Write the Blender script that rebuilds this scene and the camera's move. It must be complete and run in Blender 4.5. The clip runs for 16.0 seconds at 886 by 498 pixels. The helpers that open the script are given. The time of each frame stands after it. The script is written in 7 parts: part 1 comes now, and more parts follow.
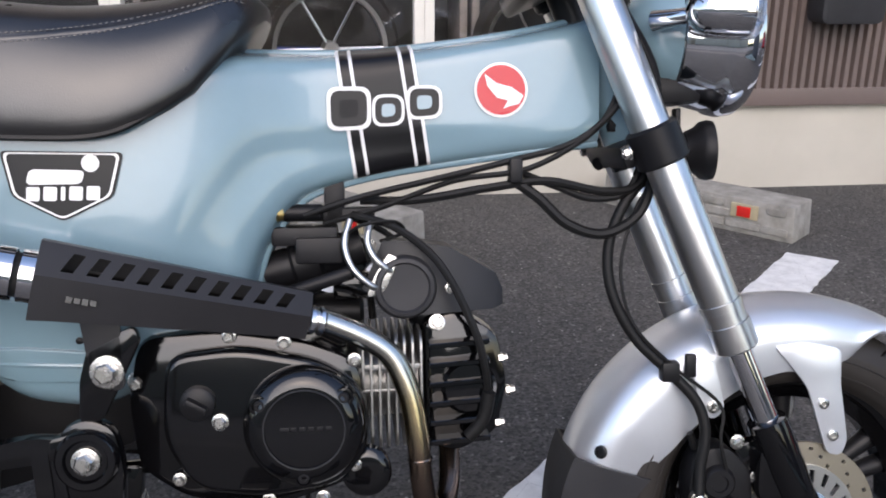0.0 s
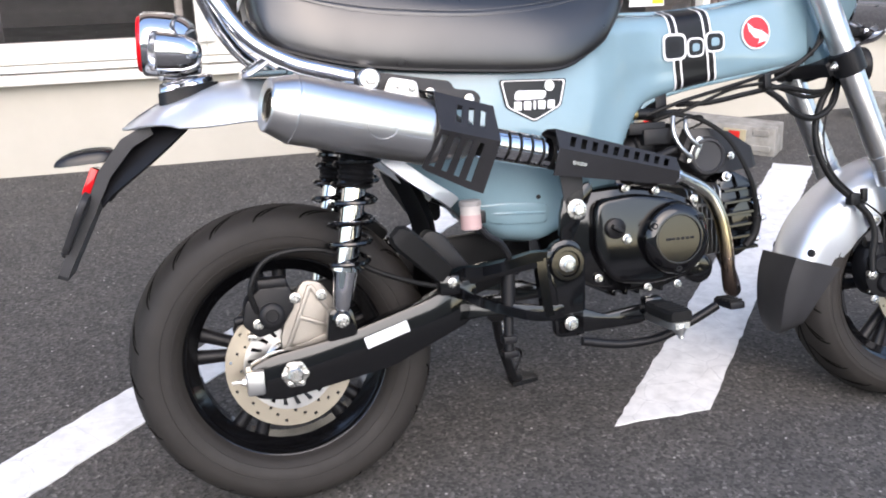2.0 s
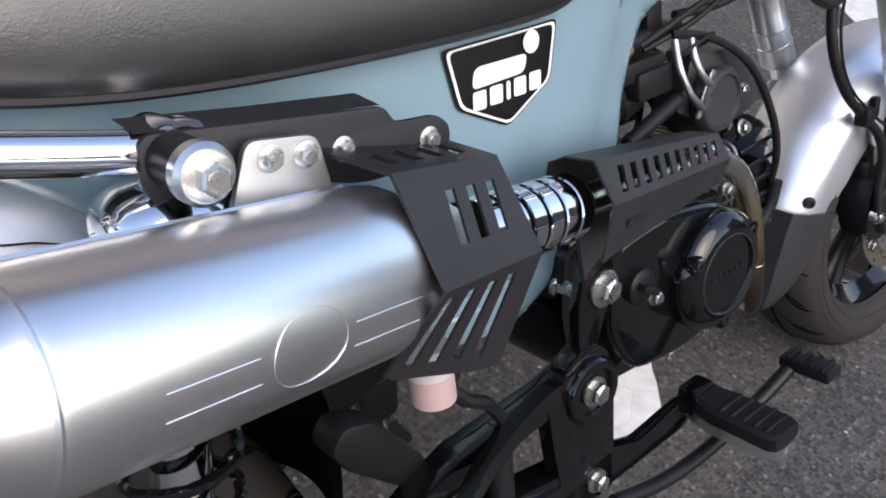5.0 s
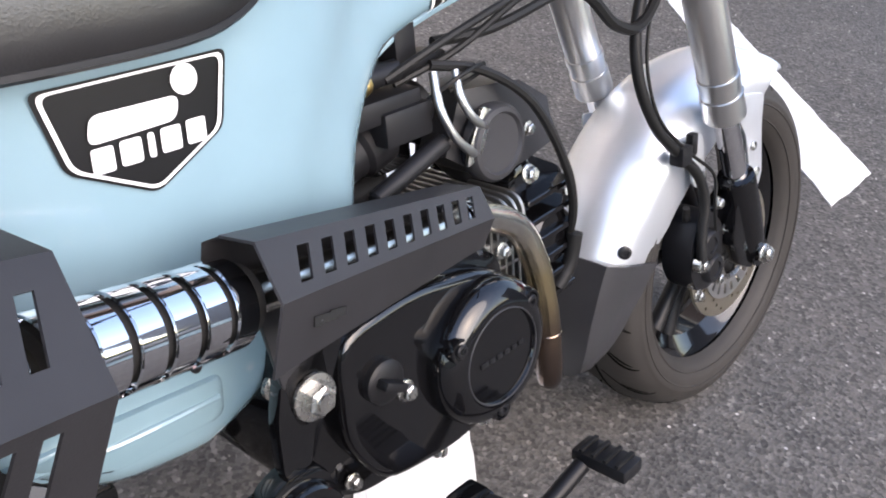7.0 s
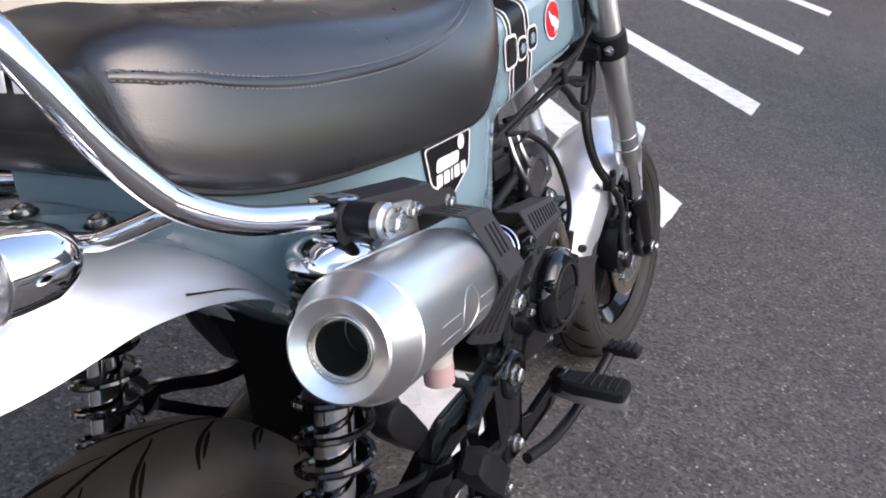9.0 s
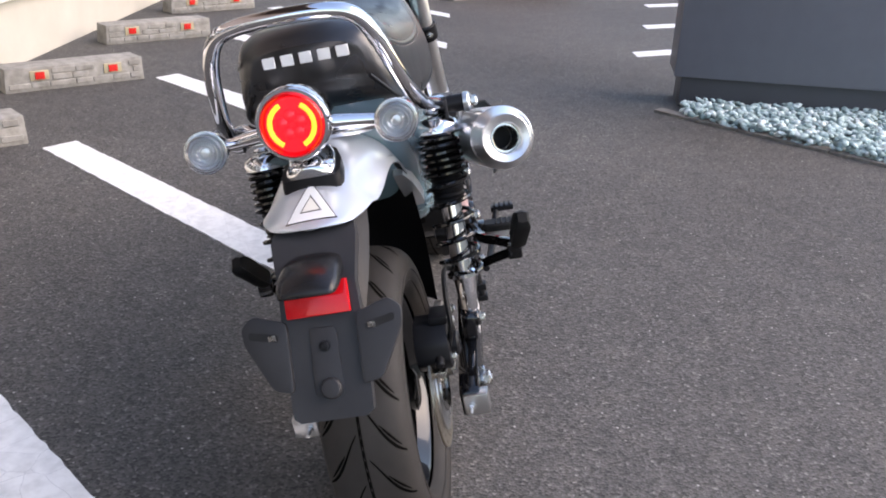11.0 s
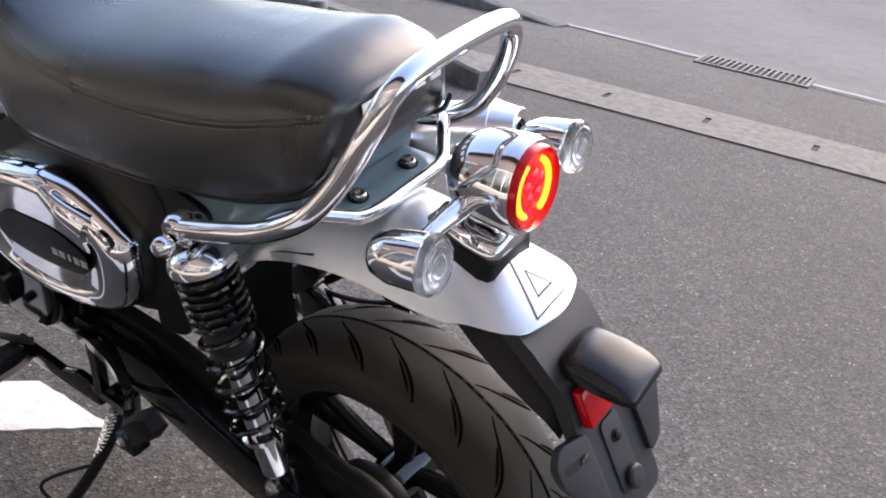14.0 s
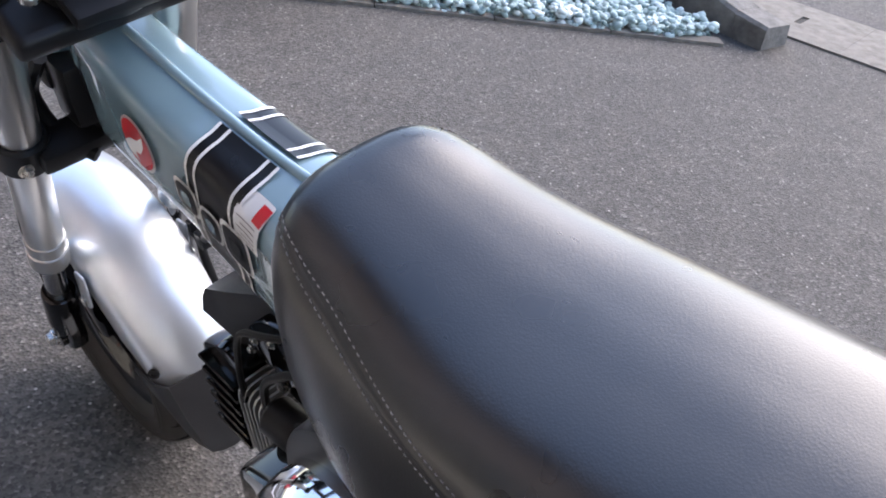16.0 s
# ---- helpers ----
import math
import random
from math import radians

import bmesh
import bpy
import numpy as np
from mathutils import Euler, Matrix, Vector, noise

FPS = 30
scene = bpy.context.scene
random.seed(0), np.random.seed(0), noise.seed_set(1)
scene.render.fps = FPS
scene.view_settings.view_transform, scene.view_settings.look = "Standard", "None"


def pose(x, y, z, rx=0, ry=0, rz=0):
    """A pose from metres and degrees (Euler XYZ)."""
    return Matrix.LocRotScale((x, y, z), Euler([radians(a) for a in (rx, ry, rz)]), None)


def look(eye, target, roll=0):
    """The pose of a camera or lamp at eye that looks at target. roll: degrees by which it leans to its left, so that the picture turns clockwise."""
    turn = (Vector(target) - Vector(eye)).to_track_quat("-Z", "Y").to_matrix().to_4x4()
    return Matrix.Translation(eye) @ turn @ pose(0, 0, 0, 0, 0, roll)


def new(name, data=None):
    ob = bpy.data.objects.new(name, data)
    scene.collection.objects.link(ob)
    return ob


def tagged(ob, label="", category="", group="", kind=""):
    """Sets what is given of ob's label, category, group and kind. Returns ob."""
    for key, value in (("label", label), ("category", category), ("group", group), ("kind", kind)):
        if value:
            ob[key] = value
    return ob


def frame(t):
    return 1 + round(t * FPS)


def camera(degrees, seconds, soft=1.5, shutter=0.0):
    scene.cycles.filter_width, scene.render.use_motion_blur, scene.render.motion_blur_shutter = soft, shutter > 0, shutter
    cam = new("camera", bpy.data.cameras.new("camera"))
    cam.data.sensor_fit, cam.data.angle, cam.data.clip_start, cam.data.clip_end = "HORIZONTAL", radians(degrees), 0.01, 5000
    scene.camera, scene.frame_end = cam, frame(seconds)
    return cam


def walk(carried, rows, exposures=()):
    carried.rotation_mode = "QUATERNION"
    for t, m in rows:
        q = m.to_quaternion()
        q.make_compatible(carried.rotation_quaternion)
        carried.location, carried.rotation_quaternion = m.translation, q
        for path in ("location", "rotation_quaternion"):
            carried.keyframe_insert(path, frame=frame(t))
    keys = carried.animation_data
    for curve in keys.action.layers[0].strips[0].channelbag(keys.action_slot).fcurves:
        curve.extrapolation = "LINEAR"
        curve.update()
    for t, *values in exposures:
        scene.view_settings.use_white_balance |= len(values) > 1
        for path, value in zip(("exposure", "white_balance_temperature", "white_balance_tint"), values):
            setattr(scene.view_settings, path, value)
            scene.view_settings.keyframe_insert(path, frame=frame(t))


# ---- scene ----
cam = camera(51.5, 16.0, 1.9)
EXPOSURES = [(0, 1.04, 6700, 16), (0.5, 1.08, 7050, 16), (1.0, 0.64, 6350, 15), (1.5, 1.54, 6550, 14), (2.0, 1.67, 6800, 15),
             (3.0, 1.88, 6750, 14), (5.5, 1.29, 7000, 17), (6.5, 2.00, 7050, 17), (7.0, 2.09, 7070, 17), (8.0, 2.27, 7000, 18),
             (9.0, 1.58, 7050, 18), (9.5, 1.51, 6900, 17), (12.0, 1.87, 7450, 20), (13.5, 1.89, 7350, 19), (14.5, 1.85, 7170, 19),
             (16.0, 2.10, 6850, 17)]
PATH = [
    (0, (0.706, -0.858, 0.868), (0.871, 1.025, 0.213), 0.4),
    (0.5, (0.602, -1.118, 0.887), (0.978, 0.742, 0.254), 1.6),
    (1, (0.417, -1.373, 0.941), (0.786, 0.49, 0.313), 0.4),
    (1.5, (0.148, -1.464, 0.949), (0.504, 0.393, 0.297), -0.9),
    (2, (-0.08, -1.333, 0.938), (0.378, 0.476, 0.218), -0.6),
    (2.5, (-0.233, -1.075, 0.913), (0.452, 0.641, 0.146), 0.8),
    (3, (-0.275, -0.776, 0.924), (0.686, 0.809, 0.173), -0.4),
    (3.2, (-0.261, -0.659, 0.918), (0.784, 0.861, 0.144), -0.3),
    (5.3, (0.025, -0.395, 0.922), (1.095, 0.796, -0.276), 3.2),
    (5.5, (0.049, -0.393, 0.911), (1.119, 0.798, -0.288), 2.9),
    (6, (0.109, -0.388, 0.888), (1.208, 0.766, -0.321), 3.3),
    (6.5, (0.161, -0.378, 0.876), (1.336, 0.744, -0.29), 5.1),
    (7, (0.199, -0.373, 0.869), (1.449, 0.704, -0.261), 6.1),
    (7.5, (0.177, -0.373, 0.884), (1.493, 0.662, -0.208), 7.9),
    (8, (0.026, -0.357, 0.911), (1.391, 0.663, -0.136), 8.5),
    (8.5, (-0.152, -0.352, 0.954), (1.326, 0.563, -0.035), 7.1),
    (9, (-0.415, -0.382, 1.013), (1.182, 0.394, 0.091), 7.9),
    (9.5, (-0.682, -0.408, 1.051), (0.965, 0.29, 0.157), 6.3),
    (9.7, (-0.787, -0.399, 1.055), (0.886, 0.247, 0.17), 7.5),
    (11.8, (-1.388, 0.246, 1.015), (0.42, -0.172, 0.269), 4.6),
    (12, (-1.346, 0.338, 0.992), (0.427, -0.223, 0.257), 7.6),
    (12.5, (-1.176, 0.556, 0.935), (0.476, -0.371, 0.291), 4.6),
    (13, (-0.949, 0.72, 0.931), (0.456, -0.537, 0.263), 4.7),
    (13.5, (-0.741, 0.828, 0.923), (0.445, -0.612, 0.204), 8.6),
    (14, (-0.528, 0.875, 1.015), (0.423, -0.683, 0.197), 8.5),
    (14.5, (-0.333, 0.79, 1.086), (0.644, -0.701, 0.18), 9.8),
    (15, (-0.147, 0.716, 1.112), (0.82, -0.751, 0.157), 9.7),
    (15.5, (0.012, 0.656, 1.111), (0.974, -0.769, 0.089), 10.1),
    (16, (0.166, 0.554, 1.107), (1.253, -0.704, -0.005), 9.3),
]
walk(cam, [(t, look(e, g, r)) for t, e, g, r in PATH], EXPOSURES)

# ---- sky, sun ----
world = bpy.data.worlds.new("sky")
scene.world = world
world.use_nodes = True
wn, wl = world.node_tree.nodes, world.node_tree.links
sky = wn.new("ShaderNodeTexSky")
sky.sky_type = "NISHITA"
sky.sun_disc = False
sky.sun_elevation = radians(37)
sky.sun_rotation = radians(184)
sky.air_density, sky.dust_density, sky.ozone_density = 1.2, 1.3, 2.2
wl.new(sky.outputs[0], wn["Background"].inputs[0])
wn["Background"].inputs[1].default_value = 0.15
sun_data = bpy.data.lights.new("sun", "SUN")
sun_data.energy, sun_data.angle, sun_data.color = 0.98, radians(60), (1.0, 0.93, 0.86)
sun = new("sun", sun_data)
sun.matrix_world = look((-0.28, -3.99, 3.01), (0, 0, 0))
scene.view_settings.exposure = 0.0

# ---- materials ----


def material(name, color=(0.5, 0.5, 0.5), rough=0.5, metal=0.0, coat=0.0, spec=0.5, coat_rough=0.05):
    m = bpy.data.materials.new(name)
    m.use_nodes = True
    b = m.node_tree.nodes["Principled BSDF"]
    b.inputs["Base Color"].default_value = (*color, 1)
    b.inputs["Roughness"].default_value = rough
    b.inputs["Metallic"].default_value = metal
    b.inputs["Coat Weight"].default_value = coat
    b.inputs["Coat Roughness"].default_value = coat_rough
    b.inputs["Specular IOR Level"].default_value = spec
    return m


def node(m, kind, **values):
    n = m.node_tree.nodes.new(kind)
    for key, v in values.items():
        if key in n.inputs:
            n.inputs[key].default_value = v
    return n


def wire(m, a, b):
    m.node_tree.links.new(a, b)


def bsdf(m):
    return m.node_tree.nodes["Principled BSDF"]


def coords(m, scale=(1, 1, 1)):
    tc = node(m, "ShaderNodeTexCoord")
    mp = node(m, "ShaderNodeMapping")
    mp.inputs["Scale"].default_value = scale
    wire(m, tc.outputs["Object"], mp.inputs["Vector"])
    return mp.outputs["Vector"]


def noise_tex(m, vec, scale, detail=4.0, rough=0.6):
    n = node(m, "ShaderNodeTexNoise", Scale=scale, Detail=detail, Roughness=rough)
    wire(m, vec, n.inputs["Vector"])
    return n.outputs["Fac"]


def ramp(m, fac, stops):
    r = node(m, "ShaderNodeValToRGB")
    e = r.color_ramp.elements
    while len(e) < len(stops):
        e.new(0.5)
    for el, (pos, col) in zip(e, stops):
        el.position = pos
        el.color = (*col, 1) if len(col) == 3 else col
    wire(m, fac, r.inputs["Fac"])
    return r.outputs["Color"]


def grey(v):
    return (v, v, v)


def bump(m, height, strength=0.2, distance=0.001):
    b = node(m, "ShaderNodeBump", Strength=strength, Distance=distance)
    wire(m, height, b.inputs["Height"])
    wire(m, b.outputs["Normal"], bsdf(m).inputs["Normal"])


def vary(m, scale, lo, hi, rough=None, vec=None, detail=5.0, lo_p=0.3, hi_p=0.7):
    """Colour from lo to hi by noise; roughness likewise."""
    v = vec or coords(m)
    f = noise_tex(m, v, scale, detail)
    wire(m, ramp(m, f, [(lo_p, lo), (hi_p, hi)]), bsdf(m).inputs["Base Color"])
    if rough:
        wire(m, ramp(m, noise_tex(m, v, scale * 0.37, 3), [(0.3, grey(rough[0])), (0.7, grey(rough[1]))]), bsdf(m).inputs["Roughness"])
    return v, f


def paint(name, color, rough=0.25, coat=0.6, metal=0.0, flake=0.0):
    m = material(name, color, rough, metal, coat)
    v, f = vary(m, 9, tuple(c * 0.94 for c in color), tuple(min(1, c * 1.05) for c in color), (rough * 0.85, rough * 1.2))
    bump(m, noise_tex(m, v, 60, 2), 0.006 + flake, 0.0005)
    return m


def plastic(name, color, rough=0.5, grain=0.15, spec=0.35):
    m = material(name, color, rough, spec=spec)
    v, f = vary(m, 14, tuple(c * 0.85 for c in color), tuple(c * 1.2 for c in color), (rough * 0.85, rough * 1.15))
    bump(m, noise_tex(m, v, 900, 2), grain, 0.0004)
    return m


def metal(name, color, rough, stretch=(1, 1, 1), grain=0.1, scale=300):
    m = material(name, color, rough, 1.0)
    v = coords(m, stretch)
    f = noise_tex(m, v, scale, 3)
    wire(m, ramp(m, f, [(0.3, grey(rough * 0.92)), (0.7, grey(rough * 1.1))]), bsdf(m).inputs["Roughness"])
    g = noise_tex(m, coords(m), 12, 5)
    wire(m, ramp(m, g, [(0.3, tuple(c * 0.9 for c in color)), (0.7, color)]), bsdf(m).inputs["Base Color"])
    bump(m, f, grain, 0.0003)
    return m


BLUE = paint("grey_blue_paint", (0.168, 0.262, 0.305), 0.22, 0.8)
SILVER = paint("silver_paint", (0.70, 0.73, 0.765), 0.34, 0.5, 0.75, 0.01)
CHROME = metal("chrome", (0.78, 0.78, 0.8), 0.06, grain=0.01, scale=40)
STEEL = metal("brushed_steel", (0.84, 0.84, 0.84), 0.31, (60, 3, 3), 0.02, 40)
FORK = metal("fork_aluminium", (0.66, 0.66, 0.65), 0.3, grain=0.01, scale=60)
ALU = metal("cast_aluminium", (0.34, 0.34, 0.33), 0.45, grain=0.3, scale=500)
ZINC = metal("zinc_bolt", (0.54, 0.53, 0.50), 0.27, grain=0.02, scale=120)
DISC = metal("disc_steel", (0.44, 0.395, 0.32), 0.36, grain=0.1)
CALIPER = metal("grey_cast_bracket", (0.30, 0.28, 0.25), 0.5, grain=0.3)
GLOSS = paint("gloss_black", (0.003, 0.003, 0.0035), 0.08, 0.1)
SATIN = plastic("satin_black", (0.008, 0.008, 0.009), 0.40, 0.15, 0.22)
GUARD = plastic("matt_black_coat", (0.016, 0.0155, 0.017), 0.48, 0.2)
PLASTIC = plastic("grey_black_plastic", (0.022, 0.022, 0.024), 0.5, 0.35)
RUBBER = plastic("rubber_hose", (0.008, 0.008, 0.008), 0.5, 0.15, 0.2)
# near-black colour that stands in for the shade inside hollows
DARK = material("hollow_shade", (0.004, 0.004, 0.004), 0.8)
WHITE = paint("white_print", (0.72, 0.72, 0.71), 0.3, 0.3)
BLACKPRINT = plastic("black_print", (0.006, 0.006, 0.007), 0.30, 0.02, 0.28)
RED = paint("red_badge", (0.50, 0.010, 0.018), 0.28, 0.12)
RUBBERGRIP = plastic("ribbed_rubber", (0.008, 0.008, 0.008), 0.6, 0.15, 0.15)
REDLENS = material("red_lens", (0.52, 0.006, 0.01), 0.10, 0.0, 0.1, 0.35)
TYRE = plastic("tyre_rubber", (0.021, 0.0185, 0.0165), 0.66, 0.3, 0.3)
# darker than the tyre: the shade inside the tread grooves as colour
GROOVE = material("groove_shade", (0.005, 0.0045, 0.004), 0.9, spec=0.0)
PLASTICWHITE = plastic("milky_plastic", (0.46, 0.42, 0.40), 0.4, 0.05)
GREYHOSE = metal("grey_steel_tube", (0.52, 0.52, 0.51), 0.3, grain=0.01, scale=60)
GOLD = metal("brass_fitting", (0.6, 0.42, 0.16), 0.3)

LENS = material("clear_lens", (0.97, 0.97, 0.97), 0.03)
bsdf(LENS).inputs["Transmission Weight"].default_value = 1.0
bsdf(LENS).inputs["IOR"].default_value = 1.45

LAMPLENS = material("moulded_clear_lens", (0.97, 0.97, 0.97), 0.16)
bsdf(LAMPLENS).inputs["Transmission Weight"].default_value = 1.0
bsdf(LAMPLENS).inputs["IOR"].default_value = 1.45

RING = material("lit_ring", (1, 0.2, 0.03), 0.4)
bsdf(RING).inputs["Emission Color"].default_value = (1.0, 0.30, 0.02, 1)
bsdf(RING).inputs["Emission Strength"].default_value = 0.95
LITRED = material("lit_red", (0.8, 0.01, 0.015), 0.2)
bsdf(LITRED).inputs["Emission Color"].default_value = (1.0, 0.012, 0.02, 1)
bsdf(LITRED).inputs["Emission Strength"].default_value = 0.5

# leather with fine grain
LEATHER = material("black_leatherette", (0.02, 0.02, 0.022), 0.40, spec=0.85)
_v = coords(LEATHER)
_vo = node(LEATHER, "ShaderNodeTexVoronoi", Scale=620.0)
wire(LEATHER, _v, _vo.inputs["Vector"])
_w = node(LEATHER, "ShaderNodeTexNoise", Scale=170.0, Detail=4.0)
wire(LEATHER, coords(LEATHER, (1, 0.4, 1)), _w.inputs["Vector"])
_mx = node(LEATHER, "ShaderNodeMath")
_mx.operation = "ADD"
wire(LEATHER, _vo.outputs["Distance"], _mx.inputs[0])
wire(LEATHER, _w.outputs["Fac"], _mx.inputs[1])
bump(LEATHER, _mx.outputs[0], 0.13, 0.0005)
wire(LEATHER, ramp(LEATHER, noise_tex(LEATHER, _v, 6, 4), [(0.3, (0.007, 0.0068, 0.007)), (0.7, (0.013, 0.0125, 0.013))]), bsdf(LEATHER).inputs["Base Color"])
wire(LEATHER, ramp(LEATHER, noise_tex(LEATHER, _v, 11, 3), [(0.3, grey(0.25)), (0.7, grey(0.34))]), bsdf(LEATHER).inputs["Roughness"])

# header pipe: steel browned by heat towards the engine
PIPE = material("heat_tinted_steel", (0.5, 0.42, 0.3), 0.22, 1.0)
_tc = node(PIPE, "ShaderNodeTexCoord")
_sp = node(PIPE, "ShaderNodeSeparateXYZ")
wire(PIPE, _tc.outputs["Object"], _sp.inputs[0])
_mr = node(PIPE, "ShaderNodeMapRange")
_mr.inputs["From Min"].default_value, _mr.inputs["From Max"].default_value = 0.49, 0.28
_ad = node(PIPE, "ShaderNodeMath")
_ad.operation = "MULTIPLY_ADD"
wire(PIPE, noise_tex(PIPE, _tc.outputs["Object"], 30, 4), _ad.inputs[0])
_ad.inputs[1].default_value = 0.05
wire(PIPE, _sp.outputs["Z"], _ad.inputs[2])
wire(PIPE, _ad.outputs[0], _mr.inputs["Value"])
wire(PIPE, ramp(PIPE, _mr.outputs[0], [(0.05, (0.62, 0.6, 0.55)), (0.35, (0.52, 0.42, 0.24)), (0.62, (0.22, 0.16, 0.12)), (0.95, (0.12, 0.09, 0.08))]), bsdf(PIPE).inputs["Base Color"])


def asphalt(name, dark, light, chip, scale=1.0, patch=0.6):
    m = material(name, dark, 0.85)
    v = coords(m)
    vo = node(m, "ShaderNodeTexVoronoi", Scale=168.0 * scale)
    wire(m, v, vo.inputs["Vector"])
    stone = ramp(m, vo.outputs["Color"], [(0.2, dark), (0.5, light), (0.78, tuple(c * 1.26 for c in light)), (0.985, tuple(c * 0.95 for c in chip))])
    big = noise_tex(m, v, patch, 6, 0.55)
    mul = node(m, "ShaderNodeMix")
    mul.data_type, mul.blend_type = "RGBA", "MULTIPLY"
    mul.inputs["Factor"].default_value = 1.0
    wire(m, stone, mul.inputs["A"])
    wire(m, ramp(m, big, [(0.3, grey(0.72)), (0.7, grey(1.12))]), mul.inputs["B"])
    # hand-sized blotches where binder or dust shows
    mid = node(m, "ShaderNodeMix")
    mid.data_type, mid.blend_type = "RGBA", "MULTIPLY"
    mid.inputs["Factor"].default_value = 1.0
    wire(m, mul.outputs["Result"], mid.inputs["A"])
    wire(m, ramp(m, noise_tex(m, v, 9.0, 8, 0.65), [(0.30, (0.80, 0.80, 0.80)), (0.52, (1.0, 0.99, 0.98)), (0.72, (1.16, 1.13, 1.08))]), mid.inputs["B"])
    mul = mid
    # rare pale chips
    vc = node(m, "ShaderNodeTexVoronoi", Scale=38.0 * scale)
    wire(m, v, vc.inputs["Vector"])
    spot = ramp(m, vc.outputs["Distance"], [(0.0, grey(1)), (0.085, grey(1)), (0.12, grey(0))])
    sel = ramp(m, vc.outputs["Color"], [(0.62, grey(0)), (0.66, grey(1))])
    both = node(m, "ShaderNodeMix")
    both.data_type, both.blend_type = "RGBA", "MULTIPLY"
    both.inputs["Factor"].default_value = 1.0
    wire(m, spot, both.inputs["A"])
    wire(m, sel, both.inputs["B"])
    fin = node(m, "ShaderNodeMix")
    fin.data_type = "RGBA"
    wire(m, both.outputs["Result"], fin.inputs["Factor"])
    wire(m, mul.outputs["Result"], fin.inputs["A"])
    fin.inputs["B"].default_value = (0.36, 0.34, 0.32, 1)
    wire(m, fin.outputs["Result"], bsdf(m).inputs["Base Color"])
    bump(m, vo.outputs["Distance"], 0.6, 0.003)
    return m


ASPHALT = asphalt("lot_asphalt", (0.034, 0.0320, 0.0298), (0.070, 0.066, 0.0615), (0.21, 0.20, 0.185))
ROADASPHALT = asphalt("road_asphalt", (0.088, 0.086, 0.085), (0.125, 0.123, 0.121), (0.19, 0.187, 0.183), 1.4, 0.3)


def rough_stone(name, lo, hi, scale, bump_scale, strength=0.4, distance=0.004, rough=0.85):
    m = material(name, lo, rough)
    v, f = vary(m, scale, lo, hi, detail=8)
    bump(m, noise_tex(m, v, bump_scale, 8), strength, distance)
    return m


CONCRETE = rough_stone("worn_concrete", (0.10, 0.090, 0.075), (0.205, 0.186, 0.160), 22, 160)
KERBSTONE = rough_stone("dark_rough_kerb", (0.085, 0.08, 0.072), (0.19, 0.18, 0.165), 18, 60, 0.7, 0.008)
BLOCKSTONE = rough_stone("weathered_block", (0.17, 0.16, 0.14), (0.33, 0.315, 0.285), 20, 90, 0.5)
PLASTER = rough_stone("beige_plaster", (0.43, 0.40, 0.335), (0.49, 0.46, 0.39), 3, 180, 0.12, 0.002, 0.8)
GRAVEL = rough_stone("pale_green_stone", (0.36, 0.46, 0.44), (0.62, 0.70, 0.68), 40, 200, 0.2, 0.001, 0.7)
_oi = node(GRAVEL, "ShaderNodeNewGeometry")
wire(GRAVEL, ramp(GRAVEL, _oi.outputs["Random Per Island"], [(0.0, (0.16, 0.235, 0.23)), (0.4, (0.33, 0.44, 0.435)), (0.75, (0.46, 0.57, 0.565)), (1.0, (0.60, 0.67, 0.665))]), bsdf(GRAVEL).inputs["Base Color"])
SOIL = rough_stone("gravel_bed_soil", (0.10, 0.11, 0.10), (0.18, 0.19, 0.18), 30, 200)

# worn road paint: white with fine cracks that show the asphalt
LINE = material("worn_white_road_paint", (0.62, 0.62, 0.61), 0.7)
_v = coords(LINE)
_dis = node(LINE, "ShaderNodeMix")
_dis.data_type = "RGBA"
_dis.inputs["Factor"].default_value = 0.06
wire(LINE, _v, _dis.inputs["A"])
_nn = node(LINE, "ShaderNodeTexNoise", Scale=6.0)
wire(LINE, _v, _nn.inputs["Vector"])
wire(LINE, _nn.outputs["Color"], _dis.inputs["B"])
_vc = node(LINE, "ShaderNodeTexVoronoi", Scale=13.0)
_vc.feature = "DISTANCE_TO_EDGE"
wire(LINE, _dis.outputs["Result"], _vc.inputs["Vector"])
_crack = ramp(LINE, _vc.outputs["Distance"], [(0.0, (0.42, 0.42, 0.42)), (0.004, (0.6, 0.6, 0.6)), (0.010, (0.7, 0.7, 0.69))])
_mm = node(LINE, "ShaderNodeMix")
_mm.data_type, _mm.blend_type = "RGBA", "MULTIPLY"
_mm.inputs["Factor"].default_value = 1.0
wire(LINE, _crack, _mm.inputs["A"])
wire(LINE, ramp(LINE, noise_tex(LINE, _v, 25, 8), [(0.25, grey(0.72)), (0.6, grey(1.0))]), _mm.inputs["B"])
wire(LINE, _mm.outputs["Result"], bsdf(LINE).inputs["Base Color"])
bump(LINE, noise_tex(LINE, _v, 300, 4), 0.3, 0.001)

FRAMEWHITE = paint("cream_window_frame", (0.72, 0.69, 0.62), 0.4, 0.1)
BROWN = paint("brown_metal_cladding", (0.13, 0.098, 0.086), 0.5, 0.05)
SIGNGREY = paint("dark_grey_sign_panel", (0.098, 0.104, 0.122), 0.45, 0.1)
SIGNFOOT = paint("dark_sign_plinth", (0.04, 0.042, 0.05), 0.5, 0.0)
# near-black room surfaces: the weak light indoors is put into their colour
ROOMDARK = plastic("room_shade", (0.05, 0.048, 0.047), 0.7)
ROOMGREY = plastic("room_fittings", (0.22, 0.2, 0.19), 0.6)
GLASS = material("window_glass", (1, 1, 1), 0.02)
bsdf(GLASS).inputs["Transmission Weight"].default_value = 1.0
bsdf(GLASS).inputs["IOR"].default_value = 1.5
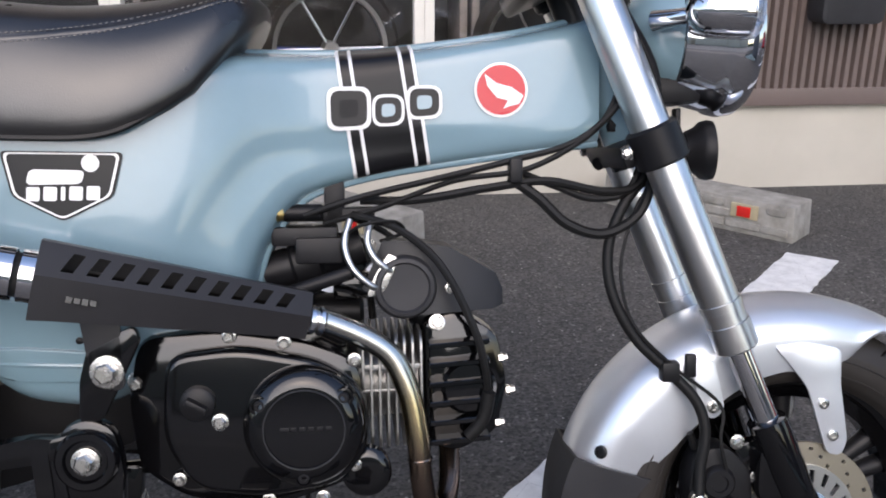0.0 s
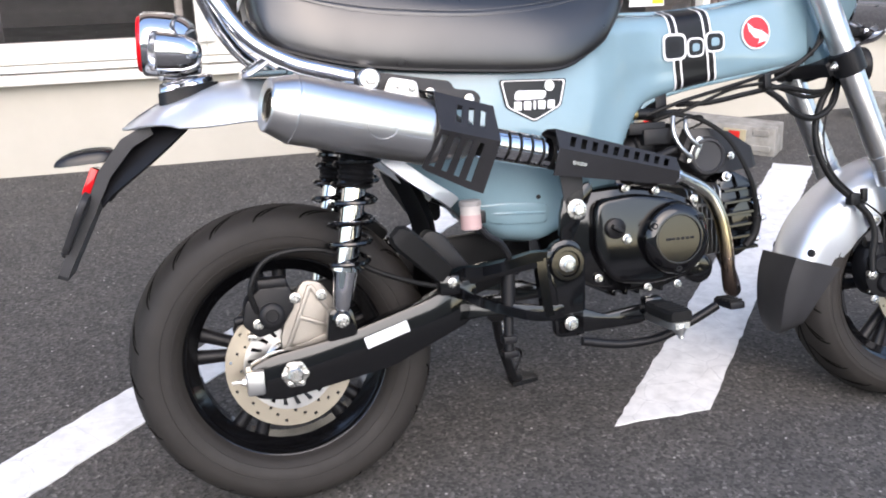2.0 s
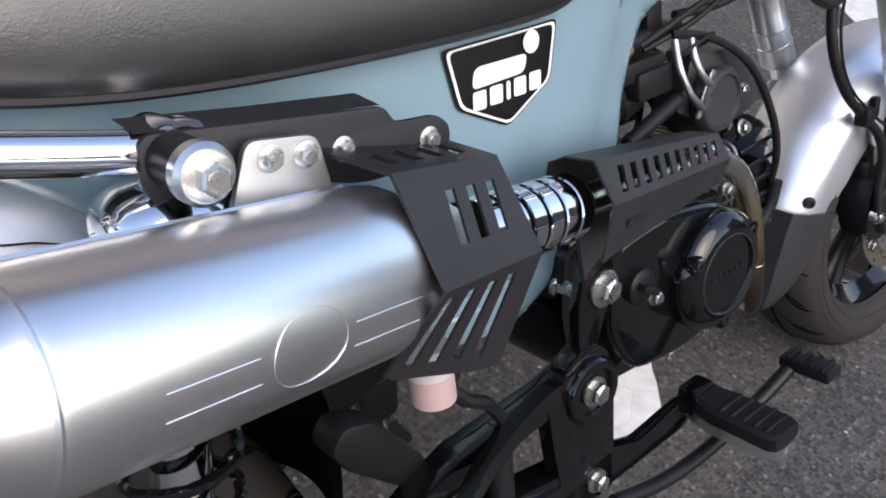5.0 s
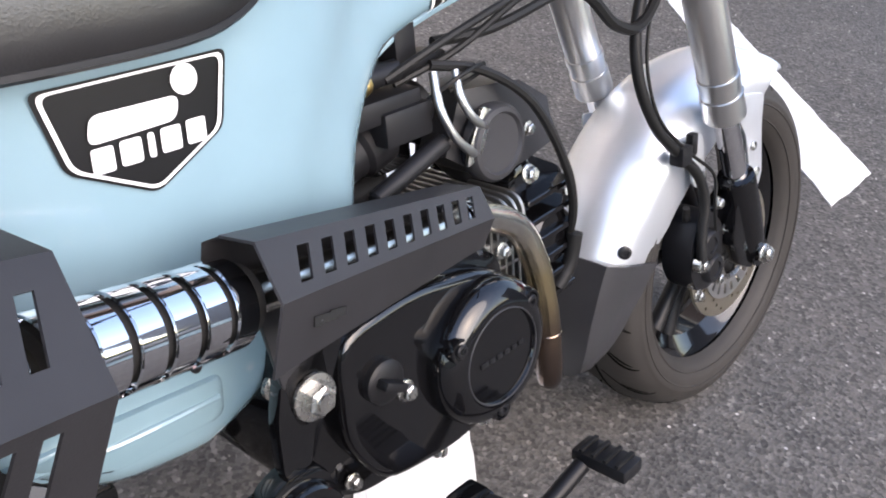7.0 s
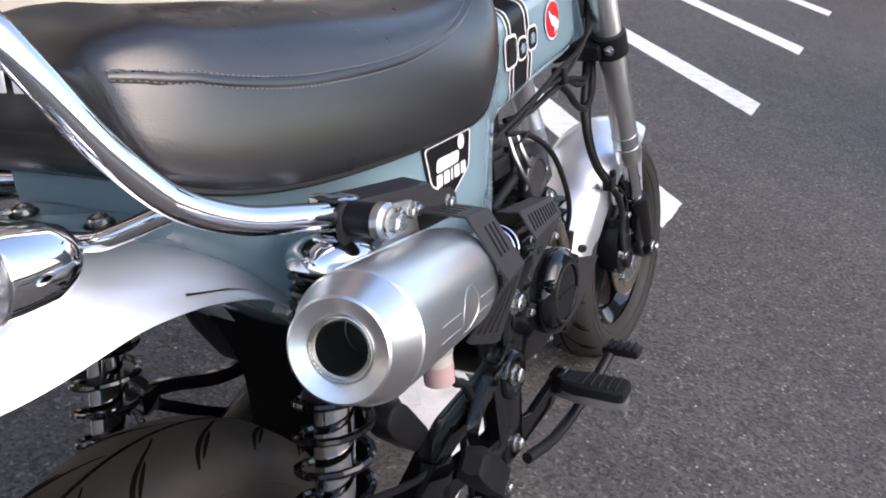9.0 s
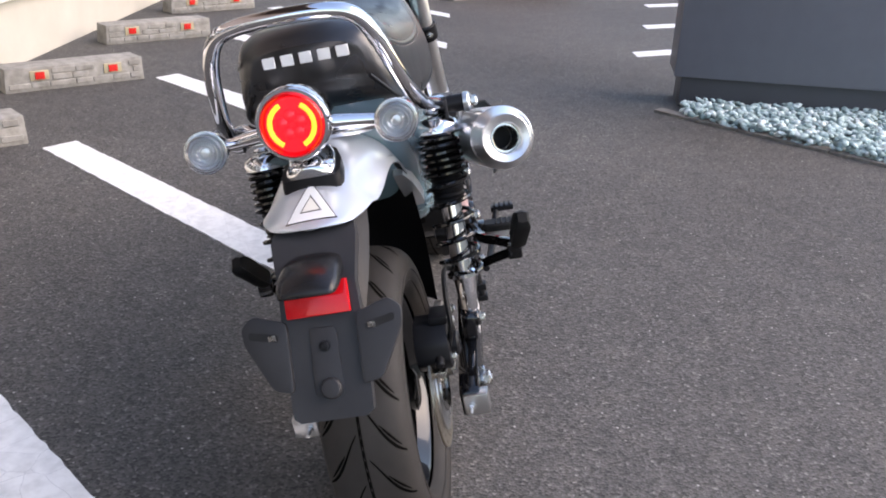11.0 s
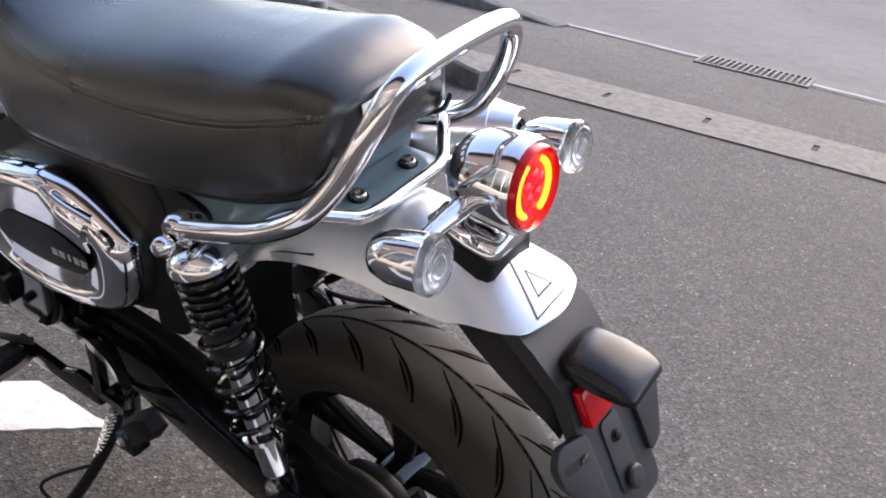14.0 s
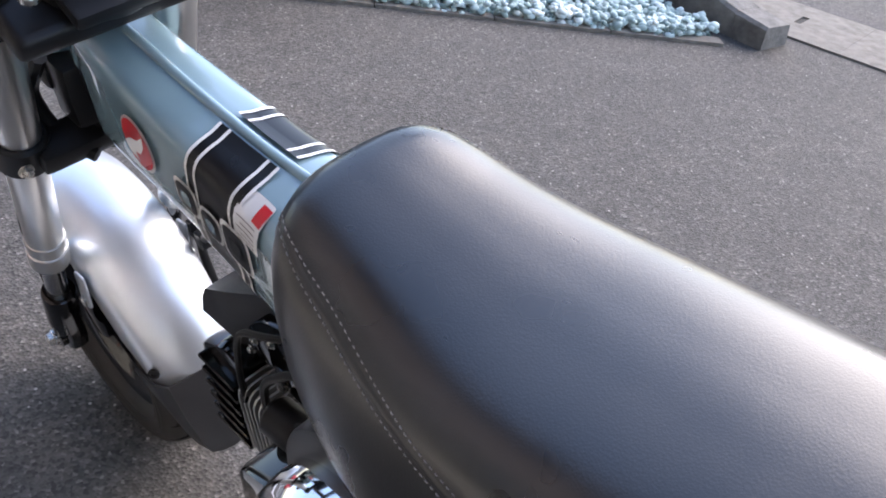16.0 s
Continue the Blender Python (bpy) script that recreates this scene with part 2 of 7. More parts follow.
POLE = paint("pale_steel_pole", (0.5, 0.5, 0.48), 0.4, 0.1)
STICKER = paint("sticker_white", (0.68, 0.68, 0.68), 0.35, 0.2)
YELLOW = paint("yellow_plate", (0.7, 0.5, 0.03), 0.4, 0.1)
BLUEPAPER = paint("blue_paper", (0.05, 0.09, 0.42), 0.5, 0.0)
GLASSDARK = material("dark_car_glass", (0.01, 0.01, 0.012), 0.04)

# ---- shaping helpers ----


def part(name, bm, mat, parent=None, label="", sharp=38):
    """One mesh object from a bmesh, smooth but for edges sharper than the angle."""
    bmesh.ops.recalc_face_normals(bm, faces=bm.faces)
    me = bpy.data.meshes.new(name)
    bm.to_mesh(me)
    bm.free()
    me.materials.append(mat)
    me.polygons.foreach_set("use_smooth", [True] * len(me.polygons))
    me.set_sharp_from_angle(angle=radians(sharp))
    ob = new(name, me)
    ob.parent = parent
    if label:
        tagged(ob, label)
    return ob


def thing(name, label, category, m=None, group="", kind=""):
    ob = new(name)
    ob.empty_display_size = 0.05
    if m is not None:
        ob.matrix_world = m
    return tagged(ob, label, category, group, kind)


def share(ob, name, m, parent):
    """Another object on the same mesh."""
    o = new(name, ob.data)
    o.parent = parent
    o.matrix_basis = m
    return o


def V(*a):
    return Vector(a)


def join(*bms):
    out = bmesh.new()
    for b in bms:
        me = bpy.data.meshes.new("tmp")
        b.to_mesh(me)
        b.free()
        out.from_mesh(me)
        bpy.data.meshes.remove(me)
    return out


def xf(bm, m):
    bm.transform(m)
    return bm


def spline(pts, k=6, closed=False):
    """Catmull-Rom through the points."""
    pts = [Vector(p) for p in pts]
    n = len(pts)
    out = []
    for i in range(n if closed else n - 1):
        if closed:
            a, b, c, d = pts[i - 1], pts[i], pts[(i + 1) % n], pts[(i + 2) % n]
        else:
            b, c = pts[i], pts[i + 1]
            a = pts[i - 1] if i else b * 2 - c
            d = pts[i + 2] if i + 2 < n else c * 2 - b
        for j in range(k):
            t = j / k
            out.append(0.5 * ((2 * b) + (c - a) * t + (2 * a - 5 * b + 4 * c - d) * t * t + (3 * b - a - 3 * c + d) * t ** 3))
    if not closed:
        out.append(pts[-1])
    return out


def skin(rings, closed_u=True, caps=True, closed_v=False):
    """Faces between rings of points."""
    bm = bmesh.new()
    vs = [[bm.verts.new(p) for p in r] for r in rings]
    n = len(rings[0])
    m = len(rings)
    for i in range(m if closed_v else m - 1):
        a, b = vs[i], vs[(i + 1) % m]
        for j in range(n if closed_u else n - 1):
            q = (a[j], a[(j + 1) % n], b[(j + 1) % n], b[j])
            if len(set(q)) == 4:
                bm.faces.new(q)
    if caps and closed_u and not closed_v:
        bm.faces.new(vs[0][::-1])
        bm.faces.new(vs[-1])
    return bm


def tube(pts, r, n=10, k=5, closed=False):
    p = spline(pts, k, closed) if k > 1 else [Vector(q) for q in pts]
    m = len(p)
    rings, up = [], None
    for i in range(m):
        d = (p[(i + 1) % m] - p[i - 1]) if closed else (p[min(i + 1, m - 1)] - p[max(i - 1, 0)])
        d.normalize()
        if up is None:
            up = d.orthogonal().normalized()
        up = (up - d * up.dot(d)).normalized()
        s = d.cross(up)
        rr = r(i / (m - 1)) if callable(r) else r
        rings.append([p[i] + (up * math.cos(a) + s * math.sin(a)) * rr for a in [2 * math.pi * j / n for j in range(n)]])
    return skin(rings, True, True, closed)


def lathe(prof, o, d, n=24, caps=True):
    """Profile rows (along, radius) turned round the axis d from o."""
    d = Vector(d).normalized()
    u = d.orthogonal().normalized()
    s = d.cross(u)
    o = Vector(o)
    rings = [[o + d * h + (u * math.cos(a) + s * math.sin(a)) * max(r, 1e-4) for a in [2 * math.pi * (j + 0.5) / n for j in range(n)]] for h, r in prof]
    return skin(rings, True, caps)


def rod(a, b, r, n=12, bev=0.0):
    a, b = Vector(a), Vector(b)
    L = (b - a).length
    if bev:
        return lathe([(0, r - bev), (bev, r), (L - bev, r), (L, r - bev)], a, b - a, n)
    return lathe([(0, r), (L, r)], a, b - a, n)


def soften(bm, w, seg=2, angle=30):
    es = [e for e in bm.edges if len(e.link_faces) == 2 and e.calc_face_angle(0) > radians(angle)]
    if es and w > 0:
        bmesh.ops.bevel(bm, geom=es, offset=w, segments=seg, affect="EDGES", profile=0.6, clamp_overlap=True)
    return bm


def slab(poly, y0, y1, bev=0.002, seg=2):
    """Polygon of (x, z) drawn out from y0 to y1."""
    bm = bmesh.new()
    a = [bm.verts.new((x, y0, z)) for x, z in poly]
    b = [bm.verts.new((x, y1, z)) for x, z in poly]
    n = len(poly)
    bm.faces.new(a)
    bm.faces.new(b[::-1])
    for i in range(n):
        bm.faces.new((a[i], b[i], b[(i + 1) % n], a[(i + 1) % n]))
    bmesh.ops.recalc_face_normals(bm, faces=bm.faces)
    return soften(bm, bev, seg)


def box(c, s, bev=0.002, m=None, seg=2):
    bm = bmesh.new()
    bmesh.ops.create_cube(bm, size=1.0)
    bm.transform(Matrix.Diagonal((*s, 1)))
    soften(bm, bev, seg)
    if m is not None:
        bm.transform(m)
    bm.transform(Matrix.Translation(c))
    return bm


def round_poly(pts, r, k=4):
    """Polygon with its corners rounded."""
    out = []
    n = len(pts)
    for i in range(n):
        p, a, b = Vector(pts[i]), Vector(pts[i - 1]), Vector(pts[(i + 1) % n])
        da, db = (a - p), (b - p)
        q = min(r, da.length * 0.45, db.length * 0.45)
        s, e = p + da.normalized() * q, p + db.normalized() * q
        for j in range(k + 1):
            t = j / k
            out.append(tuple(s * (1 - t) ** 2 + p * 2 * t * (1 - t) + e * t * t))
    return out


def hexbolt(o, d, r=0.006, h=0.005, washer=1.35):
    d = Vector(d).normalized()
    o = Vector(o)
    a = lathe([(0, r * washer), (h * 0.25, r * washer), (h * 0.3, r * 1.15)], o, d, 18)
    b = lathe([(h * 0.25, r), (h * 0.95, r), (h * 1.1, r * 0.8)], o, d, 6)
    c = lathe([(h * 1.08, r * 0.6), (h * 1.25, r * 0.55)], o, d, 10)
    return join(a, b, c)


def capbolt(o, d, r=0.006, h=0.004):
    o, d = Vector(o), Vector(d).normalized()
    return join(lathe([(0, r), (h * 0.8, r), (h, r * 0.85), (h, r * 0.5), (h * 0.5, r * 0.45), (h * 0.5, 0)], o, d, 14))


def coil(a, b, r, wire_r, turns, n=7, per=14, dense=0.0):
    """A spring from a to b; dense: share of the turns packed at its start."""
    a, b = Vector(a), Vector(b)
    d = (b - a).normalized()
    u = d.orthogonal().normalized()
    s = d.cross(u)
    L = (b - a).length
    pts = []
    m = int(turns * per)
    for i in range(m + 1):
        f = i / m
        h = f if not dense else (f * 0.55 if f < dense else dense * 0.55 + (f - dense) * (1 - dense * 0.55) / (1 - dense))
        ang = 2 * math.pi * turns * f
        pts.append(a + d * L * h + (u * math.cos(ang) + s * math.sin(ang)) * r)
    return tube(pts, wire_r, n, 1)


def plate(us, vs, holes, fn, thick):
    """A bent sheet over the grid us x vs, without the cells named in holes, mapped by fn(u, v)."""
    bm = bmesh.new()
    g = [[bm.verts.new(fn(u, v)) for v in vs] for u in us]
    for i in range(len(us) - 1):
        for j in range(len(vs) - 1):
            if (i, j) not in holes:
                bm.faces.new((g[i][j], g[i + 1][j], g[i + 1][j + 1], g[i][j + 1]))
    for v in [v for v in bm.verts if not v.link_faces]:
        bm.verts.remove(v)
    bmesh.ops.recalc_face_normals(bm, faces=bm.faces)
    bmesh.ops.solidify(bm, geom=list(bm.faces), thickness=thick)
    return bm


def flat(poly, fn, lift=0.0):
    """A flat patch whose (u, v) corners are mapped by fn(u, v, lift), cut fine enough to follow a bend."""
    bm = bmesh.new()
    f = bm.faces.new([bm.verts.new((u, v, 0)) for u, v in poly])
    bmesh.ops.triangulate(bm, faces=[f])
    bmesh.ops.subdivide_edges(bm, edges=list(bm.edges), cuts=3, use_grid_fill=True)
    for v in bm.verts:
        v.co = fn(v.co.x, v.co.y, lift)
    return bm


def lerp(x, table):
    """Piecewise linear value of a table of (x, y), rising in x."""
    if x <= table[0][0]:
        return table[0][1]
    for (a, p), (b, q) in zip(table, table[1:]):
        if x <= b:
            return p + (q - p) * (x - a) / (b - a)
    return table[-1][1]


def smooth_table(table, k=6):
    return [(p.x, p.y) for p in spline([(a, b, 0) for a, b in table], k)]


def circle(cx, cz, r, n=16, a0=0.0, a1=2 * math.pi):
    return [(cx + r * math.cos(a0 + (a1 - a0) * i / n), cz + r * math.sin(a0 + (a1 - a0) * i / n)) for i in range(n)]

# ---- the lot, the road, the shop front ----


def setting(name, bm, mat, label="", parent=None):
    ob = part(name, bm, mat, parent, label)
    return tagged(ob, kind="structure") if parent is None else ob


def ground_z(y):
    return lerp(y, [(-5.3, -0.07), (-4.5, 0.0)])


def sheet(x0, x1, ys, lift):
    return skin([[(x0, y, ground_z(y) + lift), (x1, y, ground_z(y) + lift)] for y in ys], False, False)


setting("ground", sheet(-250, 250, [-250, -60, -5.3, -4.5, -3, 0, 40, 250], 0.0), ASPHALT, "dark grey worn asphalt of a small car park")
setting("road", sheet(-250, 250, [-12.0, -5.3, -4.62], 0.004), ROADASPHALT, "pale grey asphalt road beyond the pavement")

LINE_DIR = V(math.cos(radians(49.5)), math.sin(radians(49.5)), 0)


fray = random.Random(21)


def marking(name, corners, label, h=0.003, mat=None):
    # the paint's edge is frayed by the stones under it
    frayed = []
    for (x0, y0), (x1, y1) in zip(corners, corners[1:] + corners[:1]):
        L = math.hypot(x1 - x0, y1 - y0)
        n = max(1, int(L / 0.022)) if L < 4 else 1
        for i in range(n):
            j = fray.uniform(-0.0025, 0.0025) if n > 1 else 0.0
            frayed.append((x0 + (x1 - x0) * i / n - (y1 - y0) / L * j, y0 + (y1 - y0) * i / n + (x1 - x0) / L * j))
    corners = frayed
    bm = bmesh.new()
    a = [bm.verts.new((x, y, ground_z(y) + h)) for x, y in corners]
    b = [bm.verts.new((x, y, ground_z(y) - 0.01)) for x, y in corners]
    bm.faces.new(a)
    n = len(a)
    for i in range(n):
        bm.faces.new((a[i], b[i], b[(i + 1) % n], a[(i + 1) % n]))
    return setting(name, bm, mat or LINE, label)


for xl, xr, y in ((-0.715, -0.54, -0.02), (0.597, 0.80, 0.037), (1.855, 2.055, 0.082), (3.09, 3.28, 0.12), (4.30, 4.48, 0.16), (5.50, 5.67, 0.20), (6.70, 6.87, 0.24)):
    ld = V(math.cos(radians(47.5)), math.sin(radians(47.5)), 0) if xl < 0 else LINE_DIR
    e = ld * ((1.50 - y) / ld.y)
    marking("parking_line", [(xl, y), (xr, y + 0.006), (xr + e.x - 0.03, 1.455), (xl + e.x + 0.06, 1.535)], "slanted white parking line, cracked paint on asphalt")
for x, y in ((4.36, -1.0), (5.46, -1.22), (6.6, -1.4)):
    marking("parking_line", [(x, y), (x + 0.15, y + 0.01), (x + 1.15, y - 1.65), (x + 1.0, y - 1.66)], "slanted white parking line, cracked paint on asphalt")
WORNLINE = rough_stone("worn_line_paint", (0.16, 0.158, 0.152), (0.34, 0.335, 0.325), 9, 120)
marking("road_edge_line", [(-8, -5.3), (2.2, -4.74), (2.2, -4.62), (-8, -5.14)], "worn white edge line of the road", 0.008, WORNLINE)
marking("road_edge_line", [(2.6, -4.72), (9, -4.6), (9, -4.48), (2.6, -4.6)], "worn white edge line of the road", 0.008, WORNLINE)

# gravel bed with its flush border
setting("gravel_bed", skin([[(1.70, -2.45, 0.006), (1.72, -2.52, 0.006)], [(2.92, -1.04, 0.006), (4.4, -2.80, 0.006)]], False, False), SOIL, "dark soil under pale green gravel")
border = thing("gravel_border", "narrow flush concrete edging along the gravel", "edging", kind="structure")
bdir = V(1.0, 1.15, 0).normalized()
for i in range(5):
    p = V(1.62, -2.47, 0) + bdir * (0.42 * i)
    q = p + bdir * 0.415
    s = V(bdir.y, -bdir.x, 0) * 0.06
    bm = skin([[p + V(0, 0, -0.02), p + V(0, 0, 0.012), p + s + V(0, 0, 0.014), p + s + V(0, 0, -0.02)], [q + V(0, 0, -0.02), q + V(0, 0, 0.012), q + s + V(0, 0, 0.014), q + s + V(0, 0, -0.02)]])
    part("edging_stone", soften(bm, 0.003, 1), CONCRETE, border)


def stones(count, inside, zf, size, seed):
    """Loose rounded stones, one mesh."""
    rnd = np.random.RandomState(seed)
    base = bmesh.new()
    bmesh.ops.create_icosphere(base, subdivisions=1, radius=1.0)
    base.verts.ensure_lookup_table()
    bv = np.array([v.co[:] for v in base.verts])
    bf = np.array([[v.index for v in f.verts] for f in base.faces])
    base.free()
    vs, fs = [], []
    made = 0
    while made < count:
        p = inside(rnd)
        if p is None:
            continue
        s = size * rnd.uniform(0.6, 1.25) * np.array([rnd.uniform(0.9, 1.5), rnd.uniform(0.8, 1.1), rnd.uniform(0.5, 0.8)])
        a, b = rnd.uniform(0, 6.28), rnd.uniform(-0.6, 0.6)
        ca, sa, cb, sb = math.cos(a), math.sin(a), math.cos(b), math.sin(b)
        w = (bv * (1 + rnd.uniform(-0.16, 0.16, (len(bv), 1)))) * s
        w = w @ np.array([[cb, 0, sb], [0, 1, 0], [-sb, 0, cb]]).T @ np.array([[ca, -sa, 0], [sa, ca, 0], [0, 0, 1]]).T
        vs.append(w + np.array([p[0], p[1], zf(rnd)]))
        fs.append(bf + made * len(bv))
        made += 1
    me = bpy.data.meshes.new("gravel")
    me.from_pydata(np.concatenate(vs).tolist(), [], np.concatenate(fs).tolist())
    me.polygons.foreach_set("use_smooth", [True] * len(me.polygons))
    return me


def in_bed(rnd):
    x, y = rnd.uniform(1.7, 4.3), rnd.uniform(-2.85, -0.6)
    front = -2.45 + 1.15 * (x - 1.66)
    back = -2.53 - 0.09 * (x - 1.6)
    return (x, y) if back < y < front and y < -1.02 and not (x > 3.1 and -2.12 < y < -0.9) else None


gme = stones(8600, in_bed, lambda r: r.uniform(0.005, 0.05), 0.0165, 4)
gme.materials.append(GRAVEL)
tagged(new("gravel", gme), "loose pale green rounded gravel in a bed", "gravel", kind="stuff")

# dark kerb behind the gravel: full height, sloping down at its end
kerb = thing("kerb", "dark rough stone kerb with a sloping end behind the gravel", "kerb", kind="structure")
kd = V(1, -0.09, 0).normalized()
kn = V(kd.y, -kd.x, 0)


def kerb_piece(a, b, ha, hb):
    ra = [V(1.53, -2.58, 0) + kd * a, V(1.53, -2.58, 0) + kd * b]
    rings = []
    for p, h in zip(ra, (ha, hb)):
        rings.append([p + V(0, 0, -0.03), p + V(0, 0, h - 0.012), p + kn * 0.012 + V(0, 0, h), p + kn * 0.15 + V(0, 0, h - 0.005), p + kn * 0.17 + V(0, 0, -0.03)])
    return soften(skin(rings), 0.004, 1)


part("kerb_stone", kerb_piece(0, 0.14, 0.085, 0.10), KERBSTONE, kerb)
part("kerb_stone", kerb_piece(0.142, 0.40, 0.10, 0.16), KERBSTONE, kerb)
for i in range(6):
    part("kerb_stone", kerb_piece(0.402 + 0.8 * i, 0.399 + 0.8 * (i + 1), 0.16, 0.16), KERBSTONE, kerb)

# concrete covers of the gutter, each with a lifting slot
gutter = thing("gutter", "row of worn concrete gutter covers with lifting slots", "gutter", kind="structure")
gd = V(1, 0.112, 0).normalized()
gn = V(gd.y, -gd.x, 0)
for i in range(-12, 10):
    o = V(0.88, -2.90, 0) + gd * (0.477 * i)
    bm = bmesh.new()
    us, vs = [0, 0.222, 0.25, 0.476], [0, 0.19, 0.30, 0.46]
    bm = plate(us, vs, {(1, 1)}, lambda u, v: o + gd * u + gn * v + V(0, 0, 0.008), 0.03)
    part("gutter_cover", bm, CONCRETE, gutter)
# flat black sheet that paints the shade below the slots and joints
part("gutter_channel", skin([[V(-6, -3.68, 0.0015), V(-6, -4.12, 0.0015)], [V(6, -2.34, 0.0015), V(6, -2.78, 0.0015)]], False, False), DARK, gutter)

# pavement kerb with a tapering end, beyond the gutter
pk = thing("pavement_kerb", "low worn concrete kerb tapering down to the road", "kerb", kind="structure")
for i, (x0, x1, h0, h1) in enumerate(((2.12, 2.9, 0.01, 0.09), (2.905, 3.9, 0.09, 0.12), (3.905, 5.2, 0.12, 0.12), (5.205, 7.0, 0.12, 0.12))):
    rings = []
    for x, h in ((x0, h0), (x1, h1)):
        y = -4.42 + 0.05 * (x - 2.28)
        rings.append([(x, y, -0.05), (x, y - 0.0, h - 0.01), (x, y - 0.02, h), (x, y - 0.16, h), (x, y - 0.19, -0.08)])
    part("kerb_stone", soften(skin(rings), 0.004, 1), KERBSTONE, pk)

# drain grate by the road
DULLIRON = rough_stone("dull_iron", (0.09, 0.085, 0.08), (0.15, 0.14, 0.13), 40, 200, 0.2, 0.001, 0.7)
grate = thing("drain_grate", "steel drain grate set in the asphalt beside the road", "drain grate", pose(0.9, -4.63, 0.004, 0, 0, 6))
part("grate_frame", plate([-0.33, -0.31, 0.31, 0.33], [-0.15, -0.13, 0.13, 0.15], {(1, 1)}, lambda u, v: V(u, v, 0.006), 0.012), DULLIRON, grate)
# black slab close under the bars paints the shade of the pit
part("grate_pit", box((0, 0, -0.012), (0.62, 0.26, 0.004), 0), DARK, grate)
bar = part("grate_bar", box((0, 0, 0), (0.012, 0.26, 0.014), 0.002), DULLIRON, grate)
bar.matrix_basis = pose(-0.29, 0, 0.0)
for i in range(1, 18):
    share(bar, "grate_bar", pose(-0.29 + 0.0345 * i, 0, 0.0), grate)

# sign box, garden spotlight, pole
sign = thing("sign_box", "dark grey panelled sign cabinet standing in gravel", "sign", pose(3.06, -1.56, 0, 0, 0, 85))
part("plinth", box((0, -0.16, 0.07), (1.08, 0.24, 0.16), 0.003), SIGNFOOT, sign)
part("front_panel", box((0, -0.012, 0.83), (1.16, 0.024, 1.36), 0.003), SIGNGREY, sign)
part("cabinet", box((0, -0.17, 0.83), (1.15, 0.29, 1.358), 0.004), SIGNGREY, sign)
part("top_cap", box((0, -0.16, 1.517), (1.18, 0.34, 0.012), 0.003), SIGNFOOT, sign)

spot = thing("garden_spotlight", "small dark grey spotlight on a spike in gravel", "spotlight", pose(2.33, -2.42, 0.02, 0, 0, 25))
part("spike", join(rod((0, 0, -0.02), (0, 0, 0.08), 0.010), box((0, 0, 0.080), (0.034, 0.024, 0.03), 0.003)), SATIN, spot)
part("lamp_head", xf(lathe([(0, 0.030), (0.008, 0.041), (0.055, 0.043), (0.058, 0.0455), (0.118, 0.046), (0.124, 0.042), (0.118, 0.038), (0.09, 0.036)], (0, 0, 0), (0, 0, 1), 24), pose(0, 0, 0.085, 16, 14, 0)), plastic("dusty_grey_plastic", (0.075, 0.075, 0.078), 0.55, 0.3), spot)

pole = thing("steel_pole", "pale painted round steel pole beside the road", "pole", pose(5.95, -4.06, 0))
part("shaft", lathe([(0, 0.057), (3.2, 0.057)], (0, 0, 0), (0, 0, 1), 20), POLE, pole)
part("base_collar", lathe([(0, 0.075), (0.05, 0.075), (0.07, 0.06)], (0, 0, 0), (0, 0, 1), 20), POLE, pole)


def wheel_stop(x, y, turn):
    t = thing("wheel_stop", "weathered concrete wheel stop with red reflectors on asphalt", "wheel stop", pose(x, y, 0, 0, 0, turn), "wheel stops along the wall")
    part("block", xf(slab([(-0.325, 0), (0.325, 0), (0.318, 0.11), (-0.318, 0.11)], -0.07, 0.07, 0.006), Matrix.Identity(4)), BLOCKSTONE, t)
    rnd = random.Random(int(x * 10))
    for r, z in enumerate((0.016, 0.046, 0.076)):
        u = -0.31
        while u < 0.29:
            L = rnd.uniform(0.06, 0.13)
            L = min(L, 0.31 - u)
            if not (r > 0 and (abs(u + L / 2 - 0.17) < 0.09 or abs(u + L / 2 + 0.17) < 0.09)):
                part("brick_face", box((u + L / 2, -0.071, z + 0.012), (L - 0.006, 0.008, 0.024), 0.002, None, 1), BLOCKSTONE, t)
            u += L
    for u in (-0.17, 0.17):
        f = part("reflector_frame", box((u, -0.072, 0.072), (0.085, 0.008, 0.044), 0.002), YELLOWISH, t)
        part("reflector", box((u, -0.078, 0.072), (0.042, 0.006, 0.032), 0.001), REDSTOP, f, "red reflector")
    return t


YELLOWISH = plastic("faded_cream_plastic", (0.36, 0.31, 0.2), 0.5)
REDSTOP = paint("red_reflector", (0.55, 0.02, 0.015), 0.2, 0.6)
for x, y in ((0.60, 1.84), (1.78, 1.89), (2.92, 1.86), (4.12, 1.88), (5.3, 1.9), (6.62, 0.02)):
    wheel_stop(x, y, -46)

# shop front, turned a little against the bay
before_shop = set(bpy.data.objects)
WY = 2.2
BX0, BX1, PANEL0, PANEL1 = -5.1, 6.6, 1.985, 2.645
setting("wall_shop", slab([(BX0, -0.05), (BX1, -0.05), (BX1, 0.33), (BX0, 0.33)], WY, WY + 0.15, 0), PLASTER, "beige plaster wall under the shop windows")
# upper wall and roof edge are unseen, added to block skylight from this side
setting("wall_fascia", slab([(BX0, 2.25), (BX1, 2.25), (BX1, 4.4), (BX0, 4.4)], WY, WY + 0.15, 0), BROWN, "unseen dark brown fascia added to cut light from the shop side")
setting("eave", slab([(BX0 - 0.2, 4.4), (BX1 + 0.2, 4.4), (BX1 + 0.2, 4.55), (BX0 - 0.2, 4.55)], WY - 0.7, WY + 3.4, 0.01), BROWN, "unseen brown roof edge added to block skylight over the shop front")
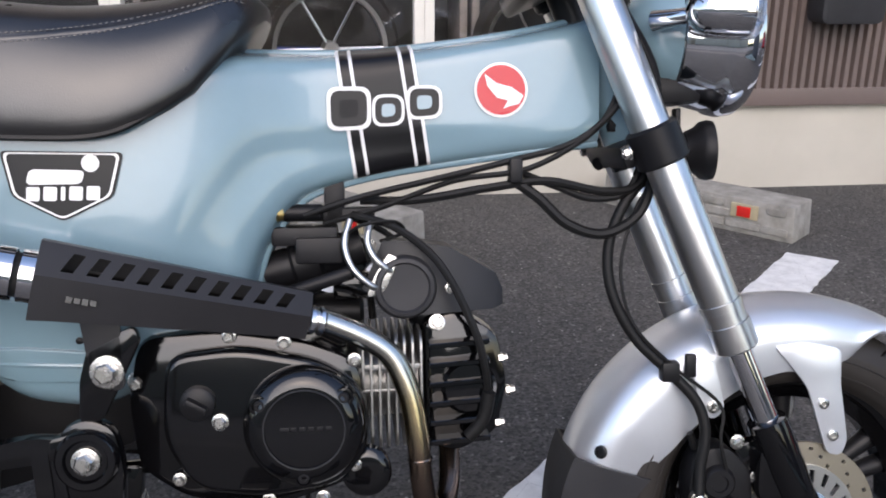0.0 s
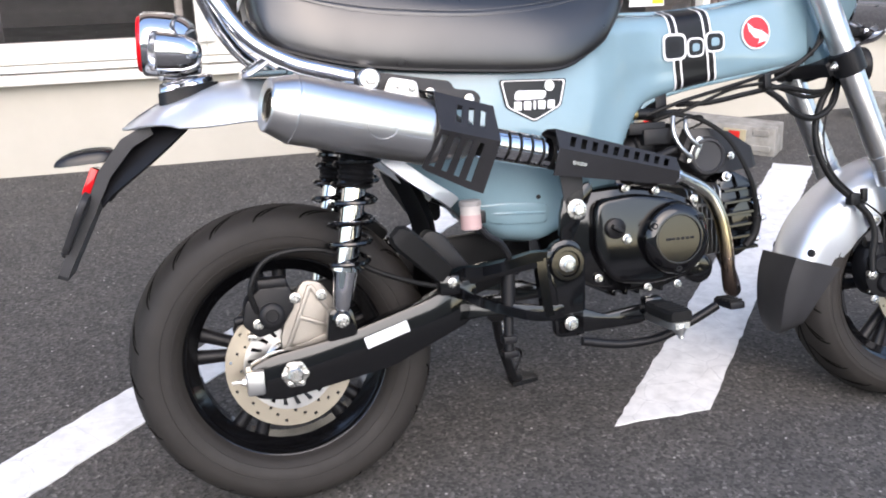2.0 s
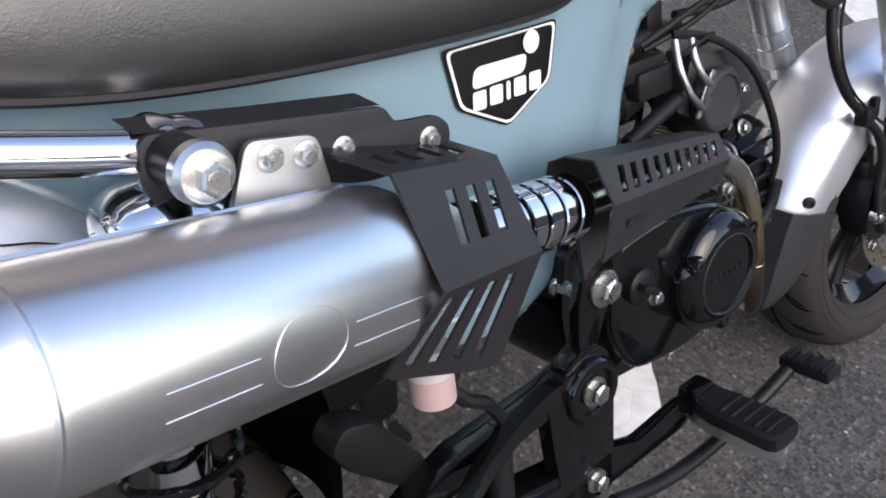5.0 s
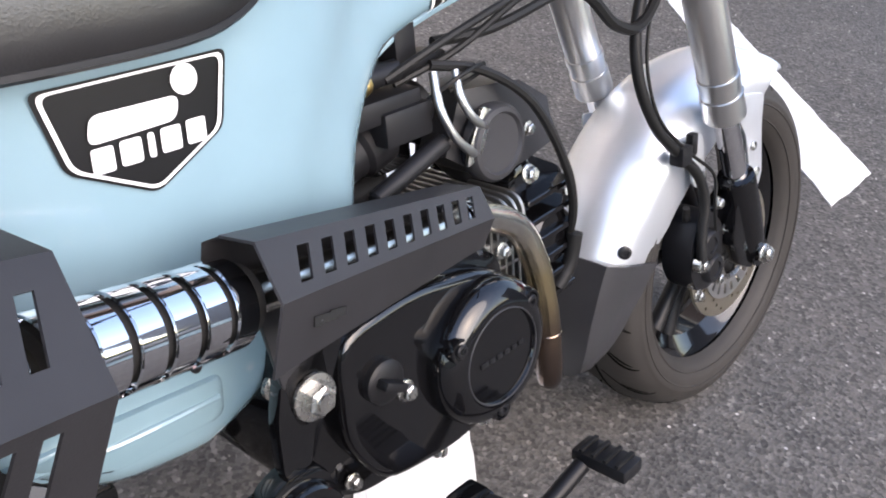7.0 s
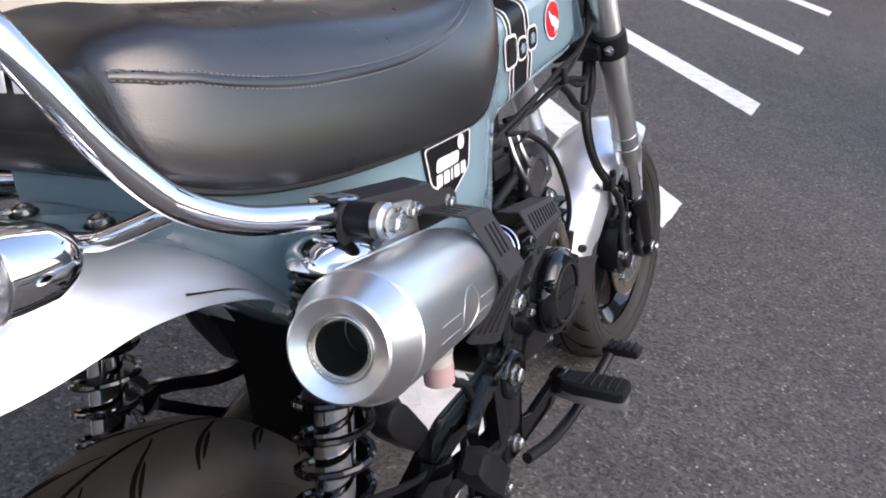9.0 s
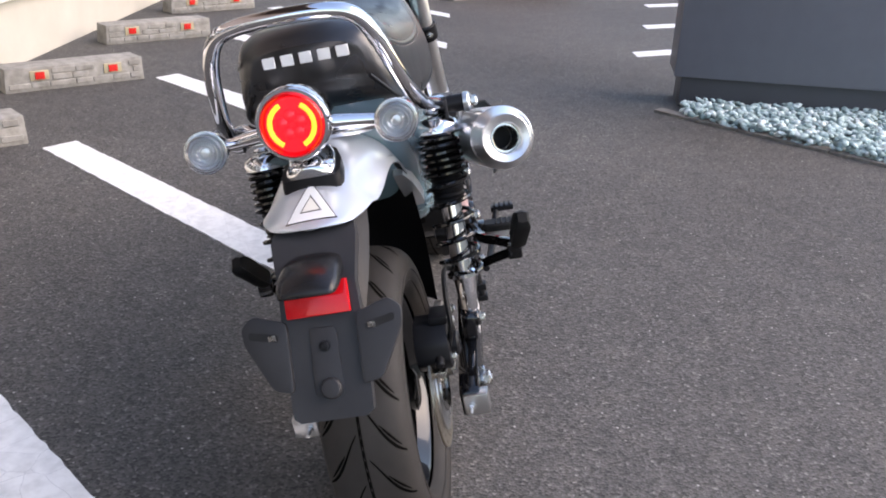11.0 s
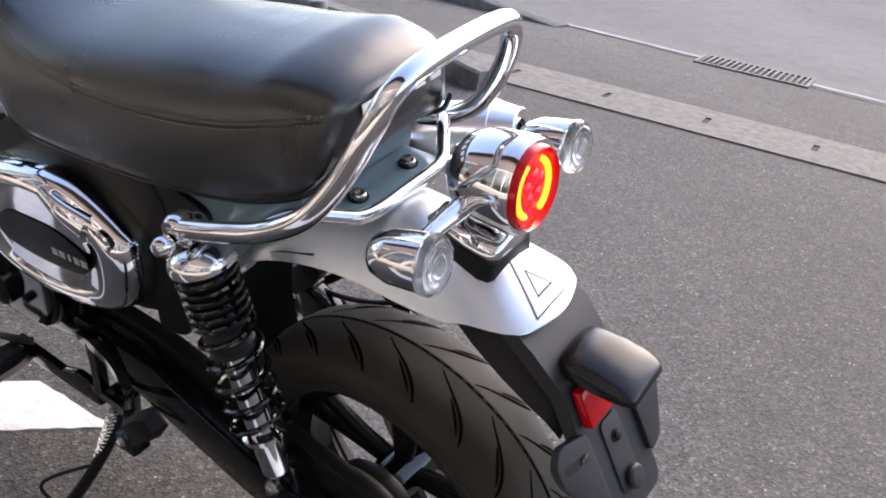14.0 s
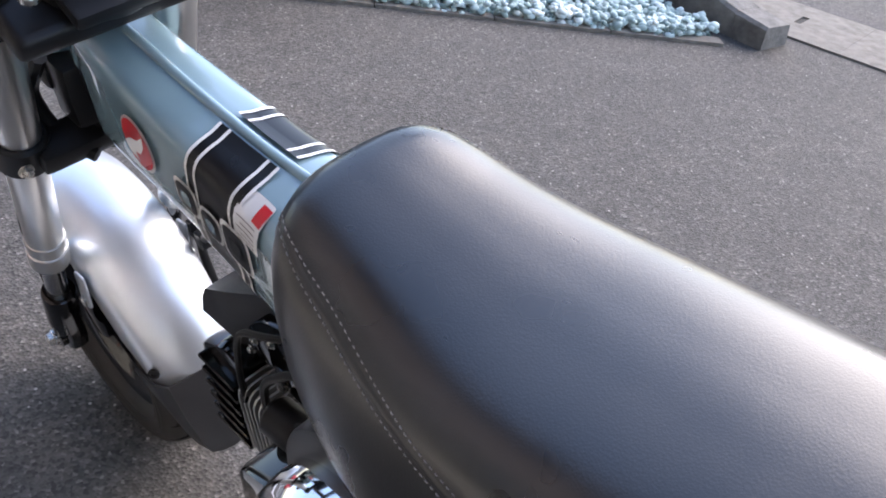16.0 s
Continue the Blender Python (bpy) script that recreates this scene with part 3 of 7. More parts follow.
# room shell in the near-black colour that stands in for indoor shade
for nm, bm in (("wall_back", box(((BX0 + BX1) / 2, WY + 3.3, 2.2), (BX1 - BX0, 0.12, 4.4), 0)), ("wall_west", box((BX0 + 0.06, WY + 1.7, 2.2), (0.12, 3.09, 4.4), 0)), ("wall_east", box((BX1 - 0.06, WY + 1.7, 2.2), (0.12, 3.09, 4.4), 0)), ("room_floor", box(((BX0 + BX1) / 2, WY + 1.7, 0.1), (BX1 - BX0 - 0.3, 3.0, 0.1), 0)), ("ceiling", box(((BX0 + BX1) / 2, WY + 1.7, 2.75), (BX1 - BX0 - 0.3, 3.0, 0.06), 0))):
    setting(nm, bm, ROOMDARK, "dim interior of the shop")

# ribbed brown cladding between the windows
n_rib = 21
cx = [PANEL0 + (PANEL1 - PANEL0) * i / (n_rib * 4) for i in range(n_rib * 4 + 1)]
bm = skin([[(x, WY - 0.004 - (0.022 if (i % 4) != 0 else 0.0), z) for i, x in enumerate(cx)] for z in (0.36, 2.25)], False, False)
setting("cladding", bm, BROWN, "dark brown ribbed metal cladding")
setting("cladding_trim", slab([(PANEL0, 0.30), (PANEL1, 0.30), (PANEL1, 0.36), (PANEL0, 0.36)], WY - 0.03, WY - 0.001, 0.003), BROWN, "brown metal trim under the cladding")
setting("cladding_core", box(((PANEL0 + PANEL1) / 2, WY + 0.08, 1.3), (PANEL1 - PANEL0, 0.12, 1.9), 0), BROWN, "wall core behind the cladding")


def window(name, x0, x1):
    w = thing(name, "large shop window with cream aluminium frame", "window", kind="structure")
    f = 0.033
    part("window_sill", box(((x0 + x1) / 2, WY - 0.005, 0.349), (x1 - x0, 0.09, 0.03), 0.004), FRAMEWHITE, w)
    part("lower_rail", box(((x0 + x1) / 2, WY + 0.02, 0.382), (x1 - x0, 0.05, 0.022), 0.003), FRAMEWHITE, w)
    part("lower_rail", box(((x0 + x1) / 2, WY + 0.035, 0.432), (x1 - x0, 0.045, 0.07), 0.004), FRAMEWHITE, w)
    part("upper_rail", box(((x0 + x1) / 2, WY + 0.03, 2.21), (x1 - x0, 0.06, 0.08), 0.004), FRAMEWHITE, w)
    for x in (x0 + f / 2, x1 - f / 2):
        part("stile", box((x, WY + 0.02, 1.31), (f, 0.07, 1.72), 0.004), FRAMEWHITE, w)
    g = part("pane", box(((x0 + x1) / 2, WY + 0.05, 1.32), (x1 - x0 - 2 * f - 0.002, 0.006, 1.70), 0), GLASS, w)
    g.visible_shadow = False


for i, (a, b) in enumerate(((-4.98, -3.995), (-3.995, -3.015), (-3.015, -2.035), (-2.035, -1.055), (-1.055, -0.073), (-0.073, 0.907), (0.907, 1.985), (2.645, 3.745), (3.745, 4.845), (4.845, 5.945))):
    window("window_%d" % (i + 1), a, b)

post_box = thing("wall_box", "dark grey box with rounded foot on brown cladding", "wall box", pose(2.31, WY - 0.026, 0.585))
part("box_body", slab(round_poly([(-0.11, 0), (0.11, 0), (0.11, 0.4), (-0.11, 0.4)], 0.03), -0.11, 0.0, 0.01), PLASTIC, post_box)
part("box_lid", slab(round_poly([(-0.115, 0.27), (0.115, 0.27), (0.115, 0.42), (-0.115, 0.42)], 0.02), -0.125, -0.112, 0.004), SATIN, post_box)

# fittings inside the shop, seen dimly through the glass
notice = thing("window_notice", "small blue and white paper notice on glass", "notice", pose(1.72, WY + 0.045, 0.575))
part("paper", box((0, -0.002, 0), (0.16, 0.002, 0.16), 0), STICKER, notice)
part("blue_band", box((-0.02, -0.0045, 0.02), (0.10, 0.001, 0.10), 0), BLUEPAPER, notice)
part("yellow_band", box((0.05, -0.0045, -0.045), (0.05, 0.001, 0.05), 0), YELLOW, notice)
for x, w, h in ((-3.6, 1.2, 1.1), (-1.4, 0.9, 0.85), (0.5, 1.3, 0.9), (1.5, 0.6, 1.3), (3.6, 1.4, 1.0), (5.1, 0.8, 1.5)):
    sh = thing("shop_shelf", "dim shelf unit with goods inside the shop", "shelf", pose(x, WY + 1.0, 0.152), "shelves in the shop")
    for sx in (-w / 2, w / 2):
        part("side", box((sx, 0, h / 2), (0.03, 0.4, h), 0.002), ROOMGREY, sh)
    for k in range(3):
        part("board", box((0, 0, 0.05 + (h - 0.07) * k / 2), (w - 0.034, 0.39, 0.025), 0.002), ROOMGREY, sh)

for x, z, r in ((0.60, 0.43, 0.28), (1.42, 0.43, 0.28), (-1.9, 0.42, 0.27)):
    dw = thing("display_wheel", "dark spoked wheel standing dimly inside the shop", "wheel", pose(x, WY + 0.62, z, 0, 0, 12), "wheels in the shop")
    part("tyre", lathe([(-0.03, r - 0.05), (-0.035, r - 0.02), (0, r), (0.035, r - 0.02), (0.03, r - 0.05)], (0, 0, 0), (0, 1, 0), 40, False), TYRE, dw)
    part("wheel_rim", lathe([(-0.022, r - 0.052), (-0.018, r - 0.07), (0.018, r - 0.07), (0.022, r - 0.052)], (0, 0, 0), (0, 1, 0), 40, False), FORK, dw)
    part("hub", lathe([(-0.04, 0.03), (0.04, 0.03)], (0, 0, 0), (0, 1, 0), 16), FORK, dw)
    for k in range(6):
        a = math.pi / 3 * k
        part("spoke", rod((0.03 * math.cos(a), 0, 0.03 * math.sin(a)), ((r - 0.065) * math.cos(a), 0, (r - 0.065) * math.sin(a)), 0.006, 6), FORK, dw)
rb = random.Random(8)
for i in range(16):
    x, h = -3.9 + 0.62 * i, rb.uniform(0.12, 0.3)
    bx = thing("goods_box", "dim coloured carton on the shop floor", "box", pose(x, WY + 0.45 + rb.uniform(0, 0.4), 0.152, 0, 0, rb.uniform(-20, 20)), "cartons in the shop")
    part("carton", box((0, 0, h / 2), (rb.uniform(0.18, 0.34), rb.uniform(0.15, 0.25), h), 0.004), rb.choice((ROOMGREY, BLUEPAPER, CONCRETE, STICKER)), bx)
    part("carton_tape", box((0, 0, h + 0.001), (0.03, 0.14, 0.001), 0), ROOMGREY, bx)

SHOP_TURN = Matrix.Translation((0.9, WY, 0)) @ Matrix.Rotation(radians(1.9), 4, "Z") @ Matrix.Translation((-0.9, -WY, 0))
for ob in [o for o in bpy.data.objects if o not in before_shop and o.parent is None]:
    ob.matrix_world = SHOP_TURN @ ob.matrix_basis


def small_car(m):
    """Red hatchback seen from its nose: body shell, glass, bumper, lamps, wheels."""
    c = thing("parked_car", "small red hatchback parked behind a wheel stop", "car", m)
    prof = [(0.0, 0.30), (0.02, 0.62), (0.10, 0.74), (0.62, 0.86), (1.02, 1.36), (1.25, 1.46), (2.75, 1.46), (3.15, 1.30), (3.30, 0.86), (3.32, 0.30), (2.95, 0.20), (0.35, 0.20)]
    part("body", slab(round_poly(prof, 0.06), -0.72, 0.72, 0.05, 3), CARRED, c)
    part("front_bumper", slab(round_poly([(-0.06, 0.14), (-0.08, 0.34), (-0.05, 0.48), (0.10, 0.48), (0.10, 0.12)], 0.03), -0.73, 0.73, 0.03, 3), CARRED, c, "glossy red front bumper")
    part("windscreen", box((0.80, 0, 1.12), (0.02, 1.20, 0.56), 0.01, Matrix.Rotation(radians(38), 4, "Y")), GLASSDARK, c)
    part("grille", box((-0.075, 0, 0.56), (0.04, 0.80, 0.08), 0.01), SATIN, c)
    for sd in (-1, 1):
        part("side_window", box((1.85, 0.722 * sd, 1.17), (1.75, 0.01, 0.38), 0.02), GLASSDARK, c)
        part("headlamp", box((0.03, 0.54 * sd, 0.66), (0.10, 0.26, 0.13), 0.03), LENS, c)
        for x in (0.62, 2.70):
            w = part("wheel", lathe([(-0.08, 0.19), (-0.085, 0.26), (-0.06, 0.28), (0.06, 0.28), (0.085, 0.26), (0.08, 0.19)], (x, 0.66 * sd, 0.28), (0, 1, 0), 32), TYRE, c)
            part("hub_cap", lathe([(0, 0.185), (0.02, 0.17), (0.03, 0.05), (0.032, 0)], (x, 0.735 * sd, 0.28), (0, sd, 0), 24), FORK, w)
    return c


CARRED = paint("red_car_paint", (0.45, 0.012, 0.018), 0.18, 0.8)
small_car(pose(6.85, -0.1, 0, 0, 0, 8))

# plain far walls and a hedge that close the view across the road and at the ends
FARWALL = rough_stone("far_wall", (0.42, 0.37, 0.29), (0.55, 0.49, 0.40), 1.5, 8, 0.2)
HEDGE = rough_stone("far_hedge", (0.02, 0.03, 0.015), (0.06, 0.08, 0.04), 2.0, 6, 0.6, 0.1)
# unseen blocks; heights chosen for the dark or bright horizon the motorcycle reflects
for x, w, h, m in ((-34, 20, 4.6, FARWALL), (-15, 17, 5.2, FARWALL), (1, 14, 4.4, FARWALL), (17, 17, 1.6, HEDGE), (36, 20, 1.8, HEDGE)):
    setting("backdrop", box((x, -24 - 0.03 * x, h / 2 - 0.1), (w, 4, h), 0.02), m, "unseen plain backdrop along the far side of the street")
for x, h in ((-40, 2.2), (44, 2.4)):
    setting("backdrop", box((x, -2, h / 2), (6, 30, h), 0.02), FARWALL, "plain far end of the street")

# ---- the motorcycle: x forward from the rear axle, y to its left, z up; it leans on its side stand ----
BIKE = thing("motorcycle", "small grey-blue motorcycle with black seat leaning on its side stand", "motorcycle", Matrix.Rotation(radians(-13.2), 4, "X") @ Matrix.Translation((0, -0.017, 0)) @ Matrix.Rotation(radians(0.55), 4, "Z"))


def bp(name, bm, mat, parent=None, label="", sharp=38):
    return part(name, bm, mat, parent or BIKE, label, sharp)


# pressed frame body, as upright slices along x
TOP = smooth_table([(-0.015, 0.752), (0.1, 0.752), (0.25, 0.752), (0.40, 0.752), (0.52, 0.756), (0.60, 0.756), (0.69, 0.755), (0.78, 0.763), (0.87, 0.776), (0.93, 0.788), (0.965, 0.797)])
LOW = smooth_table([(-0.015, 0.684), (0.04, 0.664), (0.09, 0.632), (0.13, 0.592), (0.172, 0.548), (0.215, 0.512), (0.26, 0.478), (0.30, 0.441), (0.333, 0.410), (0.36, 0.396), (0.40, 0.389), (0.43, 0.388), (0.475, 0.405), (0.53, 0.43), (0.572, 0.465), (0.587, 0.50), (0.598, 0.54), (0.614, 0.569), (0.633, 0.592), (0.653, 0.605), (0.711, 0.621), (0.779, 0.632), (0.877, 0.645), (0.965, 0.655)])
WID = smooth_table([(-0.015, 0.086), (0.05, 0.091), (0.2, 0.098), (0.35, 0.104), (0.46, 0.102), (0.54, 0.090), (0.60, 0.070), (0.66, 0.054), (0.75, 0.048), (0.85, 0.044), (0.93, 0.040), (0.965, 0.036)])


LOW_A = np.array([q[:2] for q in LOW])
LOW_D = LOW_A[1:] - LOW_A[:-1]
LOW_L = (LOW_D ** 2).sum(1)


def from_lip(x, z):
    """Distance of (x, z) from the lower edge of the frame body."""
    p = np.array((x, z)) - LOW_A[:-1]
    k = np.clip((p * LOW_D).sum(1) / LOW_L, 0, 1)
    return float(np.sqrt(((p - LOW_D * k[:, None]) ** 2).sum(1).min()))


def ease(v):
    v = max(0.0, min(1.0, v))
    return v * v * (3 - 2 * v)


def body_half(x, z):
    """Half width of the frame body at (x, z)."""
    w, lo, hi = lerp(x, WID), lerp(x, LOW), lerp(x, TOP)
    r = min(0.035 - 0.011 * ease((x - 0.62) / 0.14), (hi - lo) * 0.4)
    low_d = from_lip(x, z) if z > lo else 0.0
    e = max(0.0, 1 - min(low_d, max(0.0, hi - z)) / r)
    y = w * (1 - 0.28 * e ** 2.2) * math.sqrt(max(0.0, 1 - max(0.0, e - 0.6) ** 2 / 0.16 * 0.75))
    # the part round the engine arch is pressed in a little
    if x > 0.40 and z > 0.44:
        y -= 0.004 * ease((0.094 - low_d) / 0.034) * ease((x - 0.40) / 0.14) * ease((z - 0.44) / 0.06) * ease((0.68 - z) / 0.03) * ease((0.95 - x) / 0.15)
    # the tail of the lower shell tapers towards its foot
    if x < 0.58 and z < 0.56:
        y *= 1 - 0.18 * min(1.0, (0.56 - z) / 0.15) * ease((0.58 - x) / 0.04)
    return y


xs = sorted(set([-0.015 + i * 0.0125 for i in range(79)] + [0.57 + i * 0.004 for i in range(22)]))
xs = [x for x in xs if 0.03 <= x <= 0.965]
rings = []
for x in xs:
    lo, hi = lerp(x, LOW), lerp(x, TOP)
    m = 28
    zz = [lo + (hi - lo) * (0.5 - 0.5 * math.cos(math.pi * i / m)) for i in range(m + 1)]
    right = [(x, -body_half(x, z), z) for z in zz]
    left = [(x, body_half(x, z), z) for z in zz[::-1]]
    rings.append(right + [(x, 0, hi + 0.004)] + left + [(x, 0, lo)])
FRAME = bp("frame_body", skin(rings), BLUE, label="grey-blue painted pressed steel frame body")

# welded ridge along the top and rolled lips round the arch
bp("top_ridge", tube([(x, 0, lerp(x, TOP) + 0.002) for x in (0.58, 0.64, 0.7, 0.76, 0.82, 0.88, 0.94, 0.96)], 0.0055, 10, 4), BLUE, FRAME)
lip = [(x, lerp(x, LOW)) for x in (0.562, 0.575, 0.587, 0.598, 0.614, 0.633, 0.653, 0.68, 0.711, 0.745, 0.779, 0.83, 0.877, 0.92, 0.96)]
for s in (-1, 1):
    bp("rolled_lip", tube([(x, s * (body_half(x, z + 0.004)), z + 0.003) for x, z in lip], 0.0042, 8, 4), BLUE, FRAME)
# head tube
u_st = V(-0.372, 0, 0.928).normalized()
bp("head_tube", xf(lathe([(-0.075, 0.03), (-0.07, 0.034), (0.07, 0.034), (0.075, 0.03)], (0.985, 0, 0.722), u_st, 24), Matrix.Identity(4)), BLUE, FRAME)

def side(s, d=0.0008):
    """Map (x, z) to the body's flank on side s, lifted off it."""
    return lambda x, z, lift: V(x, s * (body_half(x, z) + d + lift), z)


def band(x0, x1, s, mat, name, lift):
    """A strip that runs over the body from its lower lip to the ridge."""
    cols = []
    for i in range(41):
        f = i / 40
        row = []
        for x in (x0, (x0 + x1) / 2, x1):
            c = 0.5 + 0.5 * math.cos(math.pi * f)
            xx = x + c * 0.018
            lo, hi = lerp(xx, LOW) + 0.006, lerp(xx, TOP) - 0.0005
            z = hi - (hi - lo) * c
            e = ease((z - hi + 0.03) / 0.03)
            row.append(V(xx, s * (body_half(xx, z) + lift * (1 - 0.5 * e)), z + lift * e))
        cols.append(row)
    last = [V(p.x, s * 0.009, lerp(p.x, TOP) + 0.004 + lift) for p in cols[-1]]
    cols.append(last)
    return bp(name, skin(cols, False, False), mat, FRAME)


for s in (-1, 1):
    band(0.678, 0.756, s, BLACKPRINT, "black_stripe", 0.0013)
    for x in (0.676, 0.689, 0.741, 0.754):
        band(x, x + 0.0035, s, WHITE, "white_pinstripe", 0.0020)


def emblem(s):
    m = side(s)
    out = [(0.357, 0.657), (0.472, 0.654), (0.461, 0.611), (0.413, 0.588), (0.366, 0.613)]
    c = V(0.414, 0.628)

    def ins(k):
        return [tuple(c + (V(*p) - c) * k) for p in out]
    e = bp("shield_emblem", flat(round_poly(out, 0.006), m, 0.0012), BLACKPRINT, FRAME, "black shield emblem with white rim and plain white bars")
    rim_o, rim_i = round_poly(ins(0.95), 0.006), round_poly(ins(0.90), 0.006)
    bp("rim", skin([[m(x, z, 0.0024) for x, z in rim_o], [m(x, z, 0.0024) for x, z in rim_i]], True, False), WHITE, e)
    for x, w in ((0.3865, 0.0135), (0.4025, 0.0135), (0.4145, 0.0050), (0.4265, 0.0135), (0.4425, 0.0135)):
        bp("bar", flat(round_poly([(x - w / 2, 0.6085), (x + w / 2 - 0.001, 0.6080), (x + w / 2, 0.6215), (x - w / 2 + 0.001, 0.6220)], 0.002), m, 0.0026), WHITE, e)
    bp("bar", flat(round_poly([(0.380, 0.624), (0.432, 0.624), (0.436, 0.637), (0.384, 0.639)], 0.006), m, 0.0026), WHITE, e)
    bp("bar", flat(circle(0.441, 0.644, 0.0085, 14), m, 0.0026), WHITE, e)


emblem(-1)

for s in (-1, 1):
    m = side(s)
    badge = bp("round_badge", flat(circle(0.851, 0.715, 0.029, 28), m, 0.002), WHITE, FRAME, "round red badge with a plain white shape")
    bp("red_field", flat(circle(0.851, 0.715, 0.0262, 28), m, 0.003), RED, badge)
    bp("white_shape", flat([(0.833, 0.732), (0.846, 0.722), (0.862, 0.718), (0.875, 0.709), (0.870, 0.700), (0.860, 0.698), (0.853, 0.695), (0.858, 0.704), (0.846, 0.707), (0.836, 0.719)], m, 0.0038), WHITE, badge)
    # plain letter-sized shapes of the logo: white surround, dark core, pale heart
    for cx, cz, w, h in ((0.690, 0.696, 0.046, 0.046), (0.731, 0.694, 0.034, 0.034), (0.769, 0.702, 0.038, 0.036)):
        def rr(k, dx=0.0):
            return round_poly([(cx - w / 2 * k, cz - h / 2 * k), (cx + w / 2 * k, cz - h / 2 * k + 0.002), (cx + w / 2 * k, cz + h / 2 * k), (cx - w / 2 * k, cz + h / 2 * k)], 0.012 * k)
        lg = bp("logo_shape", flat(rr(1.0), m, 0.0026), WHITE, FRAME)
        bp("logo_core", flat(rr(0.82), m, 0.0034), BLACKPRINT, lg)
        bp("logo_heart", flat(rr(0.42), m, 0.0042), SATIN if cx < 0.7 else BLUE, lg)
# white notice label on the left of the frame top
lb = bp("label_sheet", flat(round_poly([(0.646, 0.752), (0.684, 0.752), (0.686, 0.716), (0.648, 0.716)], 0.003), side(1), 0.0026), STICKER, FRAME, "white printed notice label with red corner")
bp("red_corner", flat([(0.647, 0.751), (0.660, 0.751), (0.660, 0.743), (0.647, 0.743)], side(1), 0.0034), RED, lb)
for i in range(5):
    bp("print_bar", flat([(0.652, 0.740 - i * 0.0045), (0.680 - 0.006 * (i % 2), 0.740 - i * 0.0045), (0.680 - 0.006 * (i % 2), 0.7390 - i * 0.0045), (0.652, 0.7390 - i * 0.0045)], side(1), 0.0034), ROOMGREY, lb)

# seat
S_TOP = smooth_table([(-0.018, 0.822), (-0.008, 0.834), (0.01, 0.838), (0.05, 0.829), (0.1, 0.821), (0.19, 0.811), (0.28, 0.803), (0.37, 0.797), (0.44, 0.797), (0.5, 0.804), (0.54, 0.814), (0.57, 0.818), (0.592, 0.806)])
S_BOT = smooth_table([(-0.018, 0.762), (-0.008, 0.742), (0.022, 0.720), (0.085, 0.699), (0.173, 0.683), (0.3, 0.672), (0.42, 0.667), (0.47, 0.673), (0.51, 0.695), (0.535, 0.716), (0.558, 0.75), (0.58, 0.775), (0.592, 0.79)])
S_WID = smooth_table([(-0.018, 0.089), (-0.013, 0.098), (-0.004, 0.106), (0.015, 0.113), (0.05, 0.120), (0.1, 0.126), (0.25, 0.133), (0.38, 0.133), (0.46, 0.130), (0.52, 0.115), (0.555, 0.096), (0.58, 0.066), (0.592, 0.024)])


def nose(x):
    """Draws the front of the seat out a little."""
    f = min(1.0, max(0.0, (x - 0.44) / 0.14))
    return x + 0.014 * f * f * (3 - 2 * f)


def seat_ring(x, n=44):
    zb, zt, w = lerp(x, S_BOT), lerp(x, S_TOP) + (0.018 - 0.010 * min(1.0, max(0.0, (x - 0.2) / 0.2))) * min(1.0, max(0.0, x / 0.05)) * min(1.0, max(0.0, (0.592 - x) / 0.03)), lerp(x, S_WID)
    h = zt - zb
    k, b_ = ease((x - 0.36) / 0.16), ease((0.14 - x) / 0.12)
    pr = [(0.97, 0.0), (1.0, 0.09), (1.005 - 0.01 * k, 0.25), (0.985 - 0.025 * k, 0.43), (0.94 - 0.05 * k + 0.02 * b_, 0.60), (0.875 - 0.085 * k + 0.045 * b_, 0.745), (0.77 - 0.10 * k + 0.07 * b_, 0.855), (0.60 - 0.09 * k + 0.07 * b_, 0.935), (0.36 - 0.05 * k + 0.04 * b_, 0.98), (0.0, 1.0)]
    p = [(q.x, q.y) for q in spline([(a, b, 0) for a, b in pr], 3)]
    back = 0.012 * max(0.0, (0.06 - x) / 0.1)
    right = [(nose(x) + back * (1 - b), -w * a * (1 - 0.09 * max(0, (0.05 - x) / 0.09) * b), zb + h * b) for a, b in p]
    left = [(a, -b, c) for a, b, c in right[-2::-1]]
    return right + left


sx = [-0.018, -0.016, -0.012, -0.005, 0.002] + [0.01 + 0.02 * i for i in range(27)] + [0.55, 0.563, 0.574, 0.583, 0.589, 0.592]
srings = [seat_ring(x) for x in sx]
c0 = [sum(p[i] for p in srings[0]) / len(srings[0]) for i in range(3)]
srings = [[tuple(c0[i] + (p[i] - c0[i]) * 0.93 for i in range(3)) for p in srings[0]]] + srings
srings[0] = [(p[0] - 0.004, p[1], p[2]) for p in srings[0]]
SEAT = bp("seat", skin(srings), LEATHER, label="long black leatherette seat with pale stitching", sharp=60)


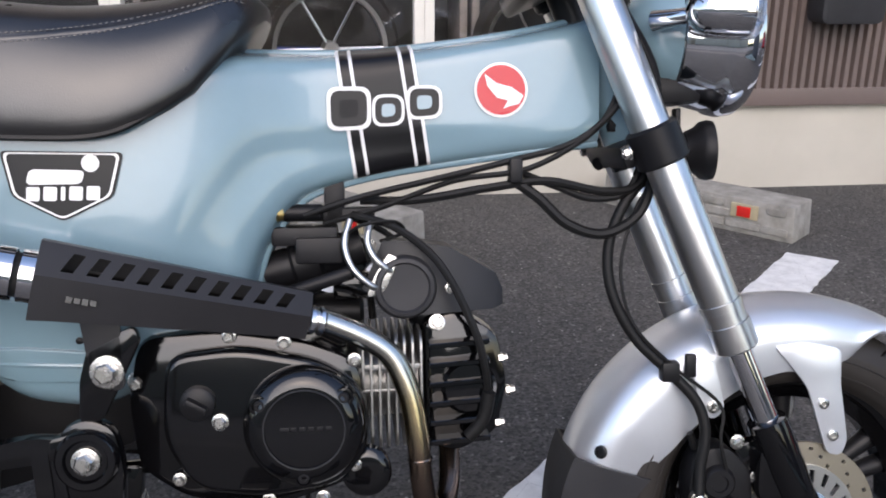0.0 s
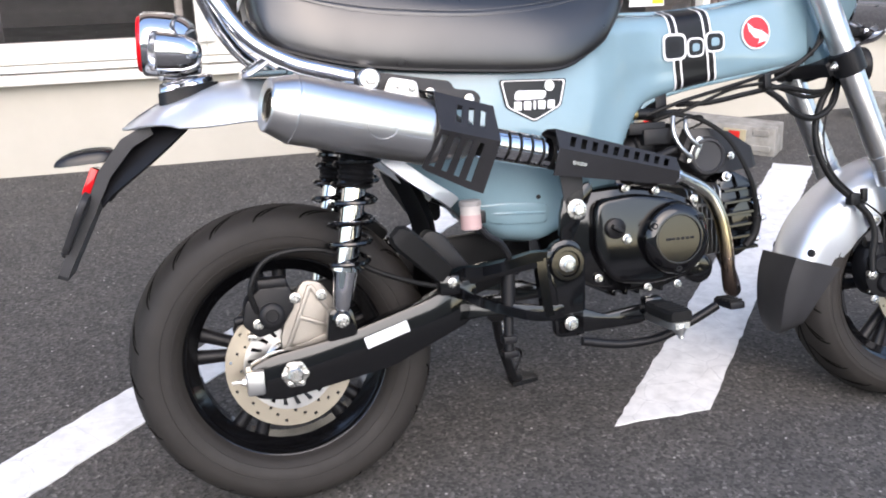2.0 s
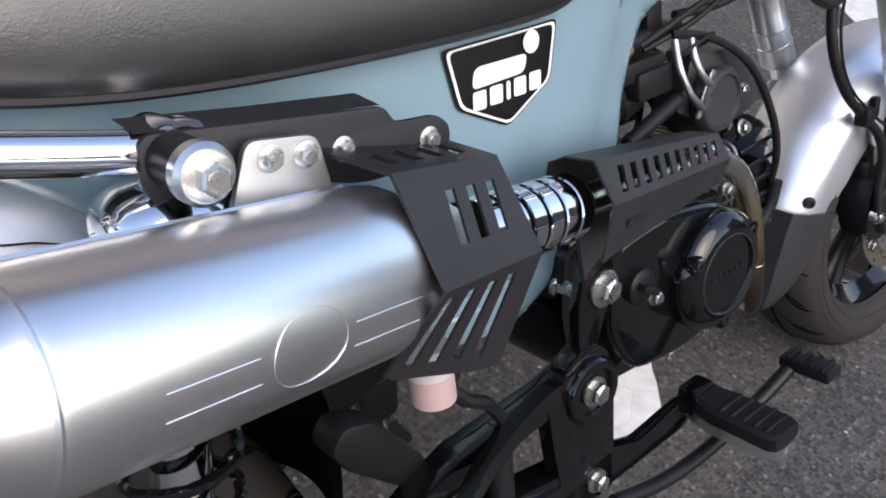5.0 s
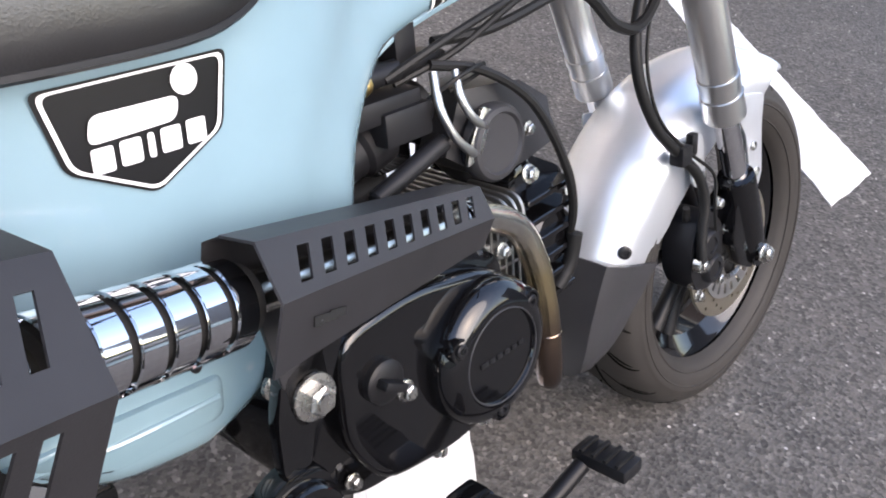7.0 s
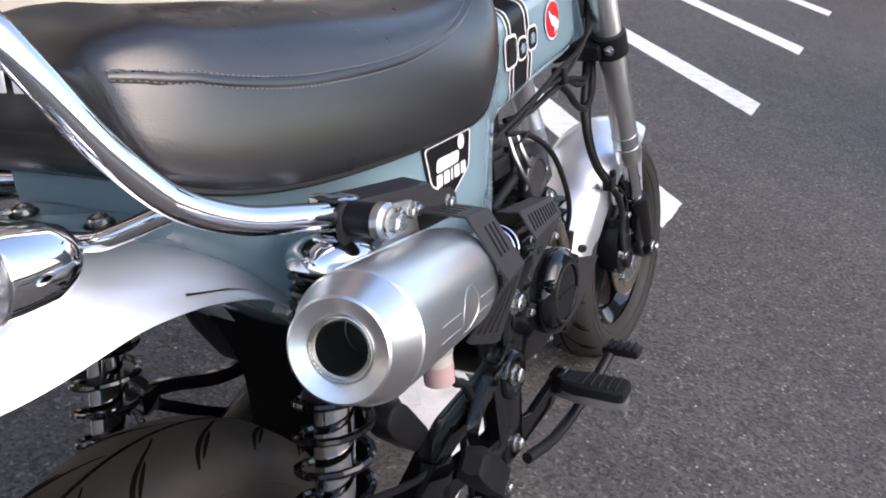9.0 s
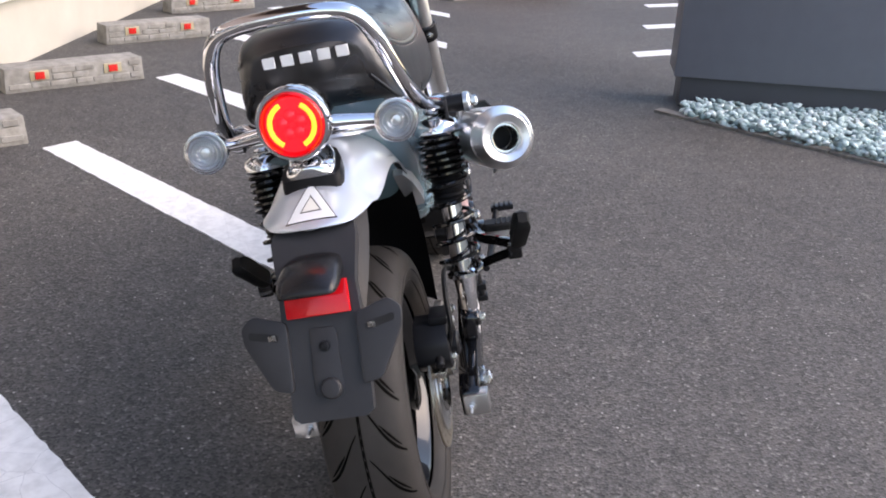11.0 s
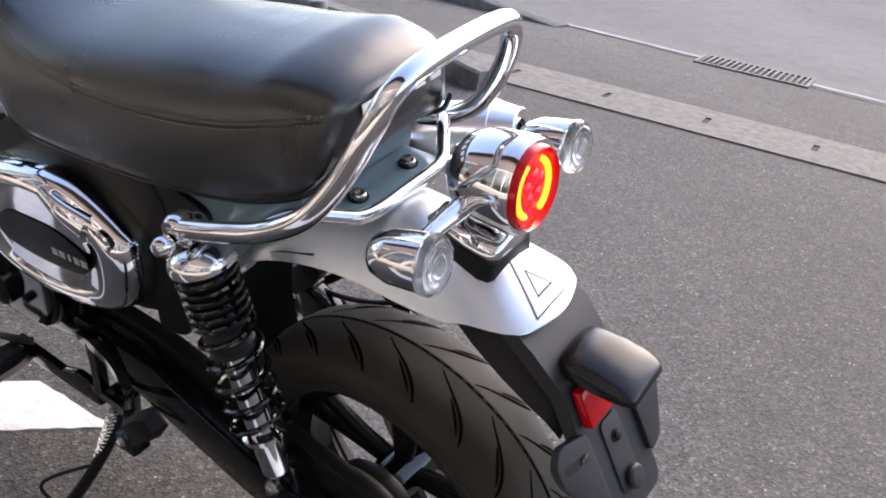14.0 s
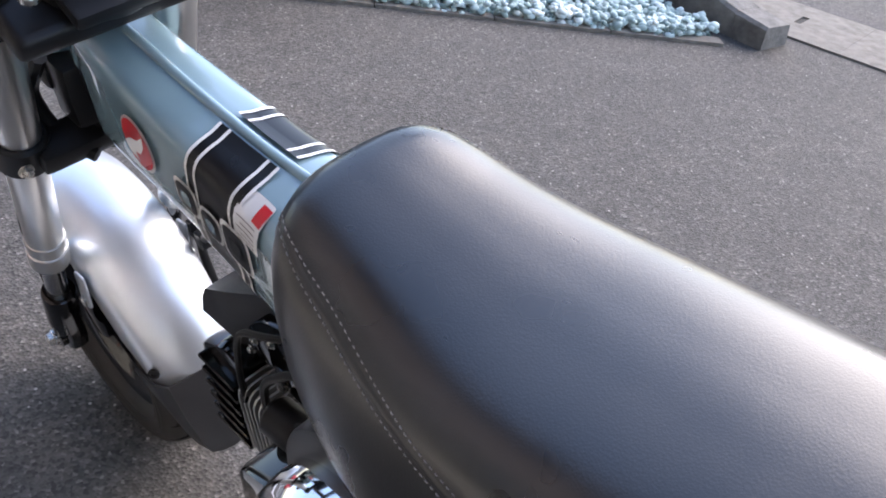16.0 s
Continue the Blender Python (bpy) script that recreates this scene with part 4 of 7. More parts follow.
def seat_side(x, f):
    """Point on the right flank of the seat at share f of its height."""
    zb, zt, w = lerp(x, S_BOT), lerp(x, S_TOP) + (0.018 - 0.010 * min(1.0, max(0.0, (x - 0.2) / 0.2))) * min(1.0, max(0.0, x / 0.05)) * min(1.0, max(0.0, (0.592 - x) / 0.03)), lerp(x, S_WID)
    k, b_ = ease((x - 0.36) / 0.16), ease((0.14 - x) / 0.12)
    a = lerp(f, [(0.0, 0.97), (0.09, 1.0), (0.25, 1.005 - 0.01 * k), (0.43, 0.985 - 0.025 * k), (0.60, 0.94 - 0.05 * k + 0.02 * b_), (0.745, 0.875 - 0.085 * k + 0.045 * b_), (0.855, 0.77 - 0.10 * k + 0.07 * b_), (0.935, 0.60 - 0.09 * k + 0.07 * b_), (1.0, 0.0)])
    return V(nose(x), -w * a * (1 - 0.09 * max(0, (0.05 - x) / 0.09) * f), zb + (zt - zb) * f)


SEAM = smooth_table([(-0.010, 0.66), (0.008, 0.63), (0.04, 0.59), (0.10, 0.555), (0.17, 0.535), (0.246, 0.55), (0.318, 0.59), (0.402, 0.67), (0.45, 0.71), (0.50, 0.735), (0.54, 0.715), (0.566, 0.65), (0.578, 0.58)])


def stitches(f, side_, lift=0.0009):
    """Single stitches along the seam, f above its lower row."""
    bms = bmesh.new()
    xs_ = [-0.006 + 0.582 * i / 230 for i in range(231)]
    base = [seat_side(x, lerp(x, SEAM) + f) for x in xs_]
    for i in range(0, 230, 2):
        a, b = base[i], base[i + 1]
        a, b = V(a.x, -a.y * side_, a.z), V(b.x, -b.y * side_, b.z)
        o = V(0, lift * side_, lift * 0.5)
        r = tube([a + o * 0.4, (a + b) / 2 + o, b + o * 0.4], 0.0006, 4, 1)
        me = bpy.data.meshes.new("t")
        r.to_mesh(me)
        r.free()
        bms.from_mesh(me)
        bpy.data.meshes.remove(me)
    return bms


THREAD = plastic("pale_thread", (0.15, 0.14, 0.13), 0.7)
for s in (1, -1):
    for f in (0.0, 0.065):
        bp("stitching", stitches(f, s), THREAD, SEAT, "pale row of stitches")
    # piping-like swell between the two rows
    swell = [[(lambda q: V(q.x, -(q.y - h) * s, q.z))(seat_side(x, lerp(x, SEAM) + f)) for f, h in ((-0.012, -0.0006), (0.008, 0.0002), (0.02, 0.0008), (0.033, 0.0010), (0.045, 0.0008), (0.057, 0.0002), (0.077, -0.0006))] for x in [-0.006 + 0.580 * i / 60 for i in range(61)]]
    bp("seam", skin(swell, False, False), LEATHER, SEAT, sharp=60)
for s in (1, -1):
    bp("edge_trim", tube([(x, s * lerp(x, S_WID) * 0.965, lerp(x, S_BOT) + 0.001) for x in [-0.02 + 0.02 * i for i in range(30)]], 0.0032, 6, 2), SATIN, SEAT)
for i in range(5):
    y = 0.050 - 0.0265 * i
    bp("white_bar", box((-0.0225, y, 0.803), (0.002, 0.018, 0.0155), 0.0008, Matrix.Rotation(radians(4), 4, "Y"), 1), WHITE, SEAT)

# wheels
AX_R, AX_F = V(0, 0, 0.245), V(1.2, 0, 0.237)


def tyre_profile(R, w, rim):
    """Rows (across, radius) of a tyre cross section, right bead to left bead."""
    h = w / 2
    pts = [(-0.66 * h, rim - 0.004), (-0.84 * h, rim + 0.004), (-0.975 * h, rim + 0.018), (-1.0 * h, rim + 0.034), (-0.965 * h, R - 0.028), (-0.82 * h, R - 0.0145), (-0.5 * h, R - 0.0048), (0, R)]
    pts = [(q.x, q.y) for q in spline([(a, b, 0) for a, b in pts], 4)]
    return pts + [(-a, b) for a, b in pts[-2::-1]]


def tread(c, prof, kind):
    """Grooves of the tread, as thin strips that follow the tyre's curve, their shade painted in."""
    def surf(a, u):
        r = lerp(u, prof[12:-12])
        return V(c.x + (r + 0.0003) * math.cos(a), c.y + u, c.z + (r + 0.0003) * math.sin(a))
    bm = bmesh.new()
    h = max(p[0] for p in prof)

    def strip(path, wd):
        vs = []
        for i, (a, u) in enumerate(path):
            k = wd * math.sin(math.pi * (0.12 + 0.76 * i / (len(path) - 1)))
            vs.append((bm.verts.new(surf(a - k, u)), bm.verts.new(surf(a + k, u))))
        for (p, q), (r, t) in zip(vs, vs[1:]):
            bm.faces.new((p, q, t, r))
    for i in range(20):
        a0 = 2 * math.pi * i / 20
        for s in (1, -1):
            o = a0 + (0.157 if s < 0 else 0)
            strip([(o + 0.30 * t + 0.05 * math.sin(3 * t), s * h * (0.10 + 0.78 * t ** 0.85)) for t in [j / 9 for j in range(10)]], 0.016)
            strip([(o + 0.12 + 0.14 * t, s * h * (0.42 + 0.38 * t)) for t in [j / 5 for j in range(6)]], 0.013)
    for i in range(90):
        a = 2 * math.pi * i / 90
        p = [bm.verts.new(surf(a + d, u)) for d, u in ((0, -0.0022), (0.0698, -0.0022), (0.0698, 0.0022), (0, 0.0022))]
        bm.faces.new(p)
    return bm


def wheel(name, c, R, w, rim, disc_y, disc_r, m=None):
    m = m or Matrix.Identity(4)
    y = V(0, 1, 0)
    prof = tyre_profile(R, w, rim)
    W = bp(name, xf(lathe(prof, c, y, 96, False), m), TYRE, label="black rubber tyre with angled grooves")
    bp("tread_groove", xf(tread(c, prof, 0), m), GROOVE, W)
    h = w / 2
    bp("rim", xf(lathe([(-0.66 * h, rim - 0.004), (-0.70 * h, rim + 0.003), (-0.64 * h, rim + 0.004), (-0.56 * h, rim - 0.008), (-0.3 * h, rim - 0.020), (0.3 * h, rim - 0.020), (0.56 * h, rim - 0.008), (0.64 * h, rim + 0.004), (0.70 * h, rim + 0.003), (0.66 * h, rim - 0.004), (0.5 * h, rim - 0.012), (0.28 * h, rim - 0.027), (-0.28 * h, rim - 0.027), (-0.5 * h, rim - 0.012)], c, y, 80, False), m), GLOSS, W, "gloss black cast rim")
    for i in range(5):
        a = 2 * math.pi * (i + 0.35) / 5
        for da in (-0.11, 0.11):
            p0 = c + V(math.cos(a + da * 0.4), 0, math.sin(a + da * 0.4)) * 0.032
            p1 = c + V(math.cos(a + da * 1.25), 0, math.sin(a + da * 1.25)) * (rim - 0.022)
            sp = tube([p0 + V(0, -0.008, 0), (p0 + p1) / 2 + V(0, -0.003, 0), p1], lambda f: 0.0125 - 0.002 * math.sin(math.pi * f), 10, 3)
            bp("spoke", xf(sp, m), SATIN, W)
    for sd in (-1, 1):
        for rr in (rim + 0.012, rim + 0.030):
            yy = sd * (lerp(rr, [(q, abs(p)) for p, q in prof[:20]]) + 0.0002)
            bp("sidewall_rib", xf(tube([c + V(rr * math.cos(q), yy, rr * math.sin(q)) for q in [2 * math.pi * k / 72 for k in range(72)]], 0.0011, 6, 1, True), m), TYRE, W)
    for sd in (-1, 1):
        bp("rim_edge", xf(tube([c + V((rim + 0.0035) * math.cos(q), sd * 0.685 * h, (rim + 0.0035) * math.sin(q)) for q in [2 * math.pi * k / 72 for k in range(72)]], 0.0013, 6, 1, True), m), ALU, W, "thin bare rim edge")
    bp("hub", xf(lathe([(-0.05, 0.026), (-0.046, 0.034), (0.046, 0.034), (0.05, 0.026)], c, y, 24), m), GLOSS, W)
    if disc_y is not None:
        n = 108
        us = [2 * math.pi * i / n for i in range(n + 1)]
        vs = [disc_r * k for k in (0.70, 0.735, 0.780, 0.815, 0.860, 0.895, 0.940, 1.0)]
        holes = {(i, (1, 3, 5)[(i // 3) % 3]) for i in range(0, n, 3)}
        bp("brake_disc", xf(plate(us, vs, holes, lambda u, v: V(c.x + v * math.cos(u), c.y + disc_y, c.z + v * math.sin(u)), 0.0035), m), DISC, W, "drilled steel brake disc")
        us = [2 * math.pi * i / 60 for i in range(61)]
        vs = [disc_r * 0.42, disc_r * 0.5, disc_r * 0.66, disc_r * 0.72]
        bp("disc_carrier", xf(plate(us, vs, {(i, 1) for i in range(0, 60, 3)}, lambda u, v: V(c.x + v * math.cos(u + (v - 0.05) * 5), c.y + disc_y - 0.004, c.z + v * math.sin(u + (v - 0.05) * 5)), 0.003), m), FORK, W)
        bp("sensor_ring", xf(lathe([(0, disc_r * 0.36), (0.004, disc_r * 0.42), (0.006, disc_r * 0.42), (0.006, disc_r * 0.35)], c + V(0, disc_y - 0.010, 0), y, 48, False), m), ZINC, W)
    return W


wheel("rear_wheel", AX_R + V(-0.002, 0, -0.002), 0.2435, 0.132, 0.166, -0.088, 0.098)
STEER = Matrix.Translation((0.943, 0.013, 0.725)) @ Matrix.Rotation(radians(-1.7), 4, u_st) @ Matrix.Translation((-0.955, 0, -0.722))
wheel("front_wheel", AX_F + V(0.006, 0, -0.012), 0.226, 0.118, 0.158, -0.060, 0.090, STEER)

# ---- rear: fender, tail lamp, plate carrier, rail ----
F_CREST = smooth_table([(-0.216, 0.620), (-0.20, 0.631), (-0.18, 0.643), (-0.15, 0.659), (-0.1, 0.676), (-0.05, 0.684), (0.0, 0.685), (0.06, 0.676), (0.12, 0.655), (0.16, 0.625)])
F_WID = smooth_table([(-0.216, 0.024), (-0.2145, 0.037), (-0.210, 0.050), (-0.202, 0.060), (-0.19, 0.067), (-0.17, 0.073), (-0.13, 0.078), (-0.1, 0.080), (0.0, 0.082), (0.16, 0.082)])
F_DROP = smooth_table([(-0.216, 0.003), (-0.205, 0.008), (-0.19, 0.015), (-0.17, 0.026), (-0.15, 0.038), (-0.13, 0.051), (-0.08, 0.064), (0.0, 0.066), (0.16, 0.07)])


def fender_pt(x, f, lift=0.0):
    w, c, d = lerp(x, F_WID), lerp(x, F_CREST), lerp(x, F_DROP)
    return V(x + 0.006 * abs(f) ** 3, w * f, c - d * abs(f) ** 2.4 + lift)


fr = [[fender_pt(x, -1 + 2 * j / 24) for j in range(25)] for x in [-0.216, -0.2158, -0.2154, -0.2148, -0.214, -0.213, -0.2118, -0.2103, -0.2085] + [-0.206 + 0.0118 * i for i in range(32)]]
bm = skin(fr, False, False)
bmesh.ops.recalc_face_normals(bm, faces=bm.faces)
bmesh.ops.solidify(bm, geom=list(bm.faces), thickness=0.003)
RFEND = bp("rear_fender", bm, SILVER, label="silver painted steel rear fender", sharp=50)


def on_fender(y, x, lift):
    """Map to the fender's top from (y, x)."""
    w = lerp(x, F_WID)
    return fender_pt(x, max(-1, min(1, y / w)), 0.0006 + 0.35 * lift)


tri = [(0.001, -0.147), (-0.036, -0.205), (0.033, -0.207)]
tri = [(a[0] + (b[0] - a[0]) * i / 8, a[1] + (b[1] - a[1]) * i / 8) for a, b in zip(tri, tri[1:] + tri[:1]) for i in range(8)]
tc = V(-0.0007, -0.186)
k = lambda s: [tuple(tc + (V(*p) - tc) * s) for p in tri]
st = bp("triangle_sticker", flat(k(1.0), on_fender, 0.0), SATIN, RFEND, "white triangle sticker with thin dark outline")
bp("white_field", flat(k(0.94), on_fender, 0.0008), WHITE, st)
bp("inner_outline", flat(k(0.42), on_fender, 0.0014), SATIN, st)
bp("inner_field", flat(k(0.35), on_fender, 0.002), FRAMEWHITE, st)

# tail lamp
ax = V(-1, 0, 0.06).normalized()
TL = bp("tail_lamp", lathe([(0, 0.012), (0.004, 0.028), (0.016, 0.040), (0.034, 0.0465), (0.066, 0.0490), (0.078, 0.0485), (0.083, 0.046), (0.083, 0.0425), (0.078, 0.042)], (-0.090, 0, 0.741), ax, 48), CHROME, label="round chrome tail lamp with lit red lens")
bp("lens_lip", lathe([(0.074, 0.0424), (0.085, 0.0422), (0.0885, 0.0410), (0.0895, 0.0395), (0.0880, 0.0382), (0.083, 0.0360), (0.080, 0.0354)], (-0.090, 0, 0.741), ax, 48, False), REDLENS, TL, "clear red lens rim")
bp("lens", lathe([(0.078, 0.0362), (0.0815, 0.0355), (0.0820, 0.02), (0.0825, 0)], (-0.090, 0, 0.741), ax, 48), LITRED, TL, "lit red lens")
for a0, a1 in ((-68, 56), (112, 236)):
    arc = []
    for i in range(25):
        a = radians(a0 + (a1 - a0) * i / 24)
        o = V(-0.090, 0, 0.741) + ax * 0.0835
        arc.append(o + V(0, 1, 0) * math.cos(a) * 0.0285 + ax.cross(V(0, 1, 0)) * math.sin(a) * 0.0285)
    bp("lit_arc", tube(arc, 0.0034, 8, 1), RING, TL, "glowing orange arc")
for i in range(5):
    a = 2 * math.pi * i / 5 + 0.3
    o = V(-0.090, 0, 0.741) + ax * 0.0822
    bp("lamp_dome", lathe([(0, 0.0085), (0.003, 0.0075), (0.005, 0.004), (0.0055, 0)], o + V(0, 1, 0) * math.cos(a) * 0.0125 + V(0, 0, 1) * math.sin(a) * 0.0125, ax, 14), LITRED, TL)
bp("lamp_saddle", skin([[V(x, 0.034 * q * math.cos(math.pi * i / 16), 0.666 + dz + 0.022 * q ** 0.5 * math.sin(math.pi * i / 16) ** 0.7) for i in range(17)] for x, q, dz in ((-0.155, 0.45, 0.0), (-0.154, 0.70, 0.0), (-0.150, 0.88, 0.0), (-0.142, 0.98, 0.001), (-0.125, 1.0, 0.004), (-0.105, 0.95, 0.008), (-0.085, 0.78, 0.012), (-0.074, 0.5, 0.013))]), CHROME, TL, sharp=60)
bp("rubber_mount", soften(skin([[(x, y * q, z + dz) for y, z in ((-0.042, 0.650), (-0.040, 0.672), (0.040, 0.672), (0.042, 0.650))] for x, q, dz in ((-0.156, 0.80, -0.003), (-0.152, 0.93, -0.002), (-0.142, 1.0, 0.0), (-0.110, 0.96, 0.006), (-0.078, 0.7, 0.011), (-0.066, 0.45, 0.012))]), 0.003), SATIN, TL)


def turn_lamp(o, d, stem, name="turn_lamp", m=None):
    """Chrome bullet lamp, lens at its end along d."""
    m = m or Matrix.Identity(4)
    o, d = Vector(o), Vector(d).normalized()
    t = bp(name, xf(lathe([(-0.062, 0.004), (-0.060, 0.012), (-0.052, 0.020), (-0.036, 0.0255), (-0.012, 0.0270), (0.0, 0.0270), (0.001, 0.0245)], o, d, 32, False), m), CHROME, label="chrome bullet turn lamp with clear lens")
    bp("lens", xf(lathe([(-0.002, 0.0272), (-0.001, 0.0284), (0.005, 0.0284), (0.0085, 0.0265), (0.0105, 0.018), (0.0115, 0.009), (0.012, 0)], o, d, 32), m), LAMPLENS, t, "clear moulded lens")
    for r_ in (0.010, 0.0165, 0.0225):
        bp("lens_ring", xf(lathe([(0.0085, r_ - 0.0012), (0.0122 - 0.06 * r_, r_), (0.0085, r_ + 0.0012)], o, d, 28, False), m), LAMPLENS, t)
    bp("reflector_bowl", xf(lathe([(-0.022, 0.003), (-0.018, 0.012), (-0.008, 0.020), (0.0005, 0.0243)], o, d, 24, False), m), SILVER, t)
    bp("bulb", xf(lathe([(-0.022, 0.006), (-0.006, 0.008), (-0.002, 0.006), (-0.001, 0)], o, d, 14), m), STEEL, t)
    bp("stem", xf(tube(stem, lambda f: 0.0115 - 0.004 * f, 14, 4), m), CHROME, t)
    return t


for s in (-1, 1):
    turn_lamp((-0.148, 0.128 * s, 0.724), (-1, -0.05 - 0.05 * s, 0.12), [(-0.125, 0.040 * s, 0.730), (-0.122, 0.075 * s, 0.726), (-0.120, 0.108 * s, 0.722)])

# plate carrier
PC = bp("plate_carrier", soften(skin([[(-0.175, -0.050, 0.626), (-0.175, 0.050, 0.626), (-0.168, 0.050, 0.610), (-0.168, -0.050, 0.610)], [(-0.215, -0.056, 0.605), (-0.215, 0.056, 0.605), (-0.200, 0.056, 0.592), (-0.200, -0.056, 0.592)], [(-0.252, -0.050, 0.560), (-0.252, 0.050, 0.560), (-0.236, 0.050, 0.550), (-0.236, -0.050, 0.550)], [(-0.272, -0.052, 0.515), (-0.272, 0.052, 0.515), (-0.258, 0.052, 0.507), (-0.258, -0.052, 0.507)], [(-0.3177, -0.052, 0.4261), (-0.3177, 0.052, 0.4261), (-0.3045, 0.052, 0.420), (-0.3045, -0.052, 0.420)], [(-0.3248, -0.051, 0.4125), (-0.3248, 0.051, 0.4125), (-0.311, 0.051, 0.4065), (-0.311, -0.051, 0.4065)], [(-0.3280, -0.043, 0.4065), (-0.3280, 0.043, 0.4065), (-0.314, 0.043, 0.4005), (-0.314, -0.043, 0.4005)]]), 0.004), PLASTIC, label="dark grey plastic number plate carrier without a plate")
pdir = V(-0.055, 0, -0.107).normalized()
pn = V(-0.107, 0, 0.055).normalized()
po = V(-0.272, 0, 0.515)


def on_plate(y, s, lift):
    return po + pdir * s + V(0, y, 0) + pn * lift


def plate_pad(poly, t, name, mat, parent, bev=0.002, base=0.001):
    bm = bmesh.new()
    a = [bm.verts.new(on_plate(y, s, base)) for y, s in poly]
    b = [bm.verts.new(on_plate(y, s, base + t)) for y, s in poly]
    n = len(a)
    bm.faces.new(a)
    bm.faces.new(b[::-1])
    for i in range(n):
        bm.faces.new((a[i], b[i], b[(i + 1) % n], a[(i + 1) % n]))
    bmesh.ops.recalc_face_normals(bm, faces=bm.faces)
    return bp(name, soften(bm, bev, 2), mat, parent)


for s in (1, -1):
    w = plate_pad(round_poly([(0.044 * s, -0.006), (0.088 * s, -0.020), (0.104 * s, -0.006), (0.102 * s, 0.016), (0.070 * s, 0.078), (0.044 * s, 0.084)], 0.008), 0.010, "side_wing", PLASTIC, PC, 0.003, -0.003)
    # the slot is a thin black pad, its shade painted on the wing
    sl = plate_pad(round_poly([(0.056 * s, 0.008), (0.094 * s, 0.000), (0.094 * s, 0.010), (0.056 * s, 0.018)], 0.004), 0.0006, "slot", DARK, w, 0, 0.0068)
    bp("slot_clip", xf(box((0, 0, 0), (0.0012, 0.010, 0.0085), 0.0005), Matrix.Translation(on_plate(0.064 * s, 0.012, 0.0084))), ZINC, w)
plate_pad(round_poly([(-0.017, 0.006), (0.017, 0.006), (0.019, 0.092), (-0.019, 0.092)], 0.008), 0.0025, "raised_panel", PLASTIC, PC, 0.0015, 0.0)
bp("carrier_bolt", hexbolt(on_plate(-0.001, 0.030, 0.003), pn, 0.0055, 0.004), SATIN, PC)
bp("rubber_knob", lathe([(0, 0.0135), (0.006, 0.0135), (0.009, 0.011), (0.010, 0.005), (0.010, 0)], on_plate(-0.003, 0.083, 0.002), pn, 24), PLASTIC, PC)
bp("red_reflector", xf(soften(box((0, 0, 0), (0.012, 0.082, 0.042), 0.002), 0), Matrix.Translation((-0.2665, 0.0, 0.545)) @ Matrix.Rotation(radians(24), 4, "Y")), REDLENS, PC, "red rear reflector")
def lamp_row(x, w, z0, z1):
    """Half-round slice of the plate lamp's hood."""
    return [(x, -w, z0)] + [(x, -w * math.cos(math.pi * i / 12) * (1.0 if 0 < i < 12 else 1.0), z0 + (z1 - z0) * (0.25 + 0.75 * math.sin(math.pi * i / 12) ** 0.55)) for i in range(13)] + [(x, w, z0)]


bp("plate_lamp", skin([lamp_row(*q) for q in ((-0.226, 0.022, 0.574, 0.584), (-0.229, 0.032, 0.573, 0.589), (-0.236, 0.036, 0.573, 0.5945), (-0.250, 0.0380, 0.572, 0.5960), (-0.272, 0.0390, 0.571, 0.5950), (-0.292, 0.0385, 0.570, 0.591), (-0.304, 0.037, 0.5695, 0.586), (-0.311, 0.0345, 0.5695, 0.581), (-0.315, 0.030, 0.570, 0.576))]), plastic("glossy_lamp_hood", (0.010, 0.010, 0.011), 0.24, 0.1), PC, sharp=60)
# dark inner guard that runs on from under the silver fender into the carrier
ext = [[V(x + 0.004 * abs(f) ** 2, w * f, z - d * abs(f) ** 2.2) for f in [-1 + k / 8 for k in range(17)]] for x, z, w, d in ((-0.125, 0.644, 0.060, 0.030), (-0.155, 0.632, 0.062, 0.044), (-0.190, 0.612, 0.061, 0.052), (-0.218, 0.588, 0.059, 0.048), (-0.240, 0.560, 0.056, 0.036), (-0.256, 0.530, 0.054, 0.022))]
bm = skin(ext, False, False)
bmesh.ops.recalc_face_normals(bm, faces=bm.faces)
bmesh.ops.solidify(bm, geom=list(bm.faces), thickness=0.003)
bp("guard_extension", bm, SATIN, PC)
# black inner fender between the tyre and the back of the frame
arch = spline([(0.250, 0.300, 0), (0.260, 0.360, 0), (0.262, 0.420, 0), (0.251, 0.468, 0), (0.224, 0.525, 0), (0.181, 0.572, 0), (0.125, 0.616, 0), (0.06, 0.638, 0)], 3)
bm = skin([[V(q.x - 0.020 * f * f, 0.078 * f, q.y - 0.012 * f * f) for f in [-1 + k / 5 for k in range(11)]] for q in arch], False, False)
bmesh.ops.solidify(bm, geom=list(bm.faces), thickness=0.003)
bp("inner_fender", bm, SATIN)

# chrome grab rail
half = [(0.150, 0.160, 0.664), (0.09, 0.156, 0.680), (0.035, 0.148, 0.697), (-0.015, 0.139, 0.727), (-0.050, 0.127, 0.772), (-0.074, 0.114, 0.820), (-0.087, 0.094, 0.855), (-0.091, 0.060, 0.867), (-0.092, 0.0, 0.870)]
rail = [(x, -y, z) for x, y, z in half] + half[-2::-1]
RAIL = bp("grab_rail", tube(rail, 0.0112, 16, 5), CHROME, label="bent chrome tube grab rail behind the seat")
lowr = [(0.038, 0.143, 0.699), (0.012, 0.120, 0.710), (-0.010, 0.088, 0.699), (-0.021, 0.070, 0.693), (-0.025, 0.045, 0.691), (-0.025, 0.0, 0.691)]
bp("lower_loop", tube([(x, -y, z) for x, y, z in lowr] + lowr[-2::-1], 0.0078, 12, 5), CHROME, RAIL)
